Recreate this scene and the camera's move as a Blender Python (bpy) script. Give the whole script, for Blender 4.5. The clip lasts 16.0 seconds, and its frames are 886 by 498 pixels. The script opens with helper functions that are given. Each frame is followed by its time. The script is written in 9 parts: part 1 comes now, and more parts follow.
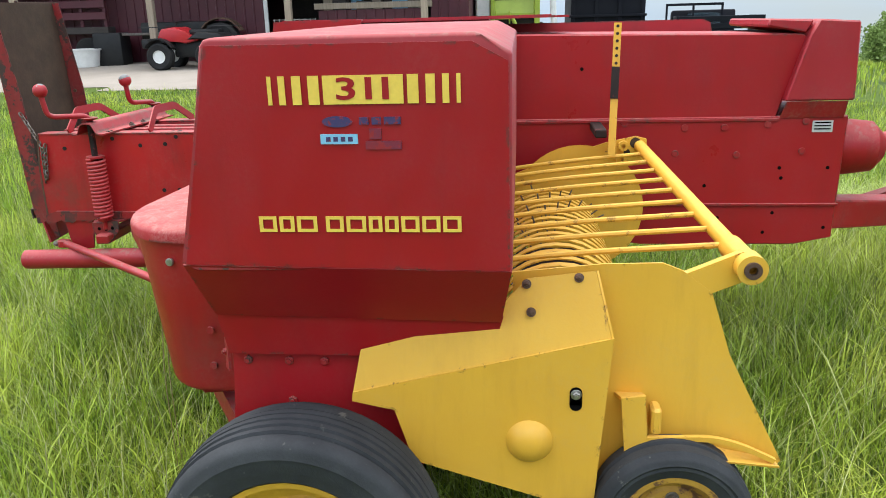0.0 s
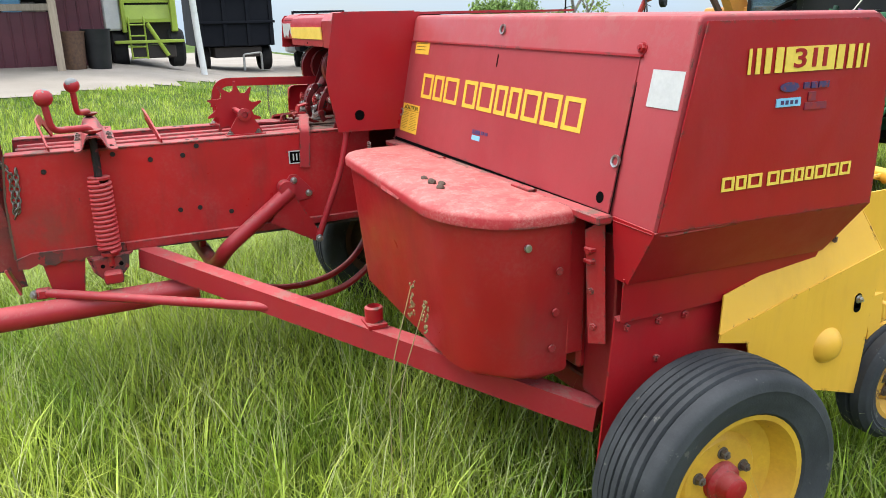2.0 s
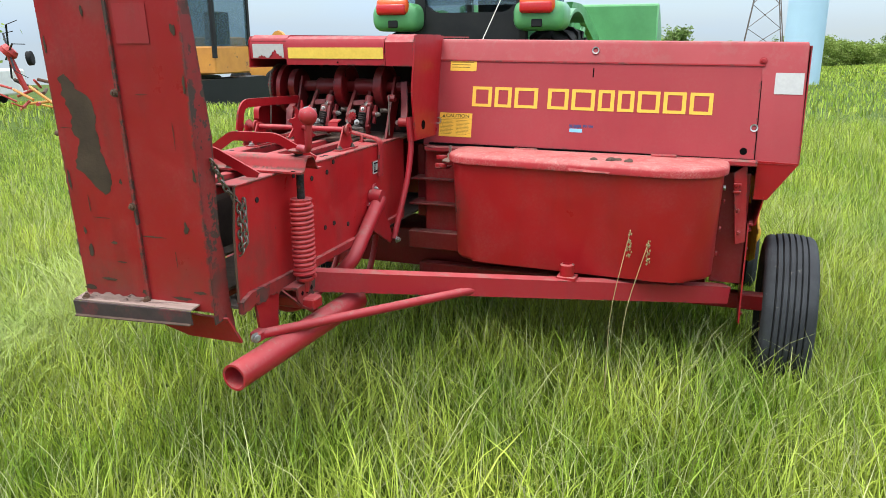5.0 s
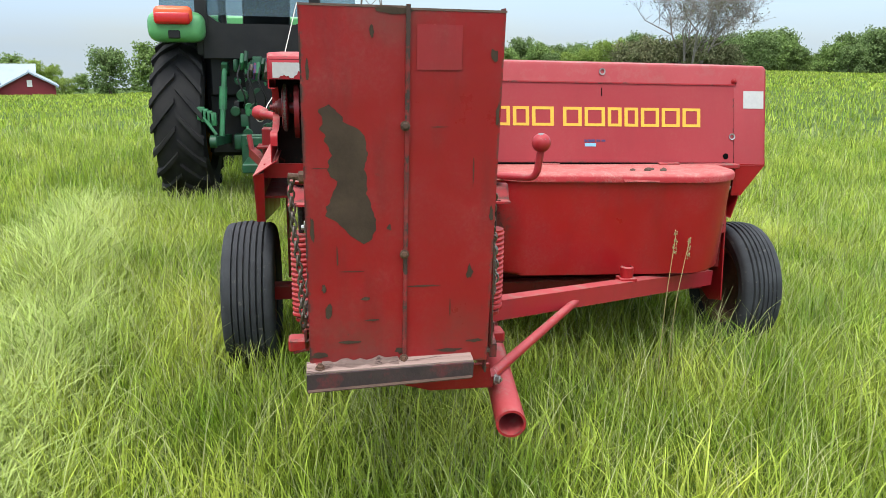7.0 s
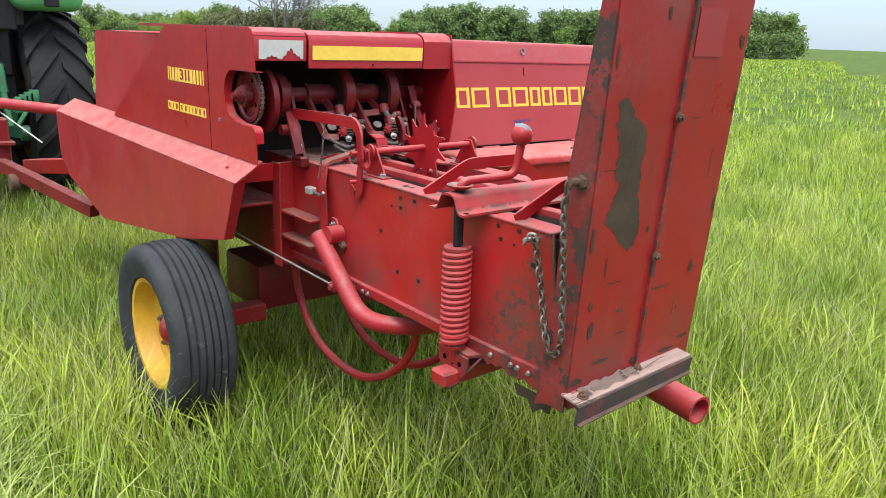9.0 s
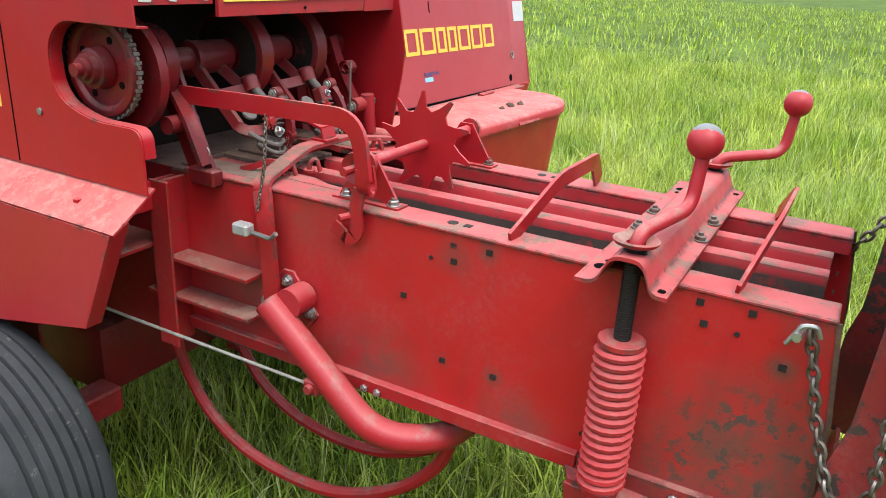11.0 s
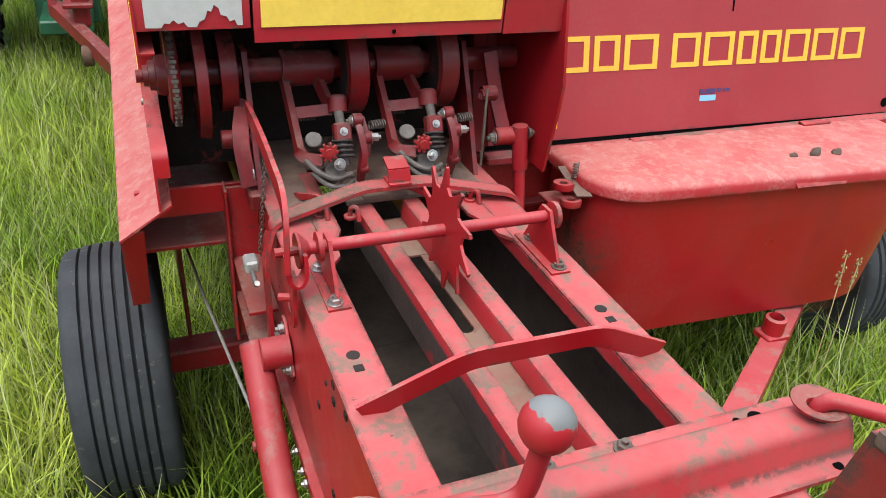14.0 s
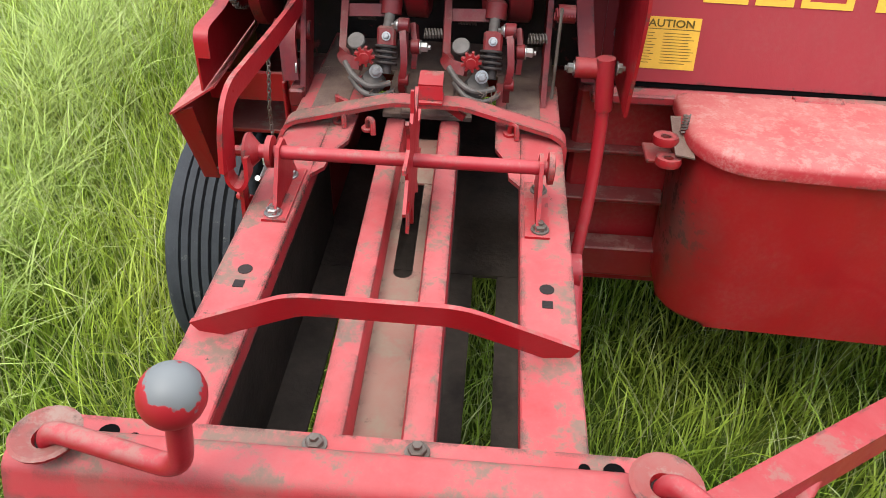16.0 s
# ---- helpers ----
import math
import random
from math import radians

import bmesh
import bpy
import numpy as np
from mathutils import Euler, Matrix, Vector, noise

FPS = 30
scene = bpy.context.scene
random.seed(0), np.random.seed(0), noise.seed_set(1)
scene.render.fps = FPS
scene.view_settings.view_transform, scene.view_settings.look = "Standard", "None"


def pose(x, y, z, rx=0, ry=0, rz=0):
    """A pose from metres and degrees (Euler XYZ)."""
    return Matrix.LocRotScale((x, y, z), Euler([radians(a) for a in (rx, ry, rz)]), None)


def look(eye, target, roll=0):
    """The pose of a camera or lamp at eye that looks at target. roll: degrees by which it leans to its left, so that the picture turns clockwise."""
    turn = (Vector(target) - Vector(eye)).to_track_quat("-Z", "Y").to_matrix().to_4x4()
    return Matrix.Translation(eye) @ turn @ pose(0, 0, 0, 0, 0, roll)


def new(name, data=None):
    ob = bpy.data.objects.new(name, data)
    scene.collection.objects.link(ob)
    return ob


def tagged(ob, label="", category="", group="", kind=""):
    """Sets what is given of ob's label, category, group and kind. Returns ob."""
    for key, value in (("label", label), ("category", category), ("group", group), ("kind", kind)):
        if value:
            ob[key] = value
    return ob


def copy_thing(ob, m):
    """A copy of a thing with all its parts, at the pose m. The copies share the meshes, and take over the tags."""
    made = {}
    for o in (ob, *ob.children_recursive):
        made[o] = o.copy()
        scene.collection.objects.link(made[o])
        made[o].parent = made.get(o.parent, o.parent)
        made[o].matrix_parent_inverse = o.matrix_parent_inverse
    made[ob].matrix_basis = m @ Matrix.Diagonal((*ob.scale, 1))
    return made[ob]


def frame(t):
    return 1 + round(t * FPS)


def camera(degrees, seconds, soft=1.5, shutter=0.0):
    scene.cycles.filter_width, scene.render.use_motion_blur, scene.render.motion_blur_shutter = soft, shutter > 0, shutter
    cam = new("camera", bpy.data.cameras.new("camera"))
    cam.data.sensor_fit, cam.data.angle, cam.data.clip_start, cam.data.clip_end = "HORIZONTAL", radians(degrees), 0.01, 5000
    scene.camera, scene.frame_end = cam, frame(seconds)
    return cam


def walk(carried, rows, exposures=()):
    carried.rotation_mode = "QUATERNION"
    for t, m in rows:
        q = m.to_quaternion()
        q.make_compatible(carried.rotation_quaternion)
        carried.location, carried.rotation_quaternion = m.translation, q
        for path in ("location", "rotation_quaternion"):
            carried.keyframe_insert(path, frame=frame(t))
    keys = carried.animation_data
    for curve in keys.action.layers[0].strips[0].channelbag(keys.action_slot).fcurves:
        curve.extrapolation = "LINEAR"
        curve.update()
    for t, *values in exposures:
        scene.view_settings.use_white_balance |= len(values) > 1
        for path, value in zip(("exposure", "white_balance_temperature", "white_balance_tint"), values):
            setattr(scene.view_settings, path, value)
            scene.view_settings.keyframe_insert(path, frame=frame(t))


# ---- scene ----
cam = camera(60.4, 16.0, soft=0.9)
PATH = [
    (0, (3.299, 2.114, 1.423), (1.394, 1.914, 0.848), -1.5),
    (0.5, (3.375, 1.68, 1.402), (1.459, 1.675, 0.828), -1.2),
    (1, (3.335, 1.216, 1.384), (1.434, 1.464, 0.812), -0.8),
    (1.5, (3.224, 0.786, 1.395), (1.381, 1.304, 0.819), -0.9),
    (2, (3.096, 0.342, 1.404), (1.355, 1.138, 0.825), -1.3),
    (2.5, (2.914, -0.066, 1.409), (1.308, 0.982, 0.841), -1.5),
    (3, (2.749, -0.501, 1.399), (1.299, 0.756, 0.838), -1.4),
    (3.5, (2.51, -0.922, 1.386), (1.238, 0.52, 0.838), -0.9),
    (4, (2.215, -1.229, 1.403), (1.119, 0.352, 0.856), -0.4),
    (4.2, (2.098, -1.39, 1.404), (1.087, 0.248, 0.861), -0.3),
    (5.25, (1.35, -1.835, 1.41), (0.81, 0.02, 0.885), -0.2),
    (6.3, (0.427, -1.936, 1.415), (0.392, -0.007, 0.89), -0.1),
    (6.5, (0.231, -1.947, 1.436), (0.298, -0.016, 0.916), 0.2),
    (7, (-0.212, -1.915, 1.445), (0.086, -0.002, 0.945), 0.8),
    (7.5, (-0.617, -1.841, 1.464), (-0.064, 0.021, 0.987), 1.4),
    (8, (-0.965, -1.641, 1.476), (-0.166, 0.127, 0.988), 1.3),
    (8.2, (-1.109, -1.543, 1.452), (-0.219, 0.178, 0.957), 1.4),
    (9.25, (-1.53, -0.89, 1.43), (-0.22, 0.51, 0.86), 2.2),
    (10.3, (-1.441, -0.197, 1.407), (0.091, 0.887, 0.717), 2.9),
    (10.5, (-1.405, -0.093, 1.411), (0.165, 0.931, 0.713), 2.9),
    (11, (-1.318, 0.103, 1.431), (0.331, 0.988, 0.723), 3.2),
    (11.5, (-1.203, 0.168, 1.476), (0.475, 0.993, 0.768), 3.6),
    (12, (-1.052, 0.091, 1.52), (0.603, 0.952, 0.801), 4.1),
    (12.5, (-0.893, 0.064, 1.558), (0.69, 1.021, 0.799), 4.5),
    (13, (-0.758, 0.067, 1.588), (0.688, 1.175, 0.764), 5.0),
    (13.5, (-0.606, -0.004, 1.62), (0.548, 1.362, 0.724), 4.7),
    (14, (-0.429, -0.14, 1.678), (0.252, 1.451, 0.676), 3.9),
    (14.5, (-0.263, -0.196, 1.684), (0.07, 1.436, 0.578), 1.3),
    (15, (-0.071, -0.163, 1.681), (0.083, 1.454, 0.514), 0.7),
    (15.5, (0.047, -0.125, 1.667), (0.077, 1.475, 0.467), 1.1),
    (16, (0.112, -0.086, 1.661), (0.014, 1.491, 0.435), 1.6),
]
walk(cam, [(t, look(eye, target, roll)) for t, eye, target, roll in PATH],
     exposures=[(0.0, 0.58), (1.5, 0.66), (3.0, 0.74), (4.2, 0.63), (6.5, 0.55), (8.2, 0.61), (10.5, 0.78), (11.5, 0.76), (12.5, 0.58), (13.5, 0.50), (14.5, 0.56), (16.0, 0.60)])

# ---- world, sun ----
world = bpy.data.worlds.new("world")
scene.world = world
world.use_nodes = True
wn, wl = world.node_tree.nodes, world.node_tree.links
SUN_EL, SUN_AZ = 62.0, 214.0   # degrees above the horizon, clockwise from +y
sky = wn.new("ShaderNodeTexSky")
sky.sky_type = 'NISHITA'
sky.sun_disc = False
sky.sun_elevation, sky.sun_rotation = radians(SUN_EL), radians(SUN_AZ)
sky.air_density, sky.dust_density, sky.ozone_density = 1.0, 0.6, 1.5
wcoord = wn.new("ShaderNodeTexCoord")
wmap = wn.new("ShaderNodeMapping")
wmap.inputs["Scale"].default_value = (1.0, 1.0, 4.5)
wnoise = wn.new("ShaderNodeTexNoise")
wnoise.inputs["Scale"].default_value = 2.4
wnoise.inputs["Detail"].default_value = 6.0
wramp = wn.new("ShaderNodeValToRGB")
wramp.color_ramp.elements[0].position, wramp.color_ramp.elements[1].position = 0.32, 0.68
wramp.color_ramp.elements[0].color = (0.42, 0.42, 0.42, 1)
wramp.color_ramp.elements[1].color = (0.85, 0.85, 0.85, 1)
wmix = wn.new("ShaderNodeMix")
wmix.data_type = 'RGBA'
# the sky's haze goes on below the level line, where the land drops away
wfloor = wn.new("ShaderNodeVectorMath")
wfloor.operation = 'MAXIMUM'
wfloor.inputs[1].default_value = (-2.0, -2.0, 0.02)
wl.new(wcoord.outputs["Generated"], wfloor.inputs[0])
wl.new(wfloor.outputs["Vector"], sky.inputs["Vector"])
wmix.inputs["B"].default_value = (4.35, 5.75, 7.5, 1)
wl.new(wcoord.outputs["Generated"], wmap.inputs["Vector"])
wl.new(wmap.outputs["Vector"], wnoise.inputs["Vector"])
wl.new(wnoise.outputs["Fac"], wramp.inputs["Fac"])
wl.new(wramp.outputs["Color"], wmix.inputs["Factor"])
wl.new(sky.outputs["Color"], wmix.inputs["A"])
# a thin white overcast is brightest overhead
wsep = wn.new("ShaderNodeSeparateXYZ")
wgrad = wn.new("ShaderNodeMapRange")
wgrad.inputs["From Min"].default_value, wgrad.inputs["From Max"].default_value = 0.0, 0.9
wgrad.inputs["To Min"].default_value, wgrad.inputs["To Max"].default_value = 0.90, 4.0
wmul = wn.new("ShaderNodeVectorMath")
wmul.operation = 'SCALE'
wl.new(wcoord.outputs["Generated"], wsep.inputs["Vector"])
wl.new(wsep.outputs["Z"], wgrad.inputs["Value"])
wpale = wn.new("ShaderNodeMapRange")
wpale.inputs["From Min"].default_value, wpale.inputs["From Max"].default_value = 0.10, 0.65
wpale.inputs["To Min"].default_value, wpale.inputs["To Max"].default_value = 0.0, 0.8
wveil = wn.new("ShaderNodeMix")
wveil.data_type = 'RGBA'
wveil.inputs["B"].default_value = (5.9, 6.0, 6.2, 1)
wl.new(wsep.outputs["Z"], wpale.inputs["Value"])
wl.new(wpale.outputs["Result"], wveil.inputs["Factor"])
wl.new(wmix.outputs["Result"], wveil.inputs["A"])
wl.new(wveil.outputs["Result"], wmul.inputs[0])
wl.new(wgrad.outputs["Result"], wmul.inputs["Scale"])
wbg = wn["Background"]
wl.new(wmul.outputs["Vector"], wbg.inputs["Color"])
wbg.inputs["Strength"].default_value = 0.093

sun_data = bpy.data.lights.new("sun", 'SUN')
sun_data.energy, sun_data.angle, sun_data.color = 1.5, radians(24.0), (1.0, 0.95, 0.87)
sun = new("sun", sun_data)
az, el = radians(SUN_AZ), radians(SUN_EL)
sun_dir = Vector((math.sin(az) * math.cos(el), math.cos(az) * math.cos(el), math.sin(el)))
sun.matrix_world = look(sun_dir * 50, (0, 0, 0))


# ---- materials ----
def mat(name, base, second=None, scale=6.0, low=0.35, high=0.7, rough=0.5, metal=0.0, bump=0.1, grain=90.0,
        third=None, third_at=0.62, third_scale=9.0, spec=0.5, vary=0.0, translucent=0.0, coat=0.0, stretch=None, band=0.03):
    """A Principled surface: base and second colour by a large noise, worn patches of a third one, fine grain as relief."""
    m = bpy.data.materials.new(name)
    m.use_nodes = True
    n, l = m.node_tree.nodes, m.node_tree.links
    p = n["Principled BSDF"]
    coord = n.new("ShaderNodeTexCoord")
    vec = coord.outputs["Object"]
    if stretch:
        mp = n.new("ShaderNodeMapping")
        mp.inputs["Scale"].default_value = stretch
        l.new(vec, mp.inputs["Vector"])
        vec = mp.outputs["Vector"]
    second = second or tuple(c * 0.8 for c in base)

    def noise_tex(sc, detail=5.0, rg=0.6):
        t = n.new("ShaderNodeTexNoise")
        t.inputs["Scale"].default_value, t.inputs["Detail"].default_value = sc, detail
        t.inputs["Roughness"].default_value = rg
        l.new(vec, t.inputs["Vector"])
        return t

    def ramp(a, b, src):
        r = n.new("ShaderNodeMapRange")
        r.inputs["From Min"].default_value, r.inputs["From Max"].default_value = a, b
        l.new(src, r.inputs["Value"])
        return r.outputs["Result"]

    def mixed(fac, a, b):
        x = n.new("ShaderNodeMix")
        x.data_type = 'RGBA'
        l.new(fac, x.inputs["Factor"])
        for sock, v in (("A", a), ("B", b)):
            if isinstance(v, tuple):
                x.inputs[sock].default_value = (*v, 1)
            else:
                l.new(v, x.inputs[sock])
        return x.outputs["Result"]

    big = noise_tex(scale)
    fine = noise_tex(grain, 3.0)
    col = mixed(ramp(low, high, big.outputs["Fac"]), base, second)
    if third:
        wear = noise_tex(third_scale, 8.0, 0.68)
        fac = ramp(third_at, third_at + band, wear.outputs["Fac"])
        col = mixed(fac, col, third)
    speck = n.new("ShaderNodeHueSaturation")
    l.new(ramp(0.3, 0.7, fine.outputs["Fac"]), speck.inputs["Value"])
    vr = n.new("ShaderNodeMapRange")
    vr.inputs["To Min"].default_value, vr.inputs["To Max"].default_value = 0.88, 1.12
    l.new(fine.outputs["Fac"], vr.inputs["Value"])
    l.new(vr.outputs["Result"], speck.inputs["Value"])
    l.new(col, speck.inputs["Color"])
    col = speck.outputs["Color"]
    if vary:
        geo = n.new("ShaderNodeNewGeometry")
        hv = n.new("ShaderNodeHueSaturation")
        v2 = n.new("ShaderNodeMapRange")
        v2.inputs["To Min"].default_value, v2.inputs["To Max"].default_value = 1 - vary, 1 + vary
        l.new(geo.outputs["Random Per Island"], v2.inputs["Value"])
        l.new(v2.outputs["Result"], hv.inputs["Value"])
        l.new(col, hv.inputs["Color"])
        col = hv.outputs["Color"]
    l.new(col, p.inputs["Base Color"])
    rr = n.new("ShaderNodeMapRange")
    rr.inputs["To Min"].default_value, rr.inputs["To Max"].default_value = max(rough - 0.1, 0.03), min(rough + 0.15, 1)
    l.new(big.outputs["Fac"], rr.inputs["Value"])
    l.new(rr.outputs["Result"], p.inputs["Roughness"])
    p.inputs["Metallic"].default_value = metal
    p.inputs["Specular IOR Level"].default_value = spec
    p.inputs["Coat Weight"].default_value = coat
    if bump:
        bp = n.new("ShaderNodeBump")
        bp.inputs["Strength"].default_value, bp.inputs["Distance"].default_value = bump, 0.01
        l.new(fine.outputs["Fac"], bp.inputs["Height"])
        l.new(bp.outputs["Normal"], p.inputs["Normal"])
    if translucent:
        tr = n.new("ShaderNodeBsdfTranslucent")
        l.new(col, tr.inputs["Color"])
        mx = n.new("ShaderNodeMixShader")
        mx.inputs["Fac"].default_value = translucent
        l.new(p.outputs["BSDF"], mx.inputs[1])
        l.new(tr.outputs["BSDF"], mx.inputs[2])
        l.new(mx.outputs["Shader"], n["Material Output"].inputs["Surface"])
    return m


def glass(name, tint=(0.6, 0.7, 0.75), rough=0.05):
    m = bpy.data.materials.new(name)
    m.use_nodes = True
    p = m.node_tree.nodes["Principled BSDF"]
    p.inputs["Base Color"].default_value = (*tint, 1)
    p.inputs["Roughness"].default_value = rough
    p.inputs["Transmission Weight"].default_value = 0.85
    p.inputs["IOR"].default_value = 1.1
    return m


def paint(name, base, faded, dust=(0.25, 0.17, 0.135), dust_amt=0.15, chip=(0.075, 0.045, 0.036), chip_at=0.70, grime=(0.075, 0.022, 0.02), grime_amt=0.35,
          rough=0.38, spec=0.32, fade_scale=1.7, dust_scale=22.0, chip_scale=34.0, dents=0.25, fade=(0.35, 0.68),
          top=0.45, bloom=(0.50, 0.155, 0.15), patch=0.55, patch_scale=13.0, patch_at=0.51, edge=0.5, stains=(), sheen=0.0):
    """Old enamel on sheet metal: faded areas, level faces tinted to a bloom colour and patched with dust, run-down
    grime, chips in clusters and along edges, shallow dents.
    """
    m = bpy.data.materials.new(name)
    m.use_nodes = True
    n, l = m.node_tree.nodes, m.node_tree.links
    p = n["Principled BSDF"]
    coord = n.new("ShaderNodeTexCoord").outputs["Object"]
    geo = n.new("ShaderNodeNewGeometry")

    def tex(scale, detail, rg=0.6, stretch=None):
        v = coord
        if stretch:
            mp = n.new("ShaderNodeMapping")
            mp.inputs["Scale"].default_value = stretch
            l.new(coord, mp.inputs["Vector"])
            v = mp.outputs["Vector"]
        t = n.new("ShaderNodeTexNoise")
        t.inputs["Scale"].default_value, t.inputs["Detail"].default_value, t.inputs["Roughness"].default_value = scale, detail, rg
        l.new(v, t.inputs["Vector"])
        return t.outputs["Fac"]

    def span(src, a, b, lo=0.0, hi=1.0):
        r = n.new("ShaderNodeMapRange")
        for key, v in (("From Min", a), ("From Max", b), ("To Min", lo), ("To Max", hi)):
            r.inputs[key].default_value = v
        l.new(src, r.inputs["Value"])
        return r.outputs["Result"]

    def calc(op, a, b):
        q = n.new("ShaderNodeMath")
        q.operation = op
        for i, v in enumerate((a, b)):
            if isinstance(v, float):
                q.inputs[i].default_value = v
            else:
                l.new(v, q.inputs[i])
        return q.outputs[0]

    def over(fac, under, colour):
        x = n.new("ShaderNodeMix")
        x.data_type = 'RGBA'
        l.new(fac, x.inputs["Factor"])
        if isinstance(under, tuple):
            x.inputs["A"].default_value = (*under, 1)
        else:
            l.new(under, x.inputs["A"])
        x.inputs["B"].default_value = (*colour, 1)
        return x.outputs["Result"]

    big = tex(fade_scale, 5)
    col = over(span(big, *fade), base, faded)
    streak = tex(3.0, 6, 0.65, (3.0, 3.0, 0.55))
    col = over(span(streak, 0.52, 0.78, 0.0, grime_amt), col, grime)
    cloud = tex(dust_scale * 0.25, 6, 0.7)
    fine = tex(dust_scale * 4, 4, 0.7)
    dusty = calc('MULTIPLY', span(cloud, 0.45, 0.75), span(fine, 0.35, 0.75, 0.0, min(dust_amt * 2.0, 1.0)))
    col = over(dusty, col, dust)
    rough_add = cloud
    # level faces: tint towards bloom by their normal, then dust patches
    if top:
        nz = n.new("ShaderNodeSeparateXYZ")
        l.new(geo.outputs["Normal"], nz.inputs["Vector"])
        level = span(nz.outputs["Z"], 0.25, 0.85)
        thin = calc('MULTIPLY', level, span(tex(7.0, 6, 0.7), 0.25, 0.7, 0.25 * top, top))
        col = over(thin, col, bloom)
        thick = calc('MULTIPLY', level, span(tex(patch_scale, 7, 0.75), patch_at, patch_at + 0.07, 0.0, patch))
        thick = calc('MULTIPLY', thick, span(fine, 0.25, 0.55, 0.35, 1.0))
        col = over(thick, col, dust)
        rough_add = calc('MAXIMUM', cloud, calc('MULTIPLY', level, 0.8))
    where = tex(2.3, 3)
    chips = calc('MULTIPLY', span(tex(chip_scale, 7, 0.7), chip_at, chip_at + 0.02), span(where, 0.42, 0.52))
    if edge:
        bev = n.new("ShaderNodeBevel")
        bev.samples = 4
        bev.inputs["Radius"].default_value = 0.013
        dot = n.new("ShaderNodeVectorMath")
        dot.operation = 'DOT_PRODUCT'
        l.new(bev.outputs["Normal"], dot.inputs[0])
        l.new(geo.outputs["Normal"], dot.inputs[1])
        rim = calc('MULTIPLY', span(dot.outputs["Value"], 0.985, 0.90), span(tex(24.0, 6, 0.7), 0.60 - 0.16 * edge, 0.66 - 0.16 * edge))
        chips = calc('MAXIMUM', chips, rim)
    for x, y, z, r, amt in stains:
        d = n.new("ShaderNodeVectorMath")
        d.operation = 'DISTANCE'
        l.new(coord, d.inputs[0])
        d.inputs[1].default_value = (x, y, z)
        near = span(d.outputs["Value"], r, r * 0.25)
        blot = calc('MULTIPLY', near, span(tex(13.0, 7, 0.72), 0.28, 0.55, 0.0, amt))
        col = over(blot, col, (0.115, 0.052, 0.042))
        if amt >= 0.75 and r > 0.1:
            chips = calc('MAXIMUM', chips, calc('MULTIPLY', span(near, 0.15, 0.7), span(tex(30.0, 7, 0.72), 0.535, 0.56)))
    col = over(chips, col, chip)
    l.new(col, p.inputs["Base Color"])
    l.new(span(calc('MAXIMUM', rough_add, chips), 0.3, 0.85, max(rough - 0.10, 0.05), min(rough + 0.28, 1.0)), p.inputs["Roughness"])
    p.inputs["Specular IOR Level"].default_value = spec
    p.inputs["Sheen Weight"].default_value, p.inputs["Sheen Roughness"].default_value = sheen, 0.45
    p.inputs["Sheen Tint"].default_value = (0.95, 0.78, 0.70, 1)
    dent = n.new("ShaderNodeBump")
    dent.inputs["Strength"].default_value, dent.inputs["Distance"].default_value = dents, 0.012
    l.new(tex(5.5, 2), dent.inputs["Height"])
    pit = n.new("ShaderNodeBump")
    pit.inputs["Strength"].default_value, pit.inputs["Distance"].default_value = 0.12, 0.003
    l.new(calc('SUBTRACT', fine, chips), pit.inputs["Height"])
    l.new(dent.outputs["Normal"], pit.inputs["Normal"])
    l.new(pit.outputs["Normal"], p.inputs["Normal"])
    return m


RED = paint("red_paint", (0.335, 0.008, 0.013), (0.30, 0.008, 0.013), dust_amt=0.05, chip_at=0.76, grime_amt=0.22, rough=0.36, dents=0.10, edge=0.35)
RED_DULL = paint("dusty_red_paint", (0.33, 0.009, 0.013), (0.26, 0.012, 0.015), dust_amt=0.20, chip_at=0.67, grime_amt=0.50, rough=0.42, dents=0.18, edge=0.5)
RED_BOX = paint("glossy_red_paint", (0.335, 0.009, 0.012), (0.29, 0.010, 0.013), dust_amt=0.10, chip_at=0.72, grime_amt=0.26, rough=0.36, dents=0.15, edge=0.4,
                stains=((0.475, 1.30, 0.74, 0.20, 0.95), (1.64, 1.32, 0.62, 0.16, 0.4), (-0.50, 1.25, 0.80, 0.12, 0.4)))
RED_FADED = paint("faded_red_paint", (0.345, 0.018, 0.027), (0.31, 0.013, 0.020), dust_amt=0.08, chip_at=0.75, grime_amt=0.18, rough=0.38, spec=0.36, dents=0.10, edge=0.4)
RED_DOOR = paint("sun_faded_red_paint", (0.32, 0.036, 0.042), (0.29, 0.026, 0.032), dust_amt=0.08, chip_at=0.75, grime_amt=0.15, rough=0.44, spec=0.28, dents=0.08, edge=0.4, sheen=0.06)
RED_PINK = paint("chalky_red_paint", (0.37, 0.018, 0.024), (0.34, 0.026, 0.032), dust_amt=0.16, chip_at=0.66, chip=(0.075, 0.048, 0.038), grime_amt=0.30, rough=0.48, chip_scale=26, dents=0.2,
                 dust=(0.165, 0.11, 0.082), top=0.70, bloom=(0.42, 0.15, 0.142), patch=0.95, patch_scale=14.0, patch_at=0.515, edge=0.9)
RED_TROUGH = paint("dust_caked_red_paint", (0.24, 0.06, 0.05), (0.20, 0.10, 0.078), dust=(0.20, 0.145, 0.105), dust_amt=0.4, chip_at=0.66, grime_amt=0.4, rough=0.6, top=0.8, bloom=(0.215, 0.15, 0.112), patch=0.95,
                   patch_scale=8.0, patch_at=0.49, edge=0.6)
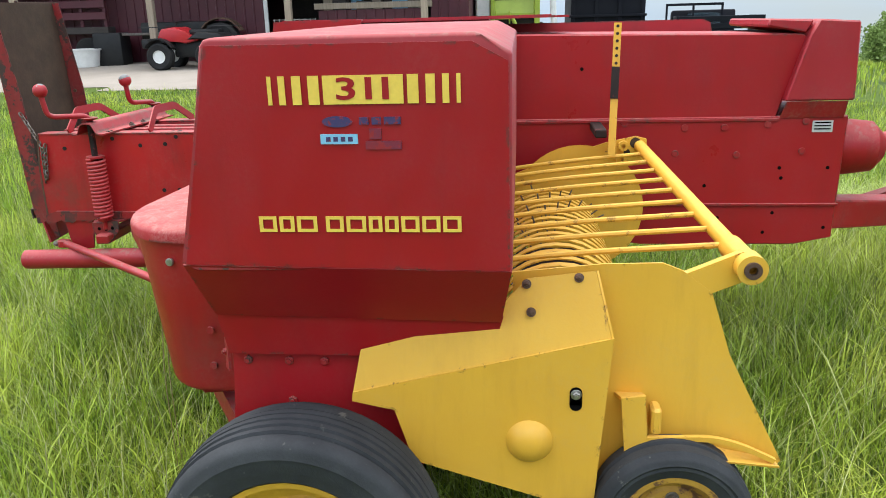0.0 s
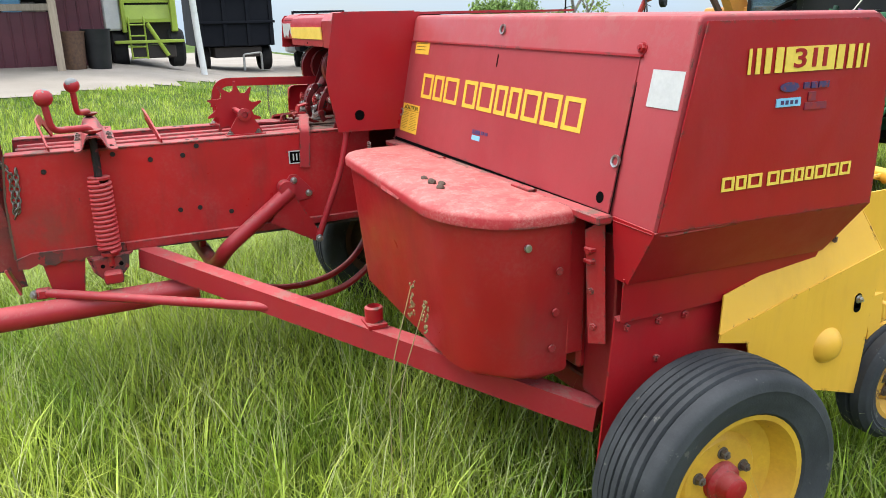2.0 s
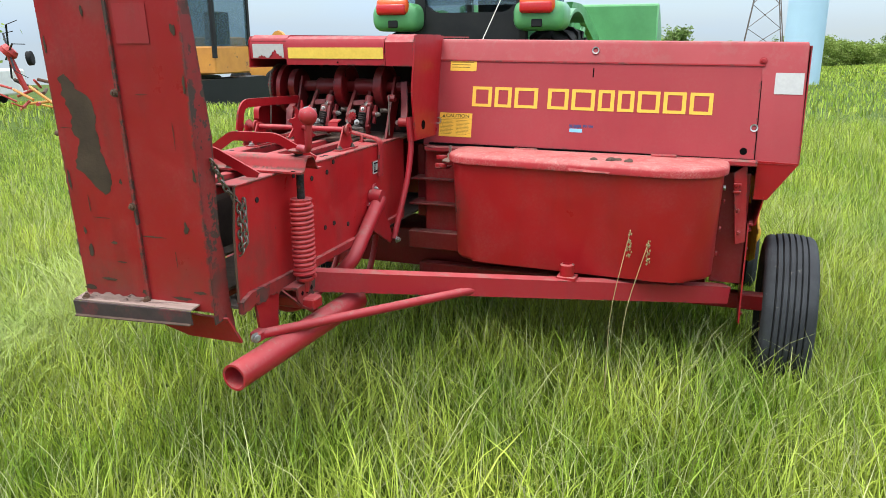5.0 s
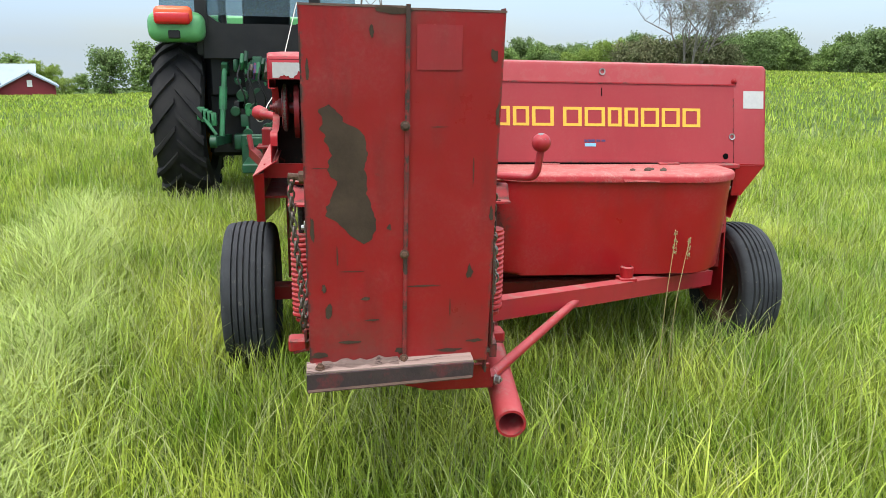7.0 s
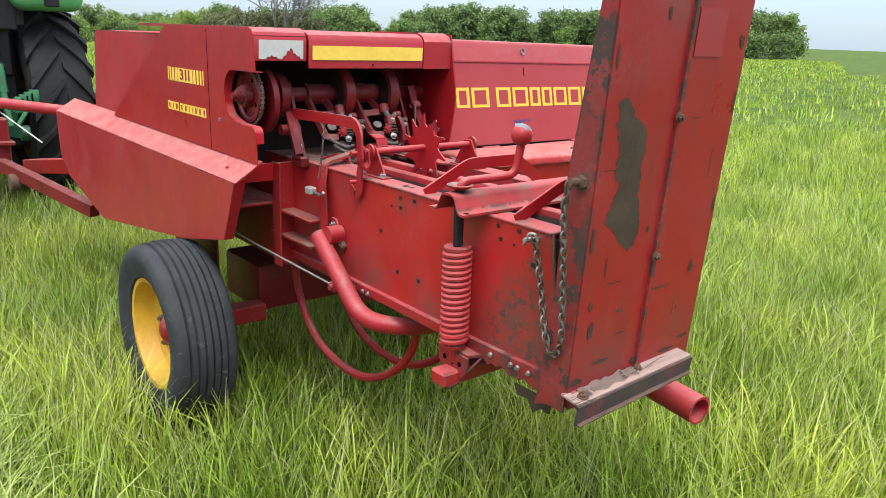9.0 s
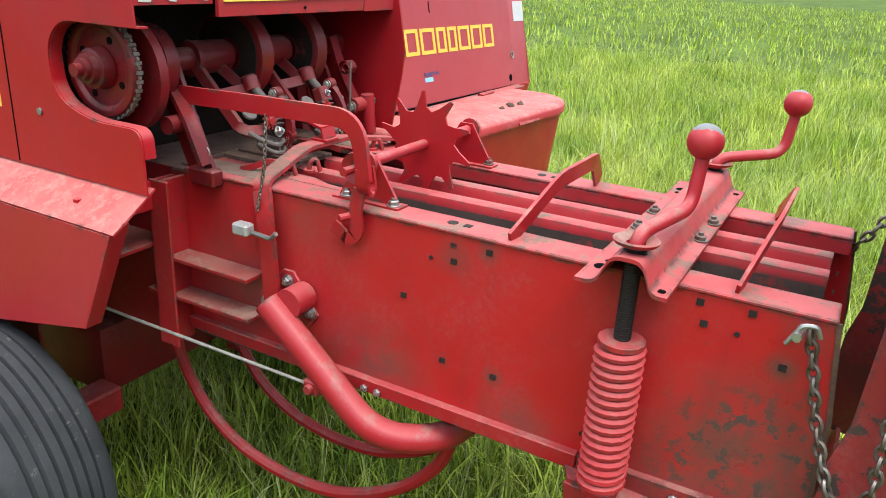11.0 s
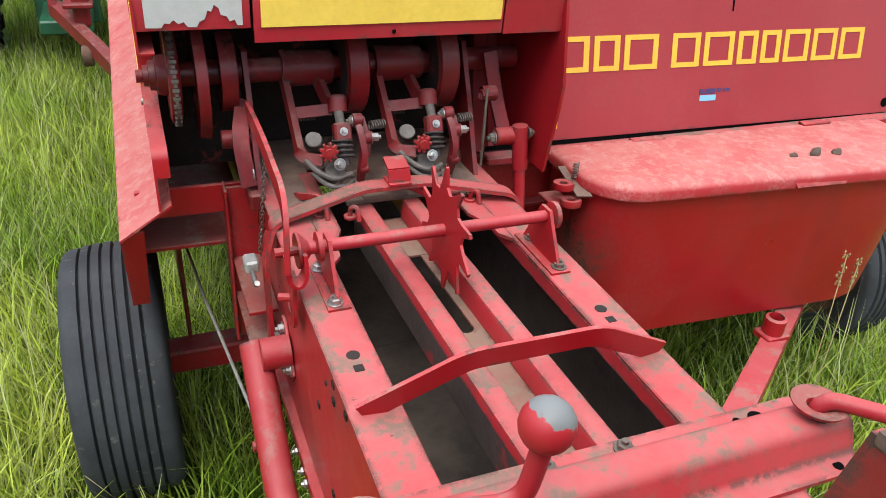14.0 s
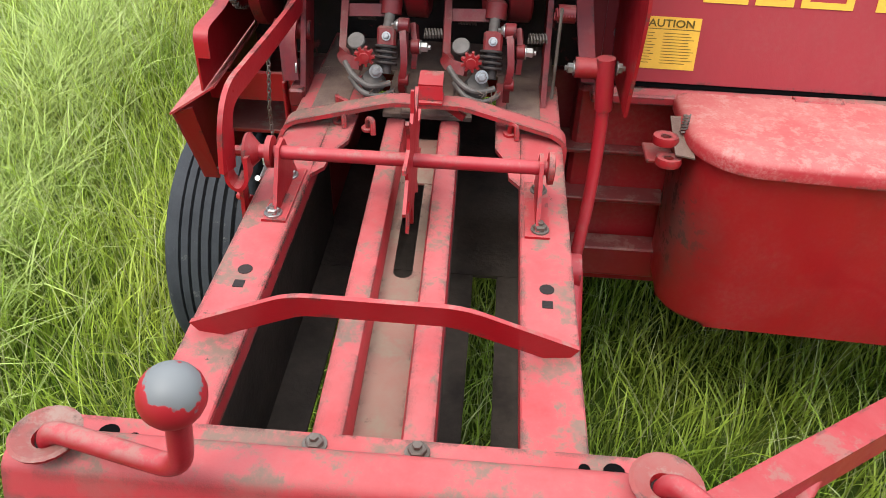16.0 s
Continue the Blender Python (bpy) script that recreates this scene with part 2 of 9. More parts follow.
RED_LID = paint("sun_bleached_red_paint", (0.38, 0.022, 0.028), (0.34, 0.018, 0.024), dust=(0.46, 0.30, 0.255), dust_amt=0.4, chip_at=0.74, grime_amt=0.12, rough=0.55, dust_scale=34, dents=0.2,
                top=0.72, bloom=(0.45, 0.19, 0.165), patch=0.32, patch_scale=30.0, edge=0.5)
# greasy red, with the hood's shade also put into its dark tone
RED_GREASE_SHADE = paint("greasy_shaded_red_paint", (0.19, 0.006, 0.009), (0.085, 0.006, 0.008), dust_amt=0.06, chip_at=0.62, chip=(0.03, 0.018, 0.016), grime=(0.02, 0.012, 0.012), grime_amt=0.7, rough=0.36, fade_scale=9,
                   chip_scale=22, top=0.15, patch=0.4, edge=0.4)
# darker red: holds the shade of recessed parts, serves darker castings too
RED_DIM = paint("darkened_red_paint", (0.20, 0.007, 0.010), (0.13, 0.008, 0.010), dust_amt=0.10, chip_at=0.68, grime=(0.03, 0.014, 0.013), grime_amt=0.6, rough=0.42, top=0.35, bloom=(0.14, 0.08, 0.07), patch=0.4, edge=0.5)
RED_SPRING = paint("dusty_spring_paint", (0.40, 0.020, 0.026), (0.36, 0.020, 0.026), dust_amt=0.2, chip_at=0.72, grime_amt=0.25, rough=0.5, top=0.5, patch=0.2, edge=0.0)
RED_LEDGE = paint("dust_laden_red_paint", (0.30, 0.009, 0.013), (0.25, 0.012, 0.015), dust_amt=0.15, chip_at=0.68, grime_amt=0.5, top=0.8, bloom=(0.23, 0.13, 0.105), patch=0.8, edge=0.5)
RED_CHIP = paint("chipped_red_paint", (0.43, 0.012, 0.015), (0.32, 0.012, 0.016), dust_amt=0.14, chip_at=0.68, grime_amt=0.55, rough=0.34, chip_scale=24, dents=0.3, edge=0.6,
                 stains=((-0.236, 0.14, 0.73, 0.20, 0.85), (-0.236, 0.661, 0.955, 0.045, 0.45), (-0.236, 0.30, 0.64, 0.10, 0.5), (-0.236, 0.125, 0.914, 0.030, 0.8), (-0.236, 0.570, 0.752, 0.024, 0.75), (-0.236, 0.672, 0.753, 0.020, 0.5), (-0.236, 0.595, 0.980, 0.030, 0.7), (-0.236, 0.09, 0.985, 0.06, 0.5), (-0.236, 0.52, 0.66, 0.10, 0.6), (-0.236, 0.82, 0.68, 0.14, 0.7), (-0.236, 1.15, 0.78, 0.16, 0.6), (-0.236, 1.00, 0.97, 0.10, 0.4), (-0.236, 0.33, 0.93, 0.07, 0.35), (0.236, 0.16, 0.74, 0.14, 0.5)))
RED_CHUTE = paint("scuffed_red_paint", (0.28, 0.010, 0.013), (0.235, 0.016, 0.018), dust_amt=0.10, chip_at=0.69, grime_amt=0.45, rough=0.34, chip_scale=17, dents=0.3, edge=0.8,
                  stains=((-0.15, -0.07, 0.70, 0.16, 0.5), (0.12, -0.07, 0.72, 0.12, 0.45), (-0.05, -0.085, 1.55, 0.12, 0.6)))
RED_GHOST = paint("pale_scuffed_red_paint", (0.30, 0.022, 0.027), (0.255, 0.025, 0.028), dust_amt=0.12, chip_at=0.70, grime_amt=0.40, rough=0.42, dents=0.2, edge=0.0)
RED_RUST = paint("rusted_red_paint", (0.25, 0.014, 0.016), (0.17, 0.024, 0.022), dust_amt=0.2, chip_at=0.52, chip=(0.055, 0.034, 0.028), grime_amt=0.6, rough=0.5, chip_scale=12, dents=0.3, edge=0.9)
YELLOW = paint("yellow_paint", (0.74, 0.42, 0.050), (0.68, 0.365, 0.038), dust=(0.55, 0.40, 0.16), dust_amt=0.10, chip=(0.13, 0.05, 0.022), chip_at=0.74, grime=(0.42, 0.22, 0.03), grime_amt=0.35, rough=0.36,
               dents=0.08, top=0.25, bloom=(0.82, 0.56, 0.16), patch=0.15, edge=0.18)
DECAL_Y = mat("yellow_decal", (0.80, 0.56, 0.09), (0.74, 0.50, 0.07), 20, rough=0.45, bump=0.0)
DECAL_ORANGE = mat("orange_yellow_decal", (0.76, 0.44, 0.04), (0.70, 0.39, 0.04), 20, rough=0.45, bump=0.0)
DECAL_W = mat("white_decal", (0.50, 0.495, 0.48), (0.43, 0.425, 0.415), 12, rough=0.5, bump=0.0)
DECAL_B = mat("blue_decal", (0.035, 0.030, 0.115), (0.06, 0.03, 0.10), 30, rough=0.45, bump=0.0,
              third=(0.24, 0.014, 0.02), third_at=0.54, third_scale=70, band=0.05)
DECAL_GHOST = mat("flaked_blue_decal", (0.15, 0.018, 0.05), (0.22, 0.014, 0.026), 30, rough=0.45, bump=0.0,
                  third=(0.27, 0.012, 0.018), third_at=0.50, third_scale=50, band=0.08)
DECAL_LB = mat("light_blue_decal", (0.18, 0.45, 0.66), (0.24, 0.5, 0.68), 30, rough=0.45, bump=0.0)
DECAL_PRINT = mat("faded_print", (0.10, 0.07, 0.012), (0.16, 0.11, 0.02), 60, rough=0.6, spec=0.2, bump=0.0)
DECAL_K = mat("dark_print", (0.005, 0.0045, 0.0045), rough=0.9, spec=0.02, bump=0.0)
RUBBER = mat("tyre_rubber", (0.027, 0.029, 0.032), (0.051, 0.054, 0.058), 7, rough=0.75, bump=0.12, spec=0.22, grain=180,
             third=(0.11, 0.105, 0.095), third_at=0.62, third_scale=24, band=0.06)
RIM_RUST = mat("rusty_rim_yellow_paint", (0.50, 0.28, 0.035), (0.32, 0.16, 0.03), 14, rough=0.55, bump=0.08, third=(0.13, 0.06, 0.03), third_at=0.52, third_scale=20, band=0.04)
TRACTOR_RUBBER = mat("tractor_tyre_rubber", (0.014, 0.014, 0.015), (0.030, 0.029, 0.028), 4, spec=0.2, rough=0.8, bump=0.1)
RIM_Y = mat("rim_yellow_paint", (0.64, 0.37, 0.03), (0.5, 0.26, 0.03), 8, rough=0.5, bump=0.05,
            third=(0.14, 0.07, 0.03), third_at=0.64, third_scale=16, band=0.03)
STEEL = mat("bare_steel", (0.17, 0.145, 0.125), (0.09, 0.065, 0.05), 20, rough=0.55, metal=0.4, bump=0.15)
BRIGHT = mat("zinc_bolt", (0.42, 0.42, 0.41), (0.25, 0.23, 0.21), 40, rough=0.35, metal=0.85, bump=0.05)
WORN_STEEL = mat("dusty_worn_steel", (0.13, 0.112, 0.10), (0.075, 0.062, 0.055), 30, rough=0.6, metal=0.15, bump=0.15)
CABLE = mat("pale_steel_cable", (0.36, 0.34, 0.31), (0.22, 0.20, 0.18), 40, rough=0.5, metal=0.4, bump=0.1)
OILY = mat("oily_steel", (0.07, 0.058, 0.053), (0.03, 0.022, 0.02), 25, rough=0.6, metal=0.1, spec=0.3, bump=0.1)
LOCK = mat("lock_steel", (0.40, 0.40, 0.38), (0.28, 0.28, 0.27), 60, rough=0.4, metal=0.3, bump=0.05)
# near-black: grease on rods and cams, painted shade in recesses
DARK = mat("dark_greasy_and_shaded_steel", (0.014, 0.011, 0.010), (0.030, 0.02, 0.018), 12, rough=0.7, spec=0.25, metal=0.0, bump=0.2,
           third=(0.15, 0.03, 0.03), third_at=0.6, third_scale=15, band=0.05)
# dusty brown, darkened further to hold the shade inside the chamber
LINER = mat("dusty_shaded_chamber_wall", (0.062, 0.044, 0.036), (0.026, 0.018, 0.015), 7, rough=0.85, bump=0.2)
RUST = mat("rust", (0.11, 0.055, 0.03), (0.06, 0.035, 0.025), 18, rough=0.8, bump=0.25)
ANGLE_RUST = mat("scraped_rusty_angle", (0.062, 0.036, 0.036), (0.035, 0.024, 0.024), 10, rough=0.7, bump=0.2, third=(0.13, 0.025, 0.028), third_at=0.58, third_scale=9, band=0.1)
EDGE_RUST = mat("worn_rusty_edge", (0.105, 0.062, 0.042), (0.065, 0.038, 0.028), 20, rough=0.8, bump=0.25)
RUST_PATCH = mat("bare_rusted_metal", (0.043, 0.028, 0.018), (0.070, 0.046, 0.030), 14, spec=0.25, rough=0.75, bump=0.12)
DUST = mat("dust_and_chaff", (0.21, 0.14, 0.105), (0.12, 0.070, 0.058), 18, rough=0.9, bump=0.3, grain=300)
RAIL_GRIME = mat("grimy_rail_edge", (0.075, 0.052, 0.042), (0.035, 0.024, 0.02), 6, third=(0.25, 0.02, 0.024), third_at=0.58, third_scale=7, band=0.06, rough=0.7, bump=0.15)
# dust brown with the chamber's shade put into it
FLOOR_DUST_SHADE = mat("dusty_shaded_chamber_floor", (0.095, 0.073, 0.057), (0.036, 0.027, 0.022), 9, rough=0.9, bump=0.2)
CHAIN = mat("chain_steel", (0.20, 0.18, 0.16), (0.09, 0.055, 0.04), 14, rough=0.4, metal=0.7, bump=0.1)
WORN_BOARD = mat("worn_painted_strip", (0.37, 0.265, 0.225), (0.23, 0.155, 0.13), 8, third=(0.10, 0.06, 0.05), third_at=0.57, third_scale=14, band=0.02, rough=0.7, bump=0.2, grain=80, stretch=(0.4, 6, 6))
GREEN = mat("green_paint", (0.11, 0.34, 0.13), (0.085, 0.28, 0.10), 4, rough=0.3, bump=0.02)
GREEN_DK = mat("dark_green_paint", (0.010, 0.075, 0.032), (0.006, 0.030, 0.014), 6, rough=0.45, bump=0.08)
GREEN_MID = mat("oily_green_paint", (0.035, 0.19, 0.075), (0.018, 0.085, 0.036), 9, rough=0.4, bump=0.08)
BLACK = mat("black_plastic", (0.008, 0.008, 0.009), (0.016, 0.016, 0.016), 5, spec=0.3, rough=0.5, bump=0.08)
LAMP_O = mat("orange_lens", (0.75, 0.10, 0.015), (0.62, 0.07, 0.01), 5, rough=0.2, bump=0.0)
GLASS = glass("cab_glass", (0.24, 0.33, 0.37))
LAMP_R = mat("red_lens", (0.55, 0.02, 0.02), (0.45, 0.015, 0.015), 5, rough=0.2, bump=0.0)


def knob_paint(wear=1.62):
    """Red enamel worn to grey primer where the palm rubs it: on top and behind."""
    m = bpy.data.materials.new("worn_knob_primer")
    m.use_nodes = True
    n, l = m.node_tree.nodes, m.node_tree.links
    p = n["Principled BSDF"]
    geo = n.new("ShaderNodeNewGeometry")
    dot = n.new("ShaderNodeVectorMath")
    dot.operation = 'DOT_PRODUCT'
    dot.inputs[1].default_value = (0.2, -0.2, 0.96)
    l.new(geo.outputs["Normal"], dot.inputs[0])
    t = n.new("ShaderNodeTexNoise")
    t.inputs["Scale"].default_value, t.inputs["Detail"].default_value = 32, 4
    l.new(n.new("ShaderNodeTexCoord").outputs["Object"], t.inputs["Vector"])
    add = n.new("ShaderNodeMath")
    add.operation = 'MULTIPLY_ADD'
    add.inputs[1].default_value = 2.2
    l.new(t.outputs["Fac"], add.inputs[0])
    l.new(dot.outputs["Value"], add.inputs[2])
    r = n.new("ShaderNodeMapRange")
    r.inputs["From Min"].default_value, r.inputs["From Max"].default_value = wear, wear + 0.05
    l.new(add.outputs[0], r.inputs["Value"])
    x = n.new("ShaderNodeMix")
    x.data_type = 'RGBA'
    x.inputs["A"].default_value, x.inputs["B"].default_value = (0.34, 0.012, 0.018, 1), (0.15, 0.155, 0.155, 1)
    l.new(r.outputs["Result"], x.inputs["Factor"])
    l.new(x.outputs["Result"], p.inputs["Base Color"])
    p.inputs["Roughness"].default_value = 0.5
    bp = n.new("ShaderNodeBump")
    bp.inputs["Strength"].default_value, bp.inputs["Distance"].default_value = 0.3, 0.001
    l.new(r.outputs["Result"], bp.inputs["Height"])
    bp.invert = True
    l.new(bp.outputs["Normal"], p.inputs["Normal"])
    return m


KNOB_GREY = knob_paint()
KNOB_RED = knob_paint(1.95)
CLOD = mat("soil_clod", (0.10, 0.065, 0.045), (0.06, 0.04, 0.03), 40, rough=0.95, bump=0.4)

# ---- helpers for meshes ----
GZ = -0.03   # ground level beside the machine


def ramp01(v, a, b):
    t = min(max((v - a) / (b - a), 0.0), 1.0)
    return t * t * (3 - 2 * t)


def ground_z(x, y):
    """The lie of the land: level round the machine, rising to the yard, falling away ahead."""
    rise = 0.65 - 0.66 * ramp01(y, 0, 5.5) - 0.19 * ramp01(y, 9, 20)
    z = GZ + rise * min(max((-x - 2.5) / 12.8, 0), 1)
    d = math.hypot(x, y + 1.9)
    az = math.degrees(math.atan2(x, y + 1.9))
    w = ramp01(-az, -25, 18)
    z -= (0.5 + 4.9 * w) * min(max((d - 10) / 125, 0), 1.2) * ramp01(y, 6, 26)
    z -= 0.046 * w * max(d - 150, 0) * ramp01(y, 6, 26)
    return z


SPLIT = {"bolts": "bolt", "rivets": "rivet", "holes": "hole", "wall_holes": "wall_hole", "flange_holes": "flange_hole", "strap_holes": "strap_hole", "sprocket_holes": "sprocket_hole",
         "side_stiffeners": "stiffener", "cross_rungs": "rung", "ring_latches": "ring_latch", "hinges": "hinge", "tension_rails": "tension_rail",
         "knotter_hanger": "knotter_hanger", "twine_guides": "twine_guide", "wheel_bolts": "wheel_nut", "maker_mark": "mark_block", "prints": "print", "small_spring": "small_spring", "tyres": "tyre", "rail_web": "rail_web", "chute_edge": "chute_edge", "chute_side": "chute_side",
         "hood_corner": "hood_corner", "pickup_teeth": "pickup_tooth", "end_edge": "end_edge", "chamber_liner": "chamber_liner", "number_stripes": "number_stripe",
         "blue_mark": "blue_mark", "seam_gap": "seam_gap", "case_flange": "case_flange", "spring_cap": "spring_cap", "spring_bracket": "spring_bracket"}


def pieces(bm):
    """The bmesh in touching groups, each as a bmesh of its own."""
    bm.verts.index_update()
    seen, groups = set(), []
    for v in bm.verts:
        if v in seen:
            continue
        stack, vs = [v], []
        seen.add(v)
        while stack:
            q = stack.pop()
            vs.append(q)
            for e in q.link_edges:
                o = e.other_vert(q)
                if o not in seen:
                    seen.add(o)
                    stack.append(o)
        lo = Vector([min(q.co[i] for q in vs) - 0.002 for i in range(3)])
        hi = Vector([max(q.co[i] for q in vs) + 0.002 for i in range(3)])
        hit = [g for g in groups if all(lo[i] <= g[2][i] and g[1][i] <= hi[i] for i in range(3))]
        for g in hit:
            groups.remove(g)
            vs = vs + g[0]
            lo = Vector([min(lo[i], g[1][i]) for i in range(3)])
            hi = Vector([max(hi[i], g[2][i]) for i in range(3)])
        groups.append((vs, lo, hi))
    out = []
    for vs, _, _ in groups:
        nb = bmesh.new()
        idx = {q: nb.verts.new(q.co) for q in vs}
        done = set()
        for q in vs:
            for f in q.link_faces:
                if f not in done:
                    done.add(f)
                    nb.faces.new([idx[w] for w in f.verts])
        out.append(nb)
    bm.free()
    return out


def finish(ob, angle=35):
    me = ob.data
    for f in me.polygons:
        f.use_smooth = True
    me.set_sharp_from_angle(angle=radians(angle))


def part(name, bm, material, parent, label="", kind="", angle=35):
    """One mesh object under a thing or a part; the bmesh is in world metres unless the parent stands at the origin."""
    if name in SPLIT:
        parts_made = [plain_part(SPLIT[name], b, material, parent, label, kind, angle) for b in pieces(bm)]
        return parts_made[0]
    return plain_part(name, bm, material, parent, label, kind, angle)


def plain_part(name, bm, material, parent, label="", kind="", angle=35):
    bmesh.ops.recalc_face_normals(bm, faces=bm.faces)
    me = bpy.data.meshes.new(name)
    bm.to_mesh(me)
    bm.free()
    ob = new(name, me)
    me.materials.append(material)
    finish(ob, angle)
    if parent is not None:
        ob.parent = parent
        off, p = Vector((0, 0, 0)), parent
        while p is not None:
            off += p.location
            p = p.parent
        ob.location = -off
    if label:
        ob["label"] = label
    if kind:
        ob["kind"] = kind
    return ob


def thing(name, at, label, category, group="", kind=""):
    return tagged(at_empty(name, at), label, category, group, kind)


def at_empty(name, at):
    e = new(name)
    e.location = at
    e.empty_display_size = 0.1
    return e


def B():
    return bmesh.new()


def box(bm, x0, x1, y0, y1, z0, z1, bevel=0.0, m=None, segs=1):
    vs = [bm.verts.new((x, y, z)) for x in (x0, x1) for y in (y0, y1) for z in (z0, z1)]
    fs = [(0, 1, 3, 2), (4, 6, 7, 5), (0, 4, 5, 1), (2, 3, 7, 6), (0, 2, 6, 4), (1, 5, 7, 3)]
    faces = [bm.faces.new([vs[i] for i in f]) for f in fs]
    if m is not None:
        bmesh.ops.transform(bm, matrix=m, verts=vs)
    if bevel:
        es = list({e for f in faces for e in f.edges})
        bmesh.ops.bevel(bm, geom=es, offset=bevel, segments=segs, affect='EDGES', profile=0.5)
    return bm


def prism(bm, pts, axis, a, b, bevel=0.0, segs=1):
    """A flat outline (in the other two axes, in order) drawn out along axis from a to b."""
    def at(p, v):
        return {"x": (v, p[0], p[1]), "y": (p[0], v, p[1]), "z": (p[0], p[1], v)}[axis]
    lo = [bm.verts.new(at(p, a)) for p in pts]
    hi = [bm.verts.new(at(p, b)) for p in pts]
    fs = [bm.faces.new(lo), bm.faces.new(hi[::-1])]
    k = len(pts)
    for i in range(k):
        fs.append(bm.faces.new((lo[i], hi[i], hi[(i + 1) % k], lo[(i + 1) % k])))
    if bevel:
        es = list({e for f in fs for e in f.edges})
        bmesh.ops.bevel(bm, geom=es, offset=bevel, segments=segs, affect='EDGES', profile=0.5)
    return bm


def sheet(bm, pts, thick):
    """A flat plate through the given corners, thick metres deep behind its normal."""
    pts = [Vector(p) for p in pts]
    nrm = Vector((0, 0, 0))
    for i, p in enumerate(pts):
        q = pts[(i + 1) % len(pts)]
        nrm += p.cross(q)
    nrm.normalize()
    a = [bm.verts.new(p) for p in pts]
    b = [bm.verts.new(p - nrm * thick) for p in pts]
    k = len(pts)
    bm.faces.new(a)
    bm.faces.new(b[::-1])
    for i in range(k):
        bm.faces.new((a[i], b[i], b[(i + 1) % k], a[(i + 1) % k]))
    return bm


def rounded(pts, r=0.03, n=5):
    """A polyline with its inner corners rounded."""
    pts = [Vector(p) for p in pts]
    out = [pts[0]]
    for a, p, b in zip(pts, pts[1:], pts[2:]):
        u, v = (a - p), (b - p)
        d = min(r, u.length * 0.49, v.length * 0.49)
        s, e = p + u.normalized() * d, p + v.normalized() * d
        for i in range(n + 1):
            t = i / n
            out.append(s * (1 - t) ** 2 + p * (2 * t * (1 - t)) + e * t * t)
    out.append(pts[-1])
    return out


def sweep(bm, pts, ring, up=None, close=True):
    """Sweeps a ring of (side, up) offsets along a polyline."""
    pts = [Vector(p) for p in pts]
    rows, prev = [], None
    for i, p in enumerate(pts):
        d = (pts[min(i + 1, len(pts) - 1)] - pts[max(i - 1, 0)]).normalized()
        if up is not None:
            u = Vector(up)
            s = d.cross(u).normalized()
            u = s.cross(d).normalized()
        else:
            if prev is None:
                ref = Vector((0, 0, 1)) if abs(d.z) < 0.9 else Vector((1, 0, 0))
                s = d.cross(ref).normalized()
            else:
                s = (prev - d * prev.dot(d)).normalized()
            u = s.cross(d).normalized()
            prev = s
        rows.append([bm.verts.new(p + s * a + u * b) for a, b in ring])
    k = len(ring)
    for a, b in zip(rows, rows[1:]):
        for j in range(k):
            bm.faces.new((a[j], a[(j + 1) % k], b[(j + 1) % k], b[j]))
    if close:
        bm.faces.new(rows[0][::-1])
        bm.faces.new(rows[-1])
    return bm


def tube(bm, pts, r, seg=12):
    return sweep(bm, pts, [(r * math.cos(2 * math.pi * i / seg), r * math.sin(2 * math.pi * i / seg)) for i in range(seg)])


def pipe(bm, pts, r, wall=0.006, seg=20):
    """A tube that is open at both ends."""
    pts = [Vector(p) for p in pts]
    d = (pts[-1] - pts[0]).normalized()
    lathe(bm, [(r, 0), (r, (pts[-1] - pts[0]).length), (r - wall, (pts[-1] - pts[0]).length), (r - wall, 0)], pts[0], d, seg, loop=True)
    return bm


def strap(bm, pts, width, thick, up=(0, 0, 1)):
    """A flat bar: width lies along up, thick across it."""
    w, t = width / 2, thick / 2
    return sweep(bm, pts, [(-t, -w), (t, -w), (t, w), (-t, w)], up)


def lathe(bm, profile, base, axis, seg=24, loop=False):
    """Turns (radius, height) pairs about an axis from base."""
    axis = Vector(axis).normalized()
    q = Vector((0, 0, 1)).rotation_difference(axis).to_matrix()
    base = Vector(base)
    rings = []
    for r, h in profile:
        if r < 1e-6:
            rings.append([bm.verts.new(base + axis * h)])
        else:
            rings.append([bm.verts.new(base + q @ Vector((r * math.cos(2 * math.pi * i / seg), r * math.sin(2 * math.pi * i / seg), h)))
                          for i in range(seg)])
    pairs = list(zip(rings, rings[1:]))
    if loop:
        pairs.append((rings[-1], rings[0]))
    for a, b in pairs:
        for i in range(seg):
            j = (i + 1) % seg
            if len(a) == 1 and len(b) == 1:
                continue
            if len(a) == 1:
                bm.faces.new((a[0], b[i], b[j]))
            elif len(b) == 1:
                bm.faces.new((a[i], b[0], a[j]))
            else:
                bm.faces.new((a[i], b[i], b[j], a[j]))
    return bm


def disc(bm, at, axis, r, h, seg=20, bev=0.0):
    bev = bev or min(r, h) * 0.12
    return lathe(bm, [(0, 0), (r - bev, 0), (r, bev), (r, h - bev), (r - bev, h), (0, h)], at, axis, seg)


def bolt(bm, at, axis, r=0.011, h=0.009, washer=True):
    """A hexagon head with a washer, and the thread's end on top."""
    at, ax = Vector(at), Vector(axis).normalized()
    if washer:
        disc(bm, at, ax, r * 1.35, 0.003, 14)
    lathe(bm, [(0, 0.002), (r, 0.002), (r, h), (r * 0.8, h + 0.0015), (r * 0.5, h + 0.0015), (r * 0.5, h + 0.006), (0, h + 0.006)], at, ax, 6)
    return bm


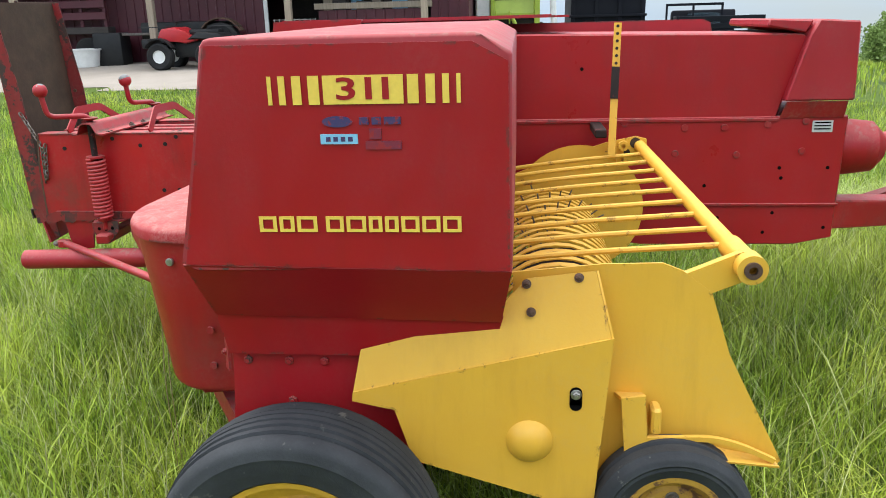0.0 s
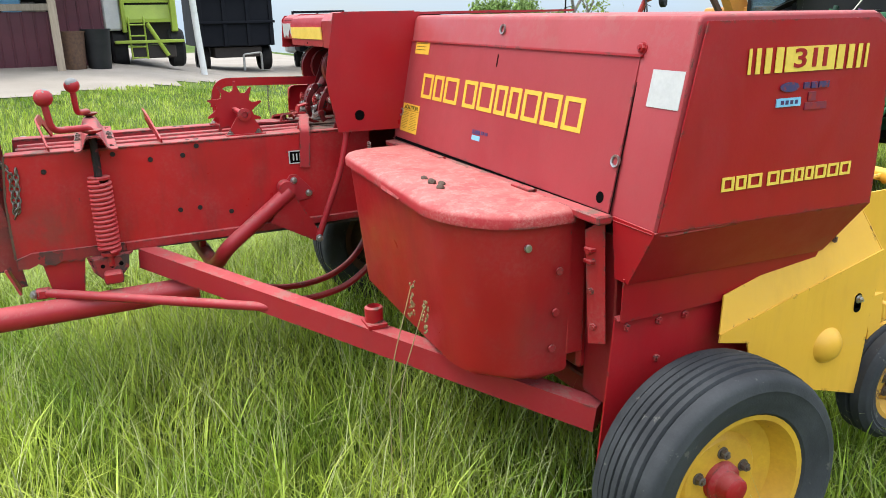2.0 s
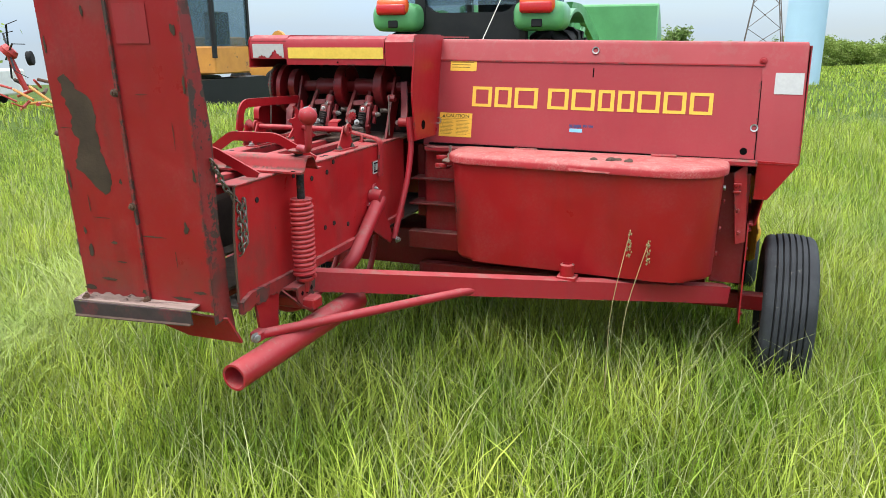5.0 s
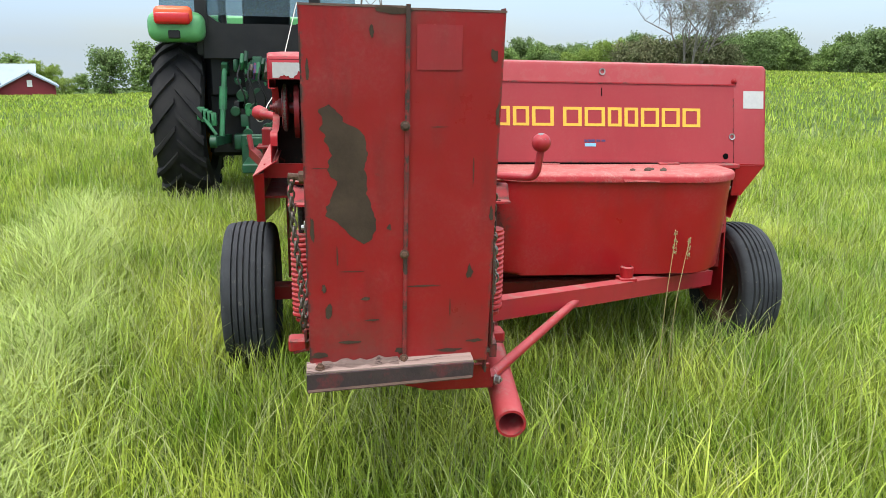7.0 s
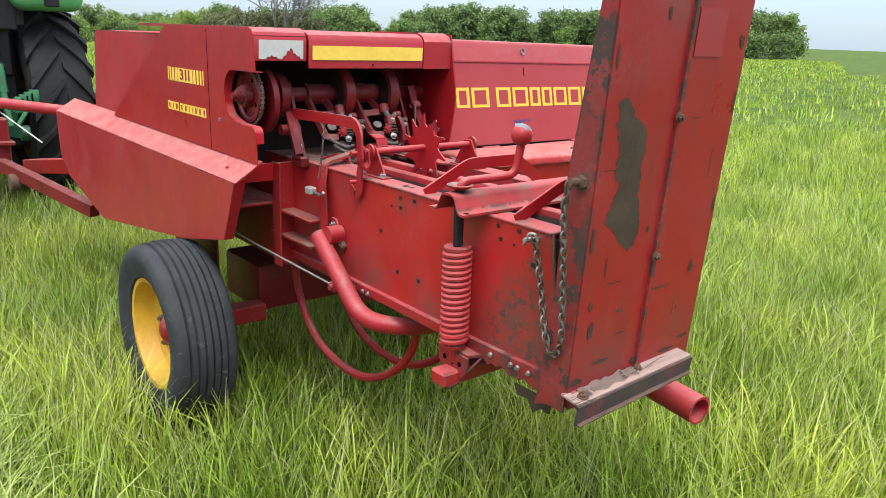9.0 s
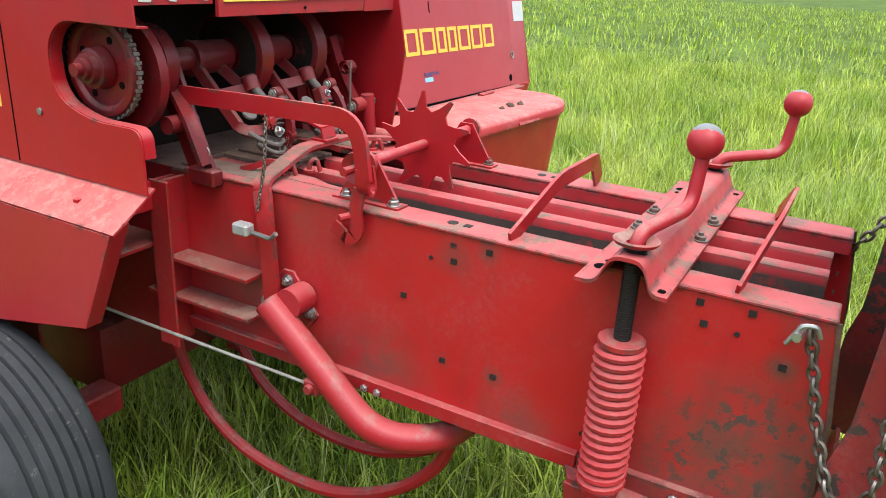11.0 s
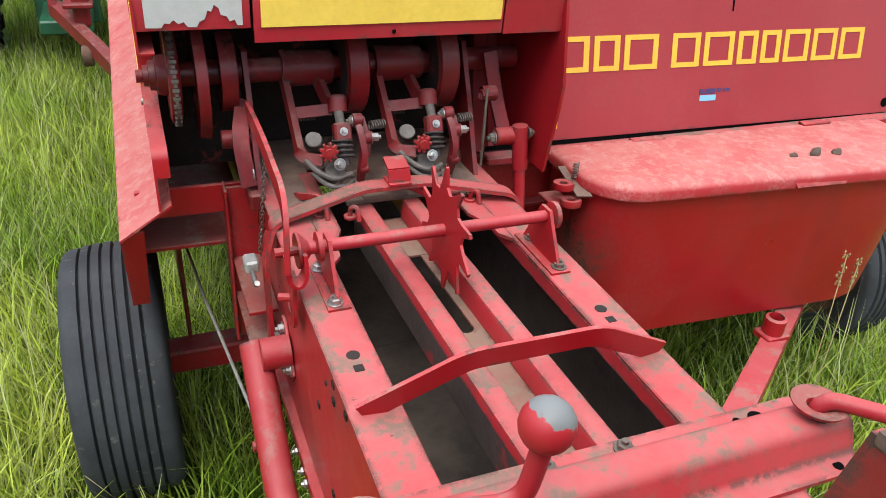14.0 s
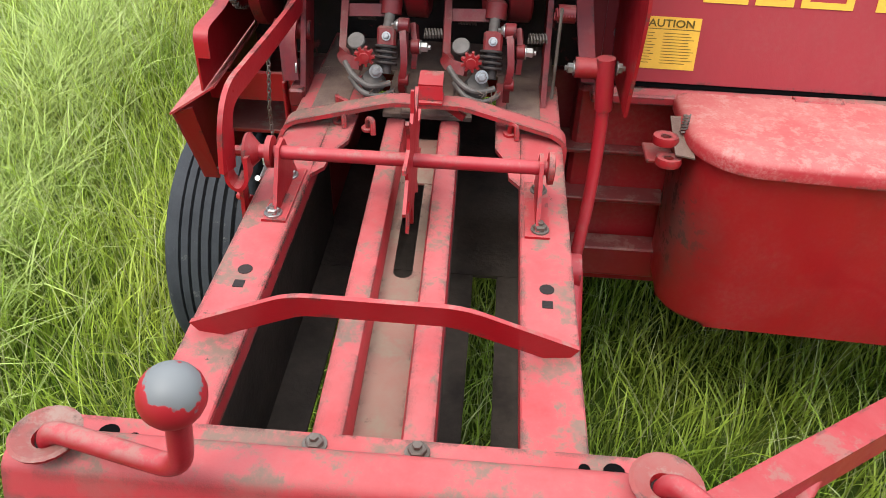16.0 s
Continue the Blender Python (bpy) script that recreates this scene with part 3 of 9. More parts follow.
def ball(bm, at, r, seg=18, flat=1.0):
    n = 10
    prof = [(r * math.sin(math.pi * i / n), -r * flat * math.cos(math.pi * i / n)) for i in range(n + 1)]
    return lathe(bm, prof, at, (0, 0, 1), seg)


def spring(bm, base, top, radius, wire, turns, seg=14, ring=7):
    base, top = Vector(base), Vector(top)
    n = turns * seg
    pts = []
    d = (top - base)
    q = Vector((0, 0, 1)).rotation_difference(d.normalized()).to_matrix()
    for i in range(n + 1):
        a = 2 * math.pi * i / seg
        pts.append(base + d * (i / n) + q @ Vector((radius * math.cos(a), radius * math.sin(a), 0)))
    return tube(bm, pts, wire, ring)


def text_mesh(bm, words, size, m, fat=0.014):
    """Letters of the built-in font, laid flat and moved by m."""
    cu = bpy.data.curves.new("words", 'FONT')
    cu.body, cu.size, cu.align_x, cu.align_y, cu.extrude, cu.offset = words, size, 'CENTER', 'CENTER', 0.0008, size * fat
    cu.resolution_u = 3
    ob = bpy.data.objects.new("words", cu)
    scene.collection.objects.link(ob)
    me = bpy.data.meshes.new_from_object(ob.evaluated_get(bpy.context.evaluated_depsgraph_get()))
    k = len(bm.verts)
    bm.from_mesh(me)
    bm.verts.ensure_lookup_table()
    bmesh.ops.transform(bm, matrix=m, verts=bm.verts[k:])
    bpy.data.objects.remove(ob)
    bpy.data.meshes.remove(me)
    bpy.data.curves.remove(cu)
    return bm


def plane_frame(origin, right, up):
    r, u = Vector(right).normalized(), Vector(up).normalized()
    n = r.cross(u).normalized()
    return Matrix(((r.x, u.x, n.x, origin[0]), (r.y, u.y, n.y, origin[1]), (r.z, u.z, n.z, origin[2]), (0, 0, 0, 1)))


def slab(bm, f, u0, u1, v0, v1, lift=0.0015, slant=0.0):
    """A thin sticker on the plane frame f; slant leans its upper edge along u."""
    lo = [f @ Vector(p) for p in ((u0, v0, 0), (u1, v0, 0), (u1 + slant, v1, 0), (u0 + slant, v1, 0))]
    n = (f.to_3x3() @ Vector((0, 0, 1))) * lift
    a = [bm.verts.new(p + n) for p in lo]
    b = [bm.verts.new(p - n * 0.4) for p in lo]
    bm.faces.new(a)
    bm.faces.new(b[::-1])
    for i in range(4):
        bm.faces.new((a[i], b[i], b[(i + 1) % 4], a[(i + 1) % 4]))
    return bm


def hollow(bm, f, u0, u1, v0, v1, stroke, lift=0.0015):
    """A plain hollow block on the plane frame."""
    slab(bm, f, u0, u0 + stroke, v0, v1, lift)
    slab(bm, f, u1 - stroke, u1, v0, v1, lift)
    slab(bm, f, u0 + stroke, u1 - stroke, v0, v0 + stroke * 0.8, lift)
    slab(bm, f, u0 + stroke, u1 - stroke, v1 - stroke * 0.8, v1, lift)
    return bm


def wordmark(name, f, u0, u1, v0, v1, stroke, material, parent):
    """Two plain words of hollow blocks, three and seven of them, where a maker's mark stands."""
    widths = [1.0, 0.85, 1.15, 0.5, 1.0, 1.1, 0.75, 0.75, 1.0, 1.0, 1.0]
    gap = 0.16
    total = sum(widths) + gap * 9
    k = (u1 - u0) / total
    u, bm = u0, B()
    for i, w in enumerate(widths):
        if i != 3:
            hollow(bm, f, u, u + w * k, v0, v1, stroke)
        u += (w + (gap if i not in (2, 3) else 0)) * k
    return part(name, bm, material, parent)


def stripes_311(f, uc, vc, width, height, parent):
    """The model number between bars that grow thinner to both ends."""
    bm = B()
    core = width * 0.40
    slab(bm, f, uc - core / 2, uc + core / 2, vc - height / 2, vc + height / 2)
    for s in (-1, 1):
        u = core / 2 + width * 0.02
        for w in (0.055, 0.045, 0.033, 0.02):
            a, b = sorted((s * u, s * (u + w * width)))
            slab(bm, f, uc + a, uc + b, vc - height / 2, vc + height / 2)
            u += (w + 0.036) * width
    plate = part("number_stripes", bm, DECAL_Y, parent, "yellow stripes round the model number")
    for k, ch in enumerate("311"):
        bm = B()
        text_mesh(bm, ch, height * 1.12, f @ Matrix.Translation((uc + (-0.60, 0.20, 0.80)[k] * height, vc, 0.0022)) @ Matrix.Diagonal((1.55, 0.95, 1, 1)), 0.018)
        part("digit", bm, RED, plate)
    return plate

# ---- ground ----
def land_sheet(name, xs, ys, lift, material, keep=None):
    vs, fs = [], []
    for y in ys:
        for x in xs:
            vs.append((x, y, ground_z(x, y) + lift))
    w = len(xs)
    for j in range(len(ys) - 1):
        for i in range(w - 1):
            a = j * w + i
            if keep is None or keep((xs[i] + xs[i + 1]) / 2, (ys[j] + ys[j + 1]) / 2):
                fs.append((a, a + 1, a + w + 1, a + w))
    me = bpy.data.meshes.new(name)
    me.from_pydata(vs, [], fs)
    me.materials.append(material)
    ob = new(name, me)
    finish(ob, 80)
    return ob


MEADOW = mat("meadow_floor", (0.034, 0.060, 0.010), (0.085, 0.13, 0.020), 0.55, low=0.35, high=0.66, rough=0.9, bump=0.5, grain=40,
             third=(0.19, 0.25, 0.05), third_at=0.56, third_scale=3.5, band=0.2, spec=0.1)
GRAVEL = mat("pale_gravel", (0.31, 0.275, 0.235), (0.25, 0.22, 0.185), 0.8, rough=0.95, bump=0.6, grain=60, spec=0.15)
steps = [math.sinh(i / 60 * 6.2) for i in range(-60, 61)]
steps = [s * 900 / steps[-1] for s in steps]
ground = tagged(land_sheet("ground", steps, [s + 3 for s in steps], 0.0, MEADOW), "green meadow reaching to the tree line", "ground", kind="structure")


def yard_edge(y):
    return -10.1 - 1.0 * max(y + 0.5, 0) - 0.5 * max(y - 3, 0) + 0.2 * math.sin(y * 1.3)


gx = [-40 + 0.5 * i for i in range(65)]
gy = [-30 + 0.5 * i for i in range(80)]
road = tagged(land_sheet("road", gx, gy, 0.012, GRAVEL, lambda x, y: x < yard_edge(y)), "pale gravel yard in front of the barn", "yard", kind="structure")

# ---- the baler ----
baler = thing("hay_baler", (0.6, 1.5, GZ), "weathered red square hay baler with yellow pickup", "baler")


def wheel(parent, name, at, r, half, rim_r, side, ribs=5, rubber=RUBBER, hub_out=0.06, offset=0.0, hub_mat=RED_DULL, rim_mat=RIM_Y):
    """A rubber-tyred wheel with its axis along x; side is the way its outer face looks."""
    w = at_empty(name, (0, 0, 0))
    w.parent = parent
    base = Vector((0, 0, 0))
    p = parent
    while p is not None:
        base += p.location
        p = p.parent
    w.location = -base
    prof = [(rim_r, -half * 0.72), (rim_r + 0.012, -half * 0.86)]
    for i in range(9):
        a = math.pi * (i + 1) / 20
        prof.append((rim_r + 0.012 + (r - 0.012 - rim_r - 0.012) * math.sin(a) ** 0.8, -half * (0.86 + 0.14 * math.sin(math.pi * (i + 1) / 9.0)) - (0.003 if i in (1, 3) else 0)))
    span = half * 1.62
    n = ribs
    rib_w = span / n
    g = rib_w * 0.17
    for i in range(n):
        c = -span / 2 + (i + 0.5) * rib_w
        crown = 0.012 * (abs(c) / (span / 2)) ** 2
        if i:
            prof += [(r - 0.012 - crown, c - rib_w / 2 + g * 0.25)]
        prof += [(r - crown, c - rib_w / 2 + g), (r - crown, c + rib_w / 2 - g)]
        if i < n - 1:
            prof += [(r - 0.012 - crown, c + rib_w / 2 - g * 0.25)]
    back = [(a, -b) for a, b in prof[2:11]][::-1] + [(rim_r + 0.012, half * 0.86), (rim_r, half * 0.72)]
    prof = prof + back
    bm = B()
    lathe(bm, prof, at, (1, 0, 0), 56)
    part("tyre", bm, rubber, w, "worn ribbed black rubber tyre")
    bm = B()
    s = side
    lathe(bm, [(rim_r + 0.006, s * half * 0.80), (rim_r - 0.008, s * half * 0.78), (rim_r - 0.018, s * half * 0.5), (rim_r - 0.03, s * half * 0.15), (rim_r * 0.62, s * half * 0.02),
               (rim_r * 0.55, s * half * 0.16), (0.0, s * half * 0.16)], at, (1, 0, 0), 40)
    rim = part("rim", bm, rim_mat, w, "chipped yellow steel rim")
    # rust brown also stands in for the shade behind the wheel
    bm = B()
    lathe(bm, [(rim_r + 0.006, -s * half * 0.80), (rim_r - 0.03, -s * half * 0.6), (rim_r - 0.034, s * half * 0.10), (rim_r * 0.60, -s * half * 0.03), (0.0, -s * half * 0.03)], at, (1, 0, 0), 40)
    part("inner_rim", bm, RUST, rim, "dirty inner side of the rim, browned to hold its shade")
    bm = B()
    c = Vector(at)
    for i in range(5):
        a = 2 * math.pi * i / 5 + 0.3
        bolt(bm, c + Vector((s * half * 0.16, rim_r * 0.38 * math.cos(a), rim_r * 0.38 * math.sin(a))), (s, 0, 0), 0.012, 0.016)
    part("wheel_bolts", bm, STEEL, rim)
    bm = B()
    hr = min(0.055, rim_r * 0.27)
    lathe(bm, [(hr, 0), (hr * 0.95, half * 0.3), (hr * 0.70, half * 0.40), (hr * 0.62, half * 0.42 + hub_out), (hr * 0.5, half * 0.46 + hub_out), (0, half * 0.48 + hub_out)], at, (s, 0, 0), 20)
    part("hub", bm, hub_mat, w, "worn wheel hub")
    return w


wheel(baler, "right_wheel", (1.875, 1.63, 0.298), 0.320, 0.100, 0.200, 1, ribs=7, hub_out=0.03)
wheel(baler, "left_wheel", (-0.567, 1.645, 0.325), 0.342, 0.114, 0.205, -1, ribs=7, hub_out=0.0)

# bale chamber
bm = B()
box(bm, -0.237, -0.231, 1.336, 2.06, 0.60, 1.0, 0.001)
part("forward_side", bm, RED_DULL, baler, "grimy red side plate ahead of the chamber")
for s, nm in ((-1, "left"), (1, "right")):
    bm = B()
    o, i_ = s * 0.236, s * 0.231
    sheet(bm, [(o, 0.050, 0.645), (o, 1.34, 0.655), (o, 1.34, 0.995), (o, 0.07, 1.0), (o, 0.052, 0.85)], 0.005 * s)
    part("chamber_side", bm, RED_CHIP, baler, "chipped red chamber side plate")
    bm = B()
    a, b = sorted((s * 0.168, s * 0.240))
    box(bm, a, b, 0.07, 1.30, 0.998, 1.005, 0.002)
    c, d = sorted((s * 0.168, s * 0.173))
    box(bm, c, d, 0.07, 1.30, 0.972, 0.998)
    prism(bm, [(s * 0.168, 0.93), (s * 0.150, 0.955), (s * 0.146, 1.00), (s * 0.126, 1.045), (s * 0.122, 1.30), (s * 0.1685, 1.30)][::s], "z", 0.9982, 1.0048)
    part("top_flange", bm, RED_PINK, baler, "chalky red top flange with a torn inner edge")
    bm = B()
    a, b = sorted((s * 0.232, s * 0.252))
    prism(bm, [(0.40, 0.634), (1.30, 0.646), (1.30, 0.672), (0.40, 0.665)], "x", a, b, 0.002)
    part("bottom_rail", bm, RED_DULL, baler)
    bm = B()
    first = 0 if s < 0 else 7
    lower = [(-0.064 + 0.0165 * k, 0.612 + 0.010 * math.sin(k * 1.9) * math.sin(k * 0.7 + 0.4) + 0.0007 * k) for k in range(first, 29)]
    prism(bm, lower + [(0.398, 0.665), (0.10, 0.667)] + ([(-0.02, 0.660), (-0.066, 0.640)] if s < 0 else [(0.052, 0.650)]), "x", a, b)
    part("rail_end", bm, RED_RUST, baler, "rusted and torn end of the bottom rail")
    bm = B()
    sweep(bm, [(o, 0.050, 0.65), (o, 0.051, 0.85), (o, 0.069, 1.0)], [(-0.0035, -0.002), (0.0035, -0.002), (0.0035, 0.002), (-0.0035, 0.002)], (1, 0, 0))
    part("end_edge", bm, RUST, baler)
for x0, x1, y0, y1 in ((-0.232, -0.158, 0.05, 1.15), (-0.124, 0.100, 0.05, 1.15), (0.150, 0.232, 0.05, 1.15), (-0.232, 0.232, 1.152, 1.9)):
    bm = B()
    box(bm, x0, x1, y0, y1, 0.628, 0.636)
    part("floor_plate", bm, FLOOR_DUST_SHADE, baler, "rusty chamber floor plate, darkened for the shade inside")
# tension rails on top: two hat-shaped rails with a trough between
bm = B()
for s in (-1, 1):
    c = 0.007
    prof = [(0.028, 0.958), (0.030, 0.992), (0.033, 0.999), (0.038, 1.001), (0.060, 1.001), (0.0655, 0.998), (0.068, 0.990), (0.068, 0.981), (0.063, 0.981), (0.063, 0.988), (0.059, 0.996), (0.039, 0.996), (0.035, 0.988), (0.033, 0.958)]
    prism(bm, [(c + s * a, b) for a, b in prof], "y", 0.095, 1.14, 0.0)
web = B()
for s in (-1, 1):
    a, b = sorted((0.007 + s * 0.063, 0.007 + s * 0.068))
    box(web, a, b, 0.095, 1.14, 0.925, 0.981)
def skewed(mesh):
    """The rails run a little askew in the chamber."""
    for v in mesh.verts:
        v.co.x += 0.003 - 0.0236 * (v.co.y - 0.43)
    return mesh


skewed(bm)
skewed(web)
rails = part("tension_rails", bm, RED_PINK, baler, "chalky red tension rails")
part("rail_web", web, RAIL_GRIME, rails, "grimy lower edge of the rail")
bm = B()
slot = [(0.021, 0.99), (0.021, 0.756)] + [(0.007 + 0.014 * math.cos(a), 0.756 - 0.014 * math.sin(a)) for a in [math.pi * i / 10 for i in range(1, 10)]] + [(-0.007, 0.756), (-0.007, 0.99)]
prism(bm, [(-0.022, 0.98), (-0.022, 0.098), (0.036, 0.098), (0.036, 0.99)] + slot + [(-0.022, 0.99)], "z", 0.956, 0.960)
plain_part("rail_trough", skewed(bm), RED_TROUGH, baler, "trough filled with dust and chaff")
bm = B()
box(bm, -0.022, 0.036, 0.992, 1.14, 0.956, 0.960)
part("trough_end", skewed(bm), RED_TROUGH, baler, "dusty end of the trough")
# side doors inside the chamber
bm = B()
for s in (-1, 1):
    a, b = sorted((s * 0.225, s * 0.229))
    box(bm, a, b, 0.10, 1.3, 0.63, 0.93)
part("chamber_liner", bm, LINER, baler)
# cross hat on top of the chamber
bm = B()
line = [(0.283, 1.010), (0.306, 1.010), (0.324, 1.055), (0.368, 1.055), (0.388, 1.010), (0.418, 1.010)]
mids = [(p.x, p.y) for p in rounded([(a, b, 0) for a, b in line], 0.014, 5)]
prof = [(a, b + 0.003) for a, b in mids] + [(a, b - 0.003) for a, b in mids[::-1]]
prism(bm, prof, "x", -0.325, 0.335)
part("cross_bar", bm, RED_PINK, baler, "chalky red cross bar over the chamber")
bm = B()
for x in (-0.046, 0.061):
    bolt(bm, (x, 0.402, 1.013), (0, 0, 1), 0.010)
    if abs(x) < 0.2:
        bolt(bm, (x, 0.296, 1.013), (0, 0, 1), 0.010)
part("bolts", bm, STEEL, baler)
bm = B()
for x, y, r in ((-0.263, 0.397, 0.0115), (-0.235, 0.394, 0.006), (0.262, 0.397, 0.0115), (0.232, 0.399, 0.006), (0.30, 0.296, 0.007), (-0.305, 0.296, 0.007)):
    disc(bm, (x, y, 1.0128), (0, 0, 1), r, 0.0012, 14)
part("holes", bm, DECAL_K, baler)
for s, knob, label in ((-1, (-0.124, 0.302, 1.195), "worn red ball knob showing grey primer"), (1, (0.404, 0.223, 1.196), "red ball knob worn to primer on top")):
    x0 = s * 0.29 + 0.004
    crank = at_empty("tension_crank", (0, 0, 0))
    crank.parent = baler
    crank.location = -baler.location
    bm = B()
    k = Vector(knob)
    foot = Vector((x0, 0.345, 1.083))
    mid = Vector((k.x, k.y, 1.092)) + (foot - Vector((k.x, k.y, 1.083))).normalized() * 0.012
    tube(bm, rounded([Vector((x0, 0.345, 1.03)), foot, mid, Vector((k.x, k.y, k.z - 0.02))], 0.03, 6), 0.011, 12)
    part("handle", bm, RED_FADED, crank)
    bm = B()
    ball(bm, k, 0.028, 22)
    part("knob", bm, KNOB_GREY if s < 0 else KNOB_RED, crank, label)
    bm = B()
    lathe(bm, [(0.012, 0), (0.032, 0.008), (0.034, 0.013), (0.030, 0.015), (0.014, 0.008)], (x0, 0.345, 1.062), (0, 0, 1), 22, loop=True)
    part("collar", bm, RED_LEDGE, crank, "dusty dished collar")
    bm = B()
    tube(bm, [(x0, 0.345, 0.90), (x0, 0.345, 1.064)], 0.0125, 12)
    disc(bm, (x0, 0.345, 1.046), (0, 0, 1), 0.018, 0.012, 12)
    spring(bm, (x0, 0.345, 0.905), (x0, 0.345, 1.040), 0.0122, 0.0016, 34, 8, 4)
    part("threaded_rod", bm, DARK, crank, "greasy threaded rod")
    bm = B()
    spring(bm, (x0, 0.345, 0.655), (x0 , 0.345, 0.905), 0.032, 0.0078, 16)
    part("coil_spring", bm, RED_SPRING, crank, "dusty red coil spring")
    bm = B()
    disc(bm, (x0, 0.345, 0.907), (0, 0, 1), 0.036, 0.01, 18)
    disc(bm, (x0, 0.345, 0.640), (0, 0, 1), 0.030, 0.012, 18)
    tube(bm, [(x0, 0.345, 0.60), (x0, 0.345, 0.65)], 0.012, 10)
    part("spring_cap", bm, RED_DULL, crank)
    bm = B()
    a = s * 0.05
    prism(bm, [(0.285, 0.628), (0.405, 0.634), (0.400, 0.590), (0.370, 0.555), (0.318, 0.552), (0.288, 0.585)], "x", x0 - 0.004, x0 + 0.004, 0.001)
    wall = s * 0.246
    sheet(bm, [(wall, 0.27, 0.628), (x0, 0.288, 0.628), (x0, 0.40, 0.634), (wall, 0.42, 0.634)], 0.007)
    sheet(bm, [(wall, 0.27, 0.628), (x0, 0.288, 0.585), (x0, 0.318, 0.552), (wall, 0.30, 0.600)], 0.005)
    sheet(bm, [(x0, 0.318, 0.553), (x0, 0.370, 0.556), (x0 - s * 0.05, 0.372, 0.575), (x0 - s * 0.05, 0.316, 0.572)], 0.006)
    sheet(bm, [(x0, 0.310, 0.556), (x0, 0.380, 0.560), (x0 + s * 0.045, 0.375, 0.548), (x0 + s * 0.040, 0.318, 0.544)], 0.006)
    plain_part("spring_bracket", bm, RED_RUST, crank, "bent and drilled spring bracket")
    bm = B()
    for y, z in ((0.315, 0.602), (0.345, 0.600), (0.375, 0.605)):
        disc(bm, (x0 + s * 0.004, y, z), (s, 0, 0), 0.0075, 0.0012, 10)
    for y in (0.332, 0.356):
        disc(bm, (x0 + s * 0.022, y, 0.5568), (0, 0, 1), 0.008, 0.0016, 10)
    part("holes", bm, DECAL_K, crank)
# lower cross beam that the springs pull on
bm = B()
box(bm, -0.34, 0.34, 0.315, 0.375, 0.545, 0.585, 0.006)
part("lower_cross_beam", bm, RED_DULL, baler)
# bowed guide straps across the chamber
for yb in (0.575, 0.215):
    bm = B()
    strap(bm, rounded([(-0.224, yb - 0.009, 1.006), (-0.092, yb - 0.037, 1.084), (0.092, yb - 0.039, 1.084), (0.228, yb - 0.009, 1.006)], 0.02, 4), 0.034, 0.006, (0, -0.18, 0.98))
    part("guide_strap", bm, RED, baler, "bowed flat steel guide strap")
# star wheel with its axle and brackets
bm = B()
c, teeth, r0, r1 = Vector((0.004, 0.868, 1.080)), 10, 0.068, 0.108
out = []
for i in range(teeth):
    a = 2 * math.pi * i / teeth + 0.12
    for da, r in ((-0.24, r0), (-0.06, r0 + 0.012), (0.10, r1), (0.16, r1), (0.20, r0 + 0.008)):
        out.append((c.y + r * math.cos(a + da), c.z + r * math.sin(a + da)))
prism(bm, out, "x", c.x - 0.0025, c.x + 0.0025)
star = part("star_wheel", bm, RED, baler, "toothed red metering wheel")
bm = B()
tube(bm, [(-0.225, 0.868, 1.080), (0.205, 0.868, 1.080)], 0.0105, 14)
part("axle", bm, RED_FADED, star)
for s in (-1, 1):
    bm = B()
    x = s * 0.192
    prism(bm, [(0.80, 1.008), (0.935, 1.008), (0.90, 1.07), (0.885, 1.095), (0.855, 1.095), (0.84, 1.07)], "x", x - 0.003, x + 0.003)
    a, b = sorted((x - s * 0.002, x - s * 0.032)) if s < 0 else sorted((x, x + 0.030))
    box(bm, x - 0.018, x + 0.018, 0.795, 0.94, 1.005, 1.009)
    part("star_bracket", bm, RED, baler)
    bm = B()
    for y in (0.812, 0.916):
        bolt(bm, (x + 0.004 * s, y, 1.009), (0, 0, 1), 0.010)
    part("bolts", bm, BRIGHT if s < 0 else STEEL, baler)
    bm = B()
    lathe(bm, [(0.012, 0), (0.024, 0.002), (0.024, 0.010), (0.012, 0.012)], (x + s * 0.008, 0.868, 1.080), (s, 0, 0), 18, loop=True)
    part("axle_collar", bm, RED_DULL, baler)
# trip arm on the left
bm = B()
strap(bm, rounded([(-0.246, 1.285, 1.158), (-0.248, 1.10, 1.164), (-0.258, 0.850, 1.170), (-0.262, 0.832, 1.066)], 0.075, 7), 0.034, 0.008)
strap(bm, rounded([(-0.262, 0.838, 1.085), (-0.262, 0.835, 1.050), (-0.248, 0.835, 1.036), (-0.234, 0.838, 1.050), (-0.234, 0.845, 1.085)], 0.014, 4), 0.026, 0.006, (0, 1, 0.1))
trip = part("trip_arm", bm, RED, baler, "bent flat trip arm")
bm = B()
lathe(bm, [(0.010, 0.006), (0.022, 0.002), (0.028, 0), (0.029, 0.004), (0.022, 0.010), (0.012, 0.020), (0.010, 0.020)], (-0.242, 0.868, 1.078), (1, 0, 0), 22, loop=True)
tube(bm, [(-0.275, 0.868, 1.078), (-0.2, 0.868, 1.078)], 0.008, 10)
part("trip_roller", bm, RED_DULL, trip, "dished red roller")
bm = B()
strap(bm, rounded([(-0.250, 0.850, 1.045), (-0.252, 0.858, 1.005), (-0.252, 0.850, 0.965), (-0.252, 0.872, 0.945), (-0.252, 0.905, 0.968)], 0.02, 3), 0.026, 0.006, (0, 1, 0.3))
tube(bm, [(-0.246, 0.868, 0.992), (-0.270, 0.880, 0.990)], 0.007, 10)
part("trip_hook", bm, RED, trip)
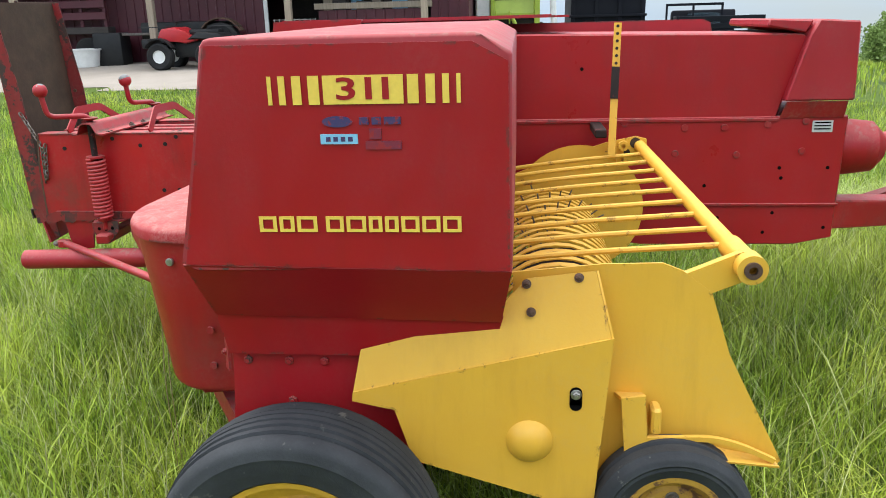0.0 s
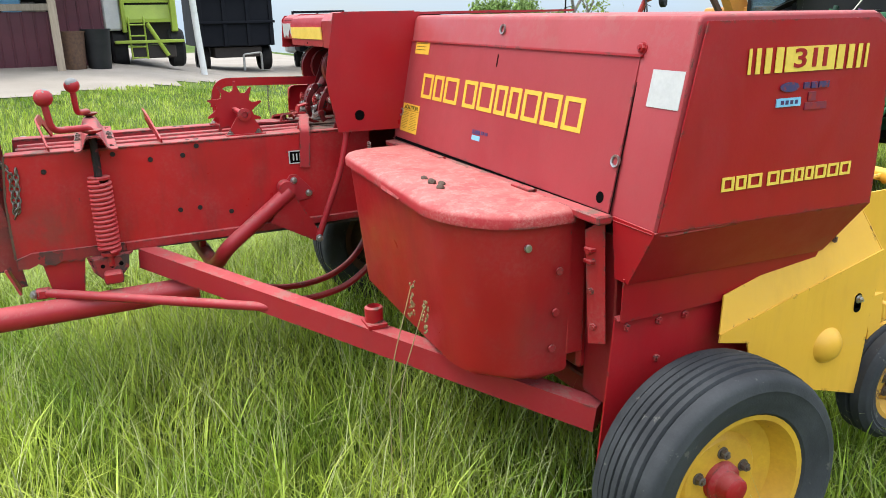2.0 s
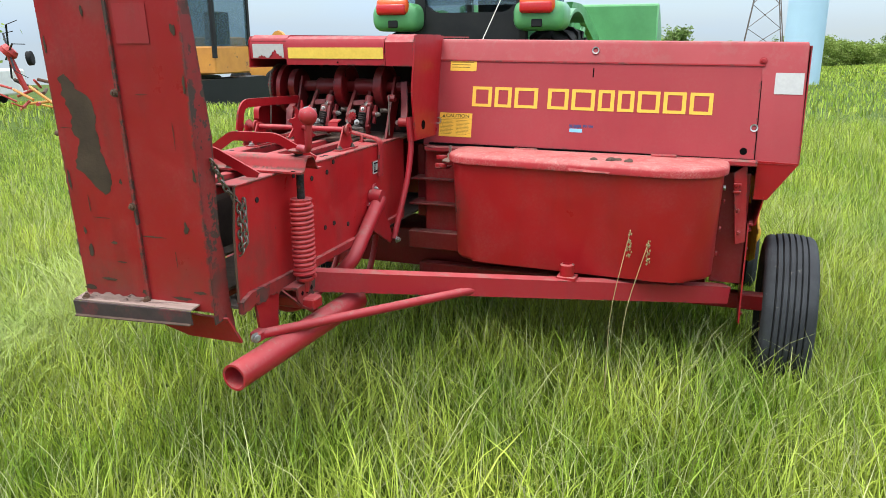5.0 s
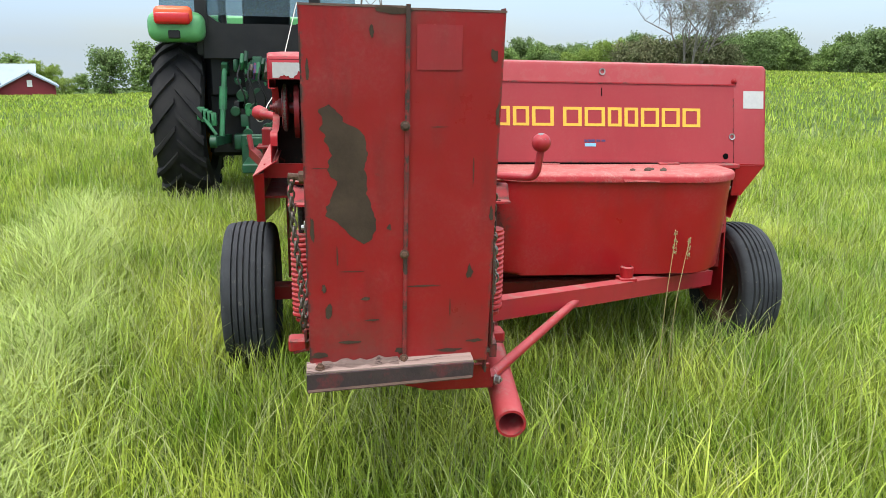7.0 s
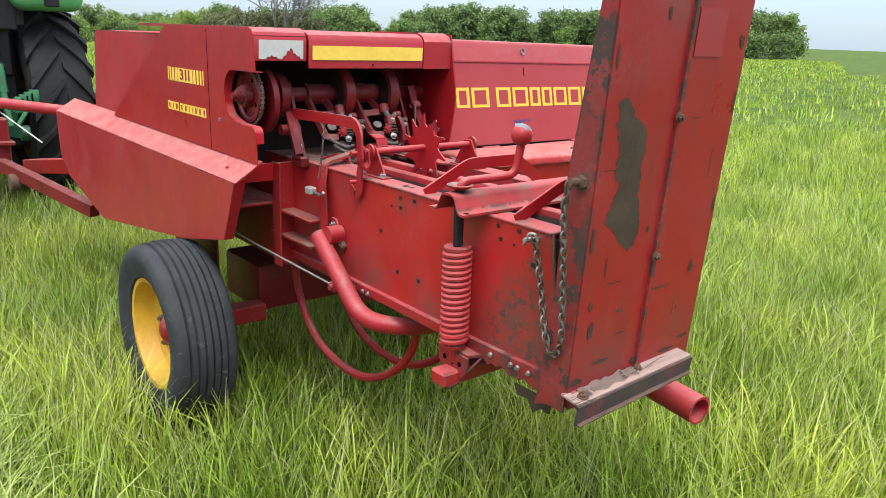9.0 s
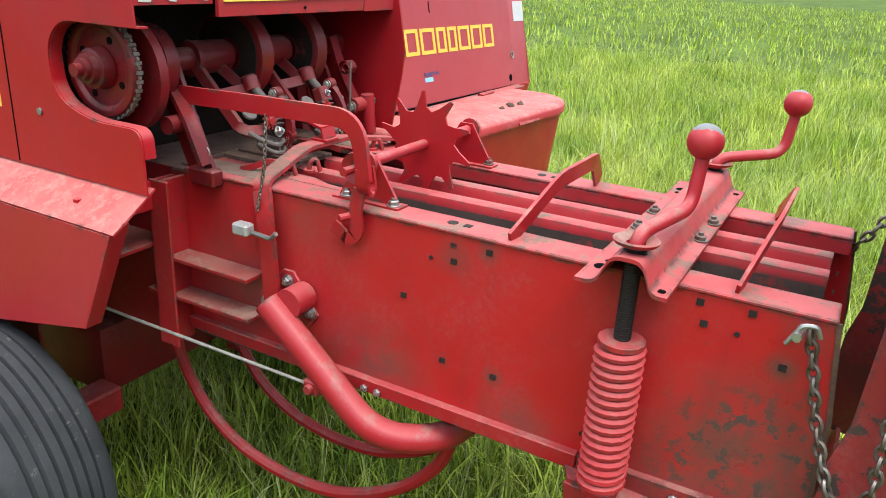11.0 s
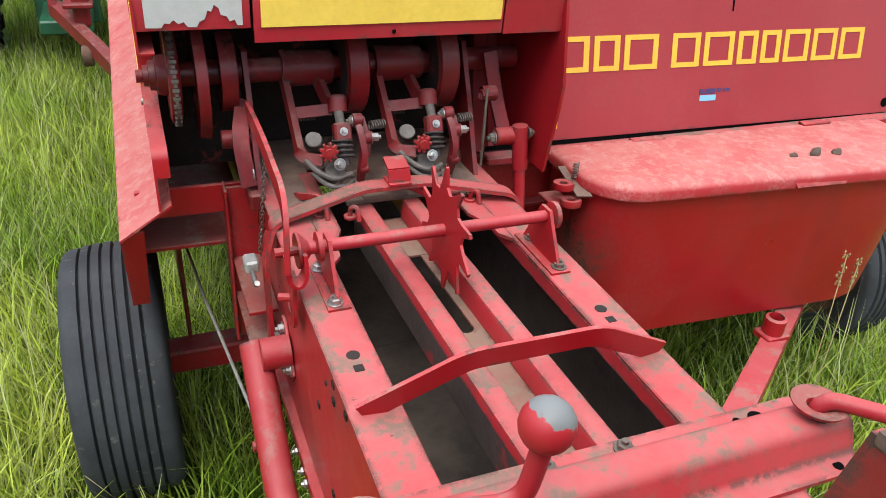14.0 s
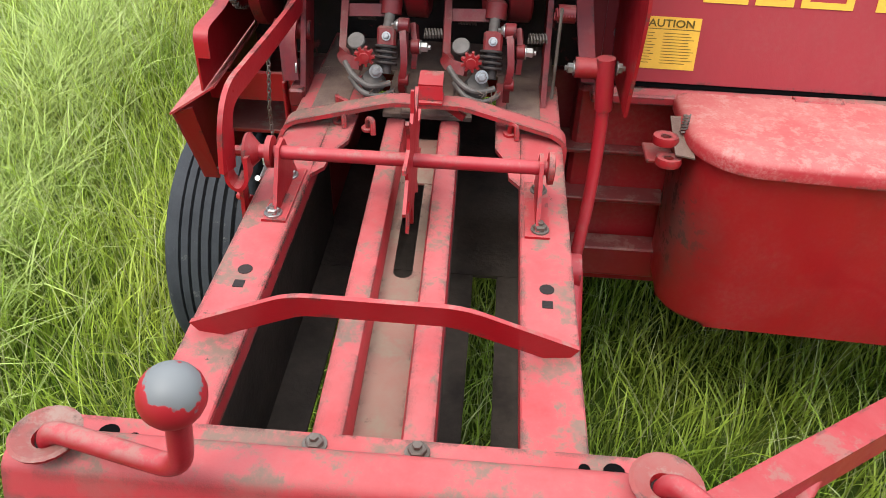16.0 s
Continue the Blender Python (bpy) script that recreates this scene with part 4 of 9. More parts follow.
# clamp over the chamber ahead of the star wheel
bm = B()
strap(bm, rounded([(-0.2445, 1.078, 0.975), (-0.243, 1.084, 1.010), (-0.225, 1.088, 1.020), (-0.062, 1.126, 1.044), (0.066, 1.126, 1.044), (0.225, 1.084, 1.022), (0.2445, 1.080, 1.008), (0.2445, 1.07, 0.87)], 0.018, 4), 0.038, 0.008, (0, 1, 0.02))
part("chamber_clamp", bm, RED_PINK, baler, "red clamp strap over the chamber")
bm = B()
strap(bm, rounded([(-0.262, 1.045, 0.735), (-0.262, 1.062, 0.965), (-0.247, 1.080, 1.000)], 0.03, 4), 0.040, 0.007, (0, 1, 0.02))
part("side_strap", bm, RED_DULL, baler, "upright red strap on the chamber side")
bm = B()
box(bm, -0.015, 0.030, 1.104, 1.146, 1.048, 1.054, 0.001)
sheet(bm, [(-0.015, 1.116, 1.054), (0.030, 1.116, 1.054), (0.029, 1.122, 1.076), (-0.014, 1.122, 1.076)], -0.005)
sheet(bm, [(-0.014, 1.120, 1.075), (0.029, 1.120, 1.075), (0.028, 1.158, 1.084), (-0.013, 1.158, 1.084)], -0.005)
tab = part("clamp_tab", bm, RED, baler, "bent red tab on the clamp")
bm = B()
box(bm, 0.002, 0.013, 1.134, 1.144, 1.0785, 1.0812)
part("tab_hole", bm, DECAL_K, tab)
# small eyelets and turned lugs on the inner ends of the flanges
for x, y in ((-0.152, 1.105), (-0.098, 1.085), (0.150, 1.095)):
    bm = B()
    tube(bm, rounded([(x, y, 1.005), (x, y - 0.004, 1.028), (x + 0.010, y - 0.012, 1.032), (x + 0.012, y - 0.020, 1.006)], 0.008, 3), 0.005, 8)
    disc(bm, (x, y, 1.004), (0, 0, 1), 0.012, 0.006, 12)
    part("eyelet", bm, RED_DULL, baler)
# ladder of side stiffeners on the chamber ahead
bm = B()
for z in (0.735, 0.822):
    box(bm, -0.296, -0.238, 1.085, 1.37, z - 0.004, z + 0.004, 0.001)
part("side_stiffeners", bm, RED_LEDGE, baler, "dusty red side stiffener")
bm = B()
box(bm, -0.298, -0.236, 1.300, 1.308, 0.62, 0.99, 0.002)
box(bm, -0.303, -0.297, 1.28, 1.335, 0.62, 0.99, 0.002)
part("stiffener_post", bm, RED_DULL, baler)
# zinc nuts and torn tabs along the bottom rail
bm = B()
for y in (0.235, 0.16, 0.138, 0.10, 0.80, 0.83, 0.88):
    bolt(bm, (-0.2515, y, 0.650), (-1, 0, 0), 0.008, 0.006, False)
part("bolts", bm, BRIGHT, baler)
bm = B()
prism(bm, [(0.03, 0.60), (0.155, 0.60), (0.14, 0.575), (0.105, 0.578), (0.085, 0.548), (0.06, 0.57), (0.035, 0.565)], "x", -0.246, -0.240)
part("torn_tab", bm, RUST_PATCH, baler, "torn rusty tab")
# small holes and square bolts in the chamber walls
bm = B()
for y, z in ((0.663, 0.977), (0.661, 0.949), (0.595, 0.980), (0.759, 0.860), (0.672, 0.753), (0.570, 0.752), (0.251, 0.984), (0.241, 0.952), (0.178, 0.985), (0.125, 0.914)):
    box(bm, -0.2385, -0.2355, y - 0.0055, y + 0.0055, z - 0.005, z + 0.005)
for y, z in ((0.706, 0.946), (0.193, 0.948), (0.400, 0.700), (0.050, 0.70)):
    disc(bm, (-0.2385, y, z), (1, 0, 0), 0.004, 0.003, 10)
for y, z in ((0.669, 0.758), (0.60, 0.757), (0.52, 0.95), (0.63, 0.955), (0.68, 0.985), (0.78, 0.73), (0.18, 0.94), (0.40, 0.98)):
    disc(bm, (0.2355, y, z), (1, 0, 0), 0.009, 0.003, 10)
part("wall_holes", bm, DARK, baler)
bm = B()
for x in (-0.202, 0.203):
    disc(bm, (x, 0.685, 1.0048), (0, 0, 1), 0.010, 0.0012, 12)
    box(bm, x - 0.007, x + 0.007, 0.648, 0.662, 1.0048, 1.0060)
part("flange_holes", bm, DARK, baler)

# chute folded upright behind the chamber
chute = at_empty("bale_chute", (0, 0, 0))
chute.parent = baler
chute.location = -baler.location
def on_chute(x, h, d=0.0):
    """x across, h up the plate, d ahead of it"""
    k = (h - 0.64) / 0.938
    return Vector((x, -0.028 - 0.058 * k + d, h + d * 0.07))
bm = B()
sheet(bm, [on_chute(-0.262, 0.64), on_chute(-0.02, 0.64), on_chute(-0.015, 1.547), on_chute(-0.264, 1.549)], -0.004)
part("chute_board", bm, RED_CHUTE, chute, "scratched red chute board with a bare patch")
bm = B()
sheet(bm, [on_chute(-0.02, 0.64), on_chute(0.205, 0.64), on_chute(0.216, 1.541), on_chute(-0.015, 1.543)], -0.004)
part("chute_board", bm, RED_CHUTE, chute, "scratched red chute board")
bm = B()
strap(bm, [on_chute(-0.02, 0.62, -0.008), on_chute(-0.016, 1.552, -0.008)], 0.010, 0.008, (1, 0, 0))
part("chute_seam", bm, RED_RUST, chute, "rusty folded seam")
bm = B()
for s, x0, x1 in ((-1, -0.262, -0.264), (1, 0.205, 0.216)):
    foot = [on_chute(x0, 0.60), on_chute(x0, 0.60, 0.05)] + ([on_chute(x0, 0.535, 0.070), on_chute(x0, 0.535, 0.090)] if s > 0 else [])
    sheet(bm, foot + [on_chute(x0, 0.583, 0.088), on_chute(x0, 0.66, 0.078), on_chute(x0, 0.80, 0.080), on_chute(x0, 0.865, 0.068), on_chute(x1, 1.15, 0.072), on_chute(x1, 1.443, 0.046), on_chute(x1, 1.545, 0.036), on_chute(x1, 1.547)], 0.004)
part("chute_side", bm, RED_RUST, chute, "rusty chute side flanges")
bm = B()
sheet(bm, [on_chute(-0.26, 0.645, 0.006), on_chute(0.204, 0.645, 0.006), on_chute(0.214, 1.540, 0.006), on_chute(-0.262, 1.545, 0.006)], 0.002)
part("chute_lining", bm, RUST_PATCH, chute, "dark bare steel inside of the chute")
bm = B()
for x0, x1, z0, z1 in ((-0.266, -0.017, 1.549, 1.547), (-0.015, 0.218, 1.543, 1.541)):
    sweep(bm, [on_chute(x0, z0, -0.002), on_chute(x1, z1, -0.002)], [(-0.0028, -0.004), (0.0028, -0.004), (0.0022, 0.0012), (-0.0022, 0.0012)], (0, 0, 1))
sweep(bm, [on_chute(-0.266, 1.549, 0.0), on_chute(-0.266, 1.546, 0.034)], [(-0.0026, -0.003), (0.0026, -0.003), (0.0026, 0.0012), (-0.0026, 0.0012)], (0, 0, 1))
part("chute_edge", bm, EDGE_RUST, chute, "worn rusty top edge")
bm = B()
sheet(bm, [(-0.275, -0.025, 0.648), (0.16, -0.025, 0.66), (0.16, -0.075, 0.655), (-0.275, -0.075, 0.64)], 0.005)
part("chute_strip", bm, WORN_BOARD, chute, "worn pale angle strip")
bm = B()
sheet(bm, [(-0.275, -0.076, 0.64), (0.16, -0.076, 0.655), (0.16, -0.070, 0.612), (-0.275, -0.070, 0.592)], 0.005)
part("chute_angle", bm, ANGLE_RUST, chute, "dark rusted angle")
bm = B()
sheet(bm, [(-0.272, -0.074, 0.594), (0.157, -0.074, 0.614), (0.157, -0.084, 0.611), (-0.272, -0.084, 0.591)], 0.003)
part("lower_lip", bm, EDGE_RUST, chute, "worn lower lip")
bm = B()
ridge = [(-0.235 + 0.0165 * i, 0.006 + 0.004 * math.sin(i * 2.3) + 0.003 * math.sin(i * 5.1)) for i in range(13)]
low = [bm.verts.new((x, -0.063 - 0.006 * math.sin(i * 1.7), 0.646 + 0.030 * (x + 0.275) + d * 0.3)) for i, (x, d) in enumerate(ridge)]
high = [bm.verts.new((x, -0.036, 0.651 + 0.030 * (x + 0.275) + d)) for x, d in ridge]
for i in range(12):
    bm.faces.new((low[i], low[i + 1], high[i + 1], high[i]))
bmesh.ops.solidify(bm, geom=list(bm.faces), thickness=0.002)
part("peeled_strip", bm, WORN_BOARD, chute, "crumpled peeling strip of pale paint")
bm = B()
for h in (0.66, 0.95, 1.274):
    bolt(bm, on_chute(-0.022, h, -0.013), (0, -1, 0), 0.009)
bolt(bm, (-0.24, -0.06, 0.648), (0, 0, 1), 0.010)
part("bolts", bm, RUST, chute)
# bare patch on the chute
bm = B()
rnd = random.Random(4)
pts = []
for h, a, b in ((0.976, -0.128, -0.112), (0.990, -0.150, -0.104), (1.020, -0.170, -0.092), (1.050, -0.212, -0.096), (1.075, -0.212, -0.105), (1.100, -0.196, -0.112), (1.140, -0.186, -0.110),
                (1.165, -0.212, -0.118), (1.200, -0.200, -0.115), (1.235, -0.213, -0.113), (1.262, -0.220, -0.128), (1.282, -0.222, -0.176), (1.310, -0.226, -0.182), (1.323, -0.212, -0.198)):
    pts.append((h, a, b))
hs = [0.976 + 0.347 * i / 60 for i in range(61)]


def along(h, k):
    for p, q in zip(pts, pts[1:]):
        if h <= q[0] + 1e-6:
            f = (h - p[0]) / (q[0] - p[0])
            return p[k] + (q[k] - p[k]) * f
    return pts[-1][k]


rows = []
for i, h in enumerate(hs):
    wob = 0.006 * noise.noise(Vector((h * 28, 0.3, 0))) + 0.011 * noise.noise(Vector((h * 70, 1.3, 0)))
    wob2 = 0.006 * noise.noise(Vector((h * 28, 5.3, 0))) + 0.011 * noise.noise(Vector((h * 70, 7.3, 0)))
    taper = 0.010 * max(0, 1 - min(i, 60 - i) / 4)
    rows.append((bm.verts.new(on_chute(along(h, 1) + wob + taper, h, -0.0047)), bm.verts.new(on_chute(along(h, 2) + wob2 - taper, h, -0.0047))))
for (a, b), (c, d) in zip(rows, rows[1:]):
    bm.faces.new((a, b, d, c))
part("bare_patch", bm, RUST_PATCH, chute, "patch of bare brown metal")
bm = B()
sheet(bm, [on_chute(0.005, 1.405, -0.0055), on_chute(0.113, 1.405, -0.0055), on_chute(0.113, 1.508, -0.0055), on_chute(0.005, 1.508, -0.0055)], -0.0008)
part("decal_ghost", bm, RED_GHOST, chute, "pale square where a decal was")

# scratches and small bare spots
rnd = random.Random(12)
for x, h, w, t in ((-0.215, 0.80, 0.022, 0.05), (-0.225, 0.86, 0.014, 0.03), (0.15, 0.895, 0.02, 0.045), (-0.12, 0.83, 0.03, 0.012), (-0.10, 1.49, 0.014, 0.03), (-0.24, 0.675, 0.06, 0.02), (0.10, 0.675, 0.09, 0.014), (-0.03, 0.68, 0.03, 0.02), (0.19, 1.44, 0.02, 0.04), (-0.05, 1.538, 0.09, 0.022), (0.205, 1.30, 0.01, 0.06), (0.20, 1.05, 0.012, 0.05),
                   (0.03, 0.86, 0.11, 0.004), (-0.15, 0.905, 0.07, 0.003), (-0.19, 0.945, 0.004, 0.07), (0.10, 0.80, 0.004, 0.06), (-0.23, 1.17, 0.05, 0.003), (-0.10, 0.77, 0.05, 0.006), (0.15, 1.16, 0.003, 0.09), (0.06, 1.27, 0.05, 0.003),
                   (-0.25, 1.02, 0.012, 0.08), (-0.25, 1.40, 0.010, 0.06), (-0.06, 1.02, 0.012, 0.02), (0.17, 0.70, 0.05, 0.012), (-0.16, 0.71, 0.10, 0.010)):
    bm = B()
    ring = []
    for i in range(11):
        a = 2 * math.pi * i / 11
        q = rnd.uniform(0.55, 1.1)
        ring.append(bm.verts.new(on_chute(x + w * 0.5 * q * math.cos(a), h + t * 0.5 * q * math.sin(a), -0.0058)))
    bm.faces.new(ring)
    part("bare_spot", bm, RUST_PATCH, chute)

# drawbar tube under the chamber for a wagon hitch and its strut
bm = B()
pipe(bm, [(0.345, 0.62, 0.49), (0.275, -0.055, 0.455)], 0.042, 0.007, 24)
part("wagon_hitch_tube", bm, RED_FADED, baler, "red open-ended hitch tube")
bm = B()
tube(bm, [(0.252, 0.12, 0.523), (0.758, 0.826, 0.512)], 0.016, 12)
box(bm, -0.035, 0.035, -0.005, 0.005, -0.018, 0.018, 0.004, Matrix.Translation((0.778, 0.852, 0.512)) @ Matrix.Rotation(math.atan2(0.73, 0.518), 4, 'Z'))
box(bm, 0.235, 0.27, 0.09, 0.14, 0.505, 0.54, 0.006)
part("strut", bm, RED_FADED, baler, "red tubular strut")
bm = B()
bolt(bm, (0.79, 0.858, 0.512), (0.8, -0.55, 0.1), 0.012, 0.014)
bolt(bm, (0.26, 0.09, 0.525), (0.8, -0.55, 0.1), 0.012, 0.014)
part("bolts", bm, BRIGHT, baler)
bm = B()
sheet(bm, [(0.235, 0.125, 0.64), (0.235, 0.265, 0.64), (0.235, 0.245, 0.50), (0.235, 0.15, 0.49)], 0.008)
part("hitch_plate", bm, RED_DULL, baler)
bm = B()
sheet(bm, [(-0.20, 0.015, 0.612), (0.222, 0.015, 0.612), (0.242, 0.05, 0.525), (0.06, 0.04, 0.53)], 0.008)
part("hitch_plate", bm, RED_DULL, baler)
# axle beam running from the chamber to the right wheel
bm = B()
sweep(bm, [(0.24, 0.46, 0.602), (1.63, 1.452, 0.392)], [(-0.03, -0.036), (0.03, -0.036), (0.03, 0.036), (-0.03, 0.036)], (0, 0, 1))
part("axle_beam", bm, RED_FADED, baler, "red diagonal axle beam")
bm = B()
lathe(bm, [(0.028, 0), (0.028, 0.045), (0.020, 0.05), (0.020, 0.03)], (1.042, 1.045, 0.527), (0, 0, 1), 14)
box(bm, 1.005, 1.08, 1.015, 1.075, 0.510, 0.529, 0.003)
part("beam_bracket", bm, RED, baler)
bm = B()
box(bm, 0.2, 1.80, 1.60, 1.66, 0.28, 0.35, 0.006)
box(bm, -0.50, -0.2, 1.62, 1.70, 0.29, 0.36, 0.006)
part("axle", bm, RED_DULL, baler)

# needle yoke and the needles
yoke = at_empty("needle_yoke", (0, 0, 0))
yoke.parent = baler
yoke.location = -baler.location
bm = B()
tube(bm, rounded([(-0.297, 1.030, 0.795), (-0.295, 0.775, 0.580), (-0.215, 0.660, 0.575), (0.18, 0.71, 0.505), (0.272, 0.735, 0.592), (0.272, 1.0, 0.79)], 0.09, 7), 0.028, 16)
part("yoke_tube", bm, RED_FADED, yoke, "bent red yoke tube")
for s in (-1, 1):
    bm = B()
    a, b = sorted((s * 0.237, s * 0.243))
    prism(bm, [(0.950, 0.765), (0.972, 0.735), (1.085, 0.745), (1.10, 0.775), (1.035, 0.845), (1.010, 0.845)], "x", a, b, 0.001)
    lathe(bm, [(0.030, 0), (0.030, 0.052), (0, 0.052)], (s * 0.24, 0.985, 0.80), (s, 0, 0), 18)
    part("pivot_plate", bm, RED_FADED, yoke)
    bm = B()
    for y, z in ((1.023, 0.823), (0.967, 0.769), (1.078, 0.768)):
        bolt(bm, (s * 0.243, y, z), (s, 0, 0), 0.010)
    part("bolts", bm, BRIGHT, yoke)
for x in (-0.15, 0.035):
    bm = B()
    pts = [(x, 0.685, 0.585), (x, 0.690, 0.485), (x, 0.760, 0.390), (x, 0.860, 0.316), (x, 0.985, 0.264), (x, 1.120, 0.256), (x, 1.260, 0.280), (x, 1.370, 0.348), (x, 1.440, 0.446), (x, 1.474, 0.56), (x, 1.478, 0.60)]
    tube(bm, rounded(pts, 0.06, 4), 0.0145, 10)
    part("needle", bm, RED, yoke, "curved red needle")
bm = B()
tube(bm, [(-0.305, 0.92, 0.652), (-0.36, 1.36, 0.695), (-0.41, 1.9, 0.745)], 0.0035, 8)
part("brake_cable", bm, CABLE, yoke, "thin steel cable")
bm = B()
box(bm, -0.318, -0.292, 0.896, 0.930, 0.636, 0.668, 0.004)
disc(bm, (-0.328, 0.912, 0.652), (1, 0, 0), 0.010, 0.04, 12)
part("cable_clamp", bm, RED_DULL, yoke, "red cable clamp")
bm = B()
tube(bm, rounded([(0.314, 1.225, 1.09), (0.324, 1.222, 1.00), (0.322, 1.190, 0.86), (0.302, 1.130, 0.70), (0.290, 1.093, 0.60)], 0.10, 5), 0.0125, 12)
lathe(bm, [(0, 0), (0.017, 0), (0.017, 0.10), (0, 0.10)], (0.324, 1.222, 1.0), (-0.09, 0.03, 1), 14)
part("lift_rod", bm, RED_FADED, baler, "red lift rod beside the chamber")
bm = B()
sheet(bm, [(0.279, 1.000, 0.800), (0.279, 0.914, 0.676), (0.279, 1.082, 0.582), (0.279, 1.110, 0.600), (0.279, 1.040, 0.725)], 0.008)
part("lift_lug", bm, RED_DULL, yoke, "triangular red lever plate")
bm = B()
bolt(bm, (0.303, 1.092, 0.598), (1, 0, 0), 0.011, 0.012)
part("bolts", bm, BRIGHT, yoke)
bm = B()
bolt(bm, (0.262, 1.235, 1.073), (-1, 0, 0), 0.010, 0.012)
bolt(bm, (0.336, 1.228, 1.080), (1, 0, 0), 0.010, 0.010)
part("bolts", bm, BRIGHT, baler)
bm = B()
lathe(bm, [(0, 0), (0.019, 0), (0.019, 0.05), (0, 0.05)], (0.262, 1.235, 1.075), (1, 0, 0), 16)
part("link_eye", bm, RED_DULL, baler)

# ---- feeder housing ----
feeder = at_empty("feeder_housing", (0, 0, 0))
feeder.parent = baler
feeder.location = -baler.location
FACE = plane_frame((0, 1.414, 0.963), (1, 0, -0.010), (0, 0.092, 0.453))
bm = B()
vs = []
for x, dz in ((0.30, 0.008), (1.846, -0.008)):
    ring = [(x, 1.414, 0.953 + dz), (x, 1.420, 0.950 + dz), (x, 1.500, 1.395 + dz), (x, 1.508, 1.406 + dz), (x, 1.522, 1.410 + dz), (x, 2.030, 1.410 + dz), (x, 2.042, 1.405 + dz), (x, 2.096, 1.375 + dz), (x, 2.10, 1.368 + dz), (x, 2.10, 0.945 + dz)]
    vs.append([bm.verts.new(p) for p in ring])
k = len(vs[0])
for i in range(k):
    bm.faces.new((vs[0][i], vs[1][i], vs[1][(i + 1) % k], vs[0][(i + 1) % k]))
bm.faces.new(vs[0])
bm.faces.new(vs[1][::-1])
sharp = [e for e in bm.edges if e.verts[0].co.x > 1.8 and e.verts[1].co.x > 1.8]
bmesh.ops.bevel(bm, geom=sharp, offset=0.008, segments=3, affect='EDGES', profile=0.5)
part("housing_shell", bm, RED_DOOR, feeder, "faded red feeder housing")
bm = B()
sheet(bm, [(1.8465, 1.424, 0.950), (1.8465, 2.096, 0.940), (1.8525, 2.092, 1.350), (1.8530, 2.026, 1.386), (1.8530, 1.516, 1.388)], -0.004)
part("side_panel", bm, RED, feeder, "deep red end panel")
# sloping skirt under it
bm = B()
sheet(bm, [(1.846, 1.416, 0.950), (1.846, 2.099, 0.940), (1.745, 2.075, 0.79), (1.745, 1.43, 0.80)], 0.004)
sheet(bm, [(1.846, 1.416, 0.950), (1.745, 1.43, 0.80), (1.70, 1.43, 0.80), (1.70, 1.416, 0.955)], -0.004)
sheet(bm, [(1.846, 2.099, 0.940), (1.745, 2.075, 0.79), (1.0, 2.075, 0.79), (1.0, 2.099, 0.95)], 0.004)
part("skirt", bm, RED, feeder)
bm = B()
sheet(bm, [(1.738, 1.425, 0.81), (1.738, 2.08, 0.80), (1.715, 2.05, 0.69), (1.715, 1.44, 0.69)], 0.004)
sheet(bm, [(1.690, 1.441, 0.690), (1.690, 2.0, 0.69), (1.690, 1.90, 0.40), (1.690, 1.52, 0.25), (1.690, 1.405, 0.283)], 0.006)
part("end_plate", bm, RED, feeder)
bm = B()
sheet(bm, [(1.694, 1.438, 0.696), (1.700, 1.90, 0.694), (1.716, 1.90, 0.686), (1.710, 1.438, 0.688)], 0.004)
part("end_ledge", bm, RED_FADED, feeder)
bm = B()
for y in (1.475, 1.575, 1.66):
    bolt(bm, (1.692, y, 0.664), (1, 0, 0), 0.011)
for y, z in ((1.575, 0.56), (1.48, 0.385), (1.46, 0.31)):
    bolt(bm, (1.692, y, z), (1, 0, 0), 0.011)
part("bolts", bm, RED_DULL, feeder)
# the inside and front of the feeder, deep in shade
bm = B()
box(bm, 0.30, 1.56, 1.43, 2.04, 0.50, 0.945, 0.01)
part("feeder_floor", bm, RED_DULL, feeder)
# filler box closing the gap; inner shade is put into its colour
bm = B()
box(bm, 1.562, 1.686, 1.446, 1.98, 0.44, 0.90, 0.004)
part("side_box", bm, RED_DIM, feeder, "dark red filler box beside the feeder, shade in its colour")
# block added to keep light out below; shade is in its colour
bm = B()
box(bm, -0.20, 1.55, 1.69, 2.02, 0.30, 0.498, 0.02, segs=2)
part("underframe", bm, RED_DIM, feeder, "dark red block added below the housing to keep light out")
# hinged door on the back
door = part("rear_door", slab(B(), FACE, 0.335, 1.686, 0.014, 0.375, 0.004), RED_DOOR, feeder, "faded red hinged rear door")
bm = B()
slab(bm, FACE, 0.32, 1.695, 0.372, 0.378, 0.009)
part("door_seam", bm, RED_DULL, feeder)
bm = B()
slab(bm, FACE, 1.687, 1.690, -0.005, 0.376, 0.0008)
slab(bm, FACE, 1.036, 1.041, 0.315, 0.352, 0.0052)
slab(bm, FACE, 0.33, 1.69, 0.002, 0.012, 0.0015)
part("seam_gap", bm, DECAL_K, feeder)
bm = B()
a = FACE @ Vector((1.646, 0.043, 0.0042))
nrm = FACE.to_3x3() @ Vector((0, 0, 1))
disc(bm, a, nrm, 0.014, 0.001, 18)
part("door_hole", bm, DECAL_K, door)
bm = B()
for u, v in ((1.677, 0.135), (1.041, 0.425), (0.368, 0.11)):
    a = FACE @ Vector((u, v, 0.006))
    lathe(bm, [(0.010, -0.002), (0.015, -0.003), (0.015, 0.003), (0.010, 0.002)], a, nrm, 18, loop=True)
part("ring_latches", bm, BRIGHT, door, "small bright ring latches")
bm = B()
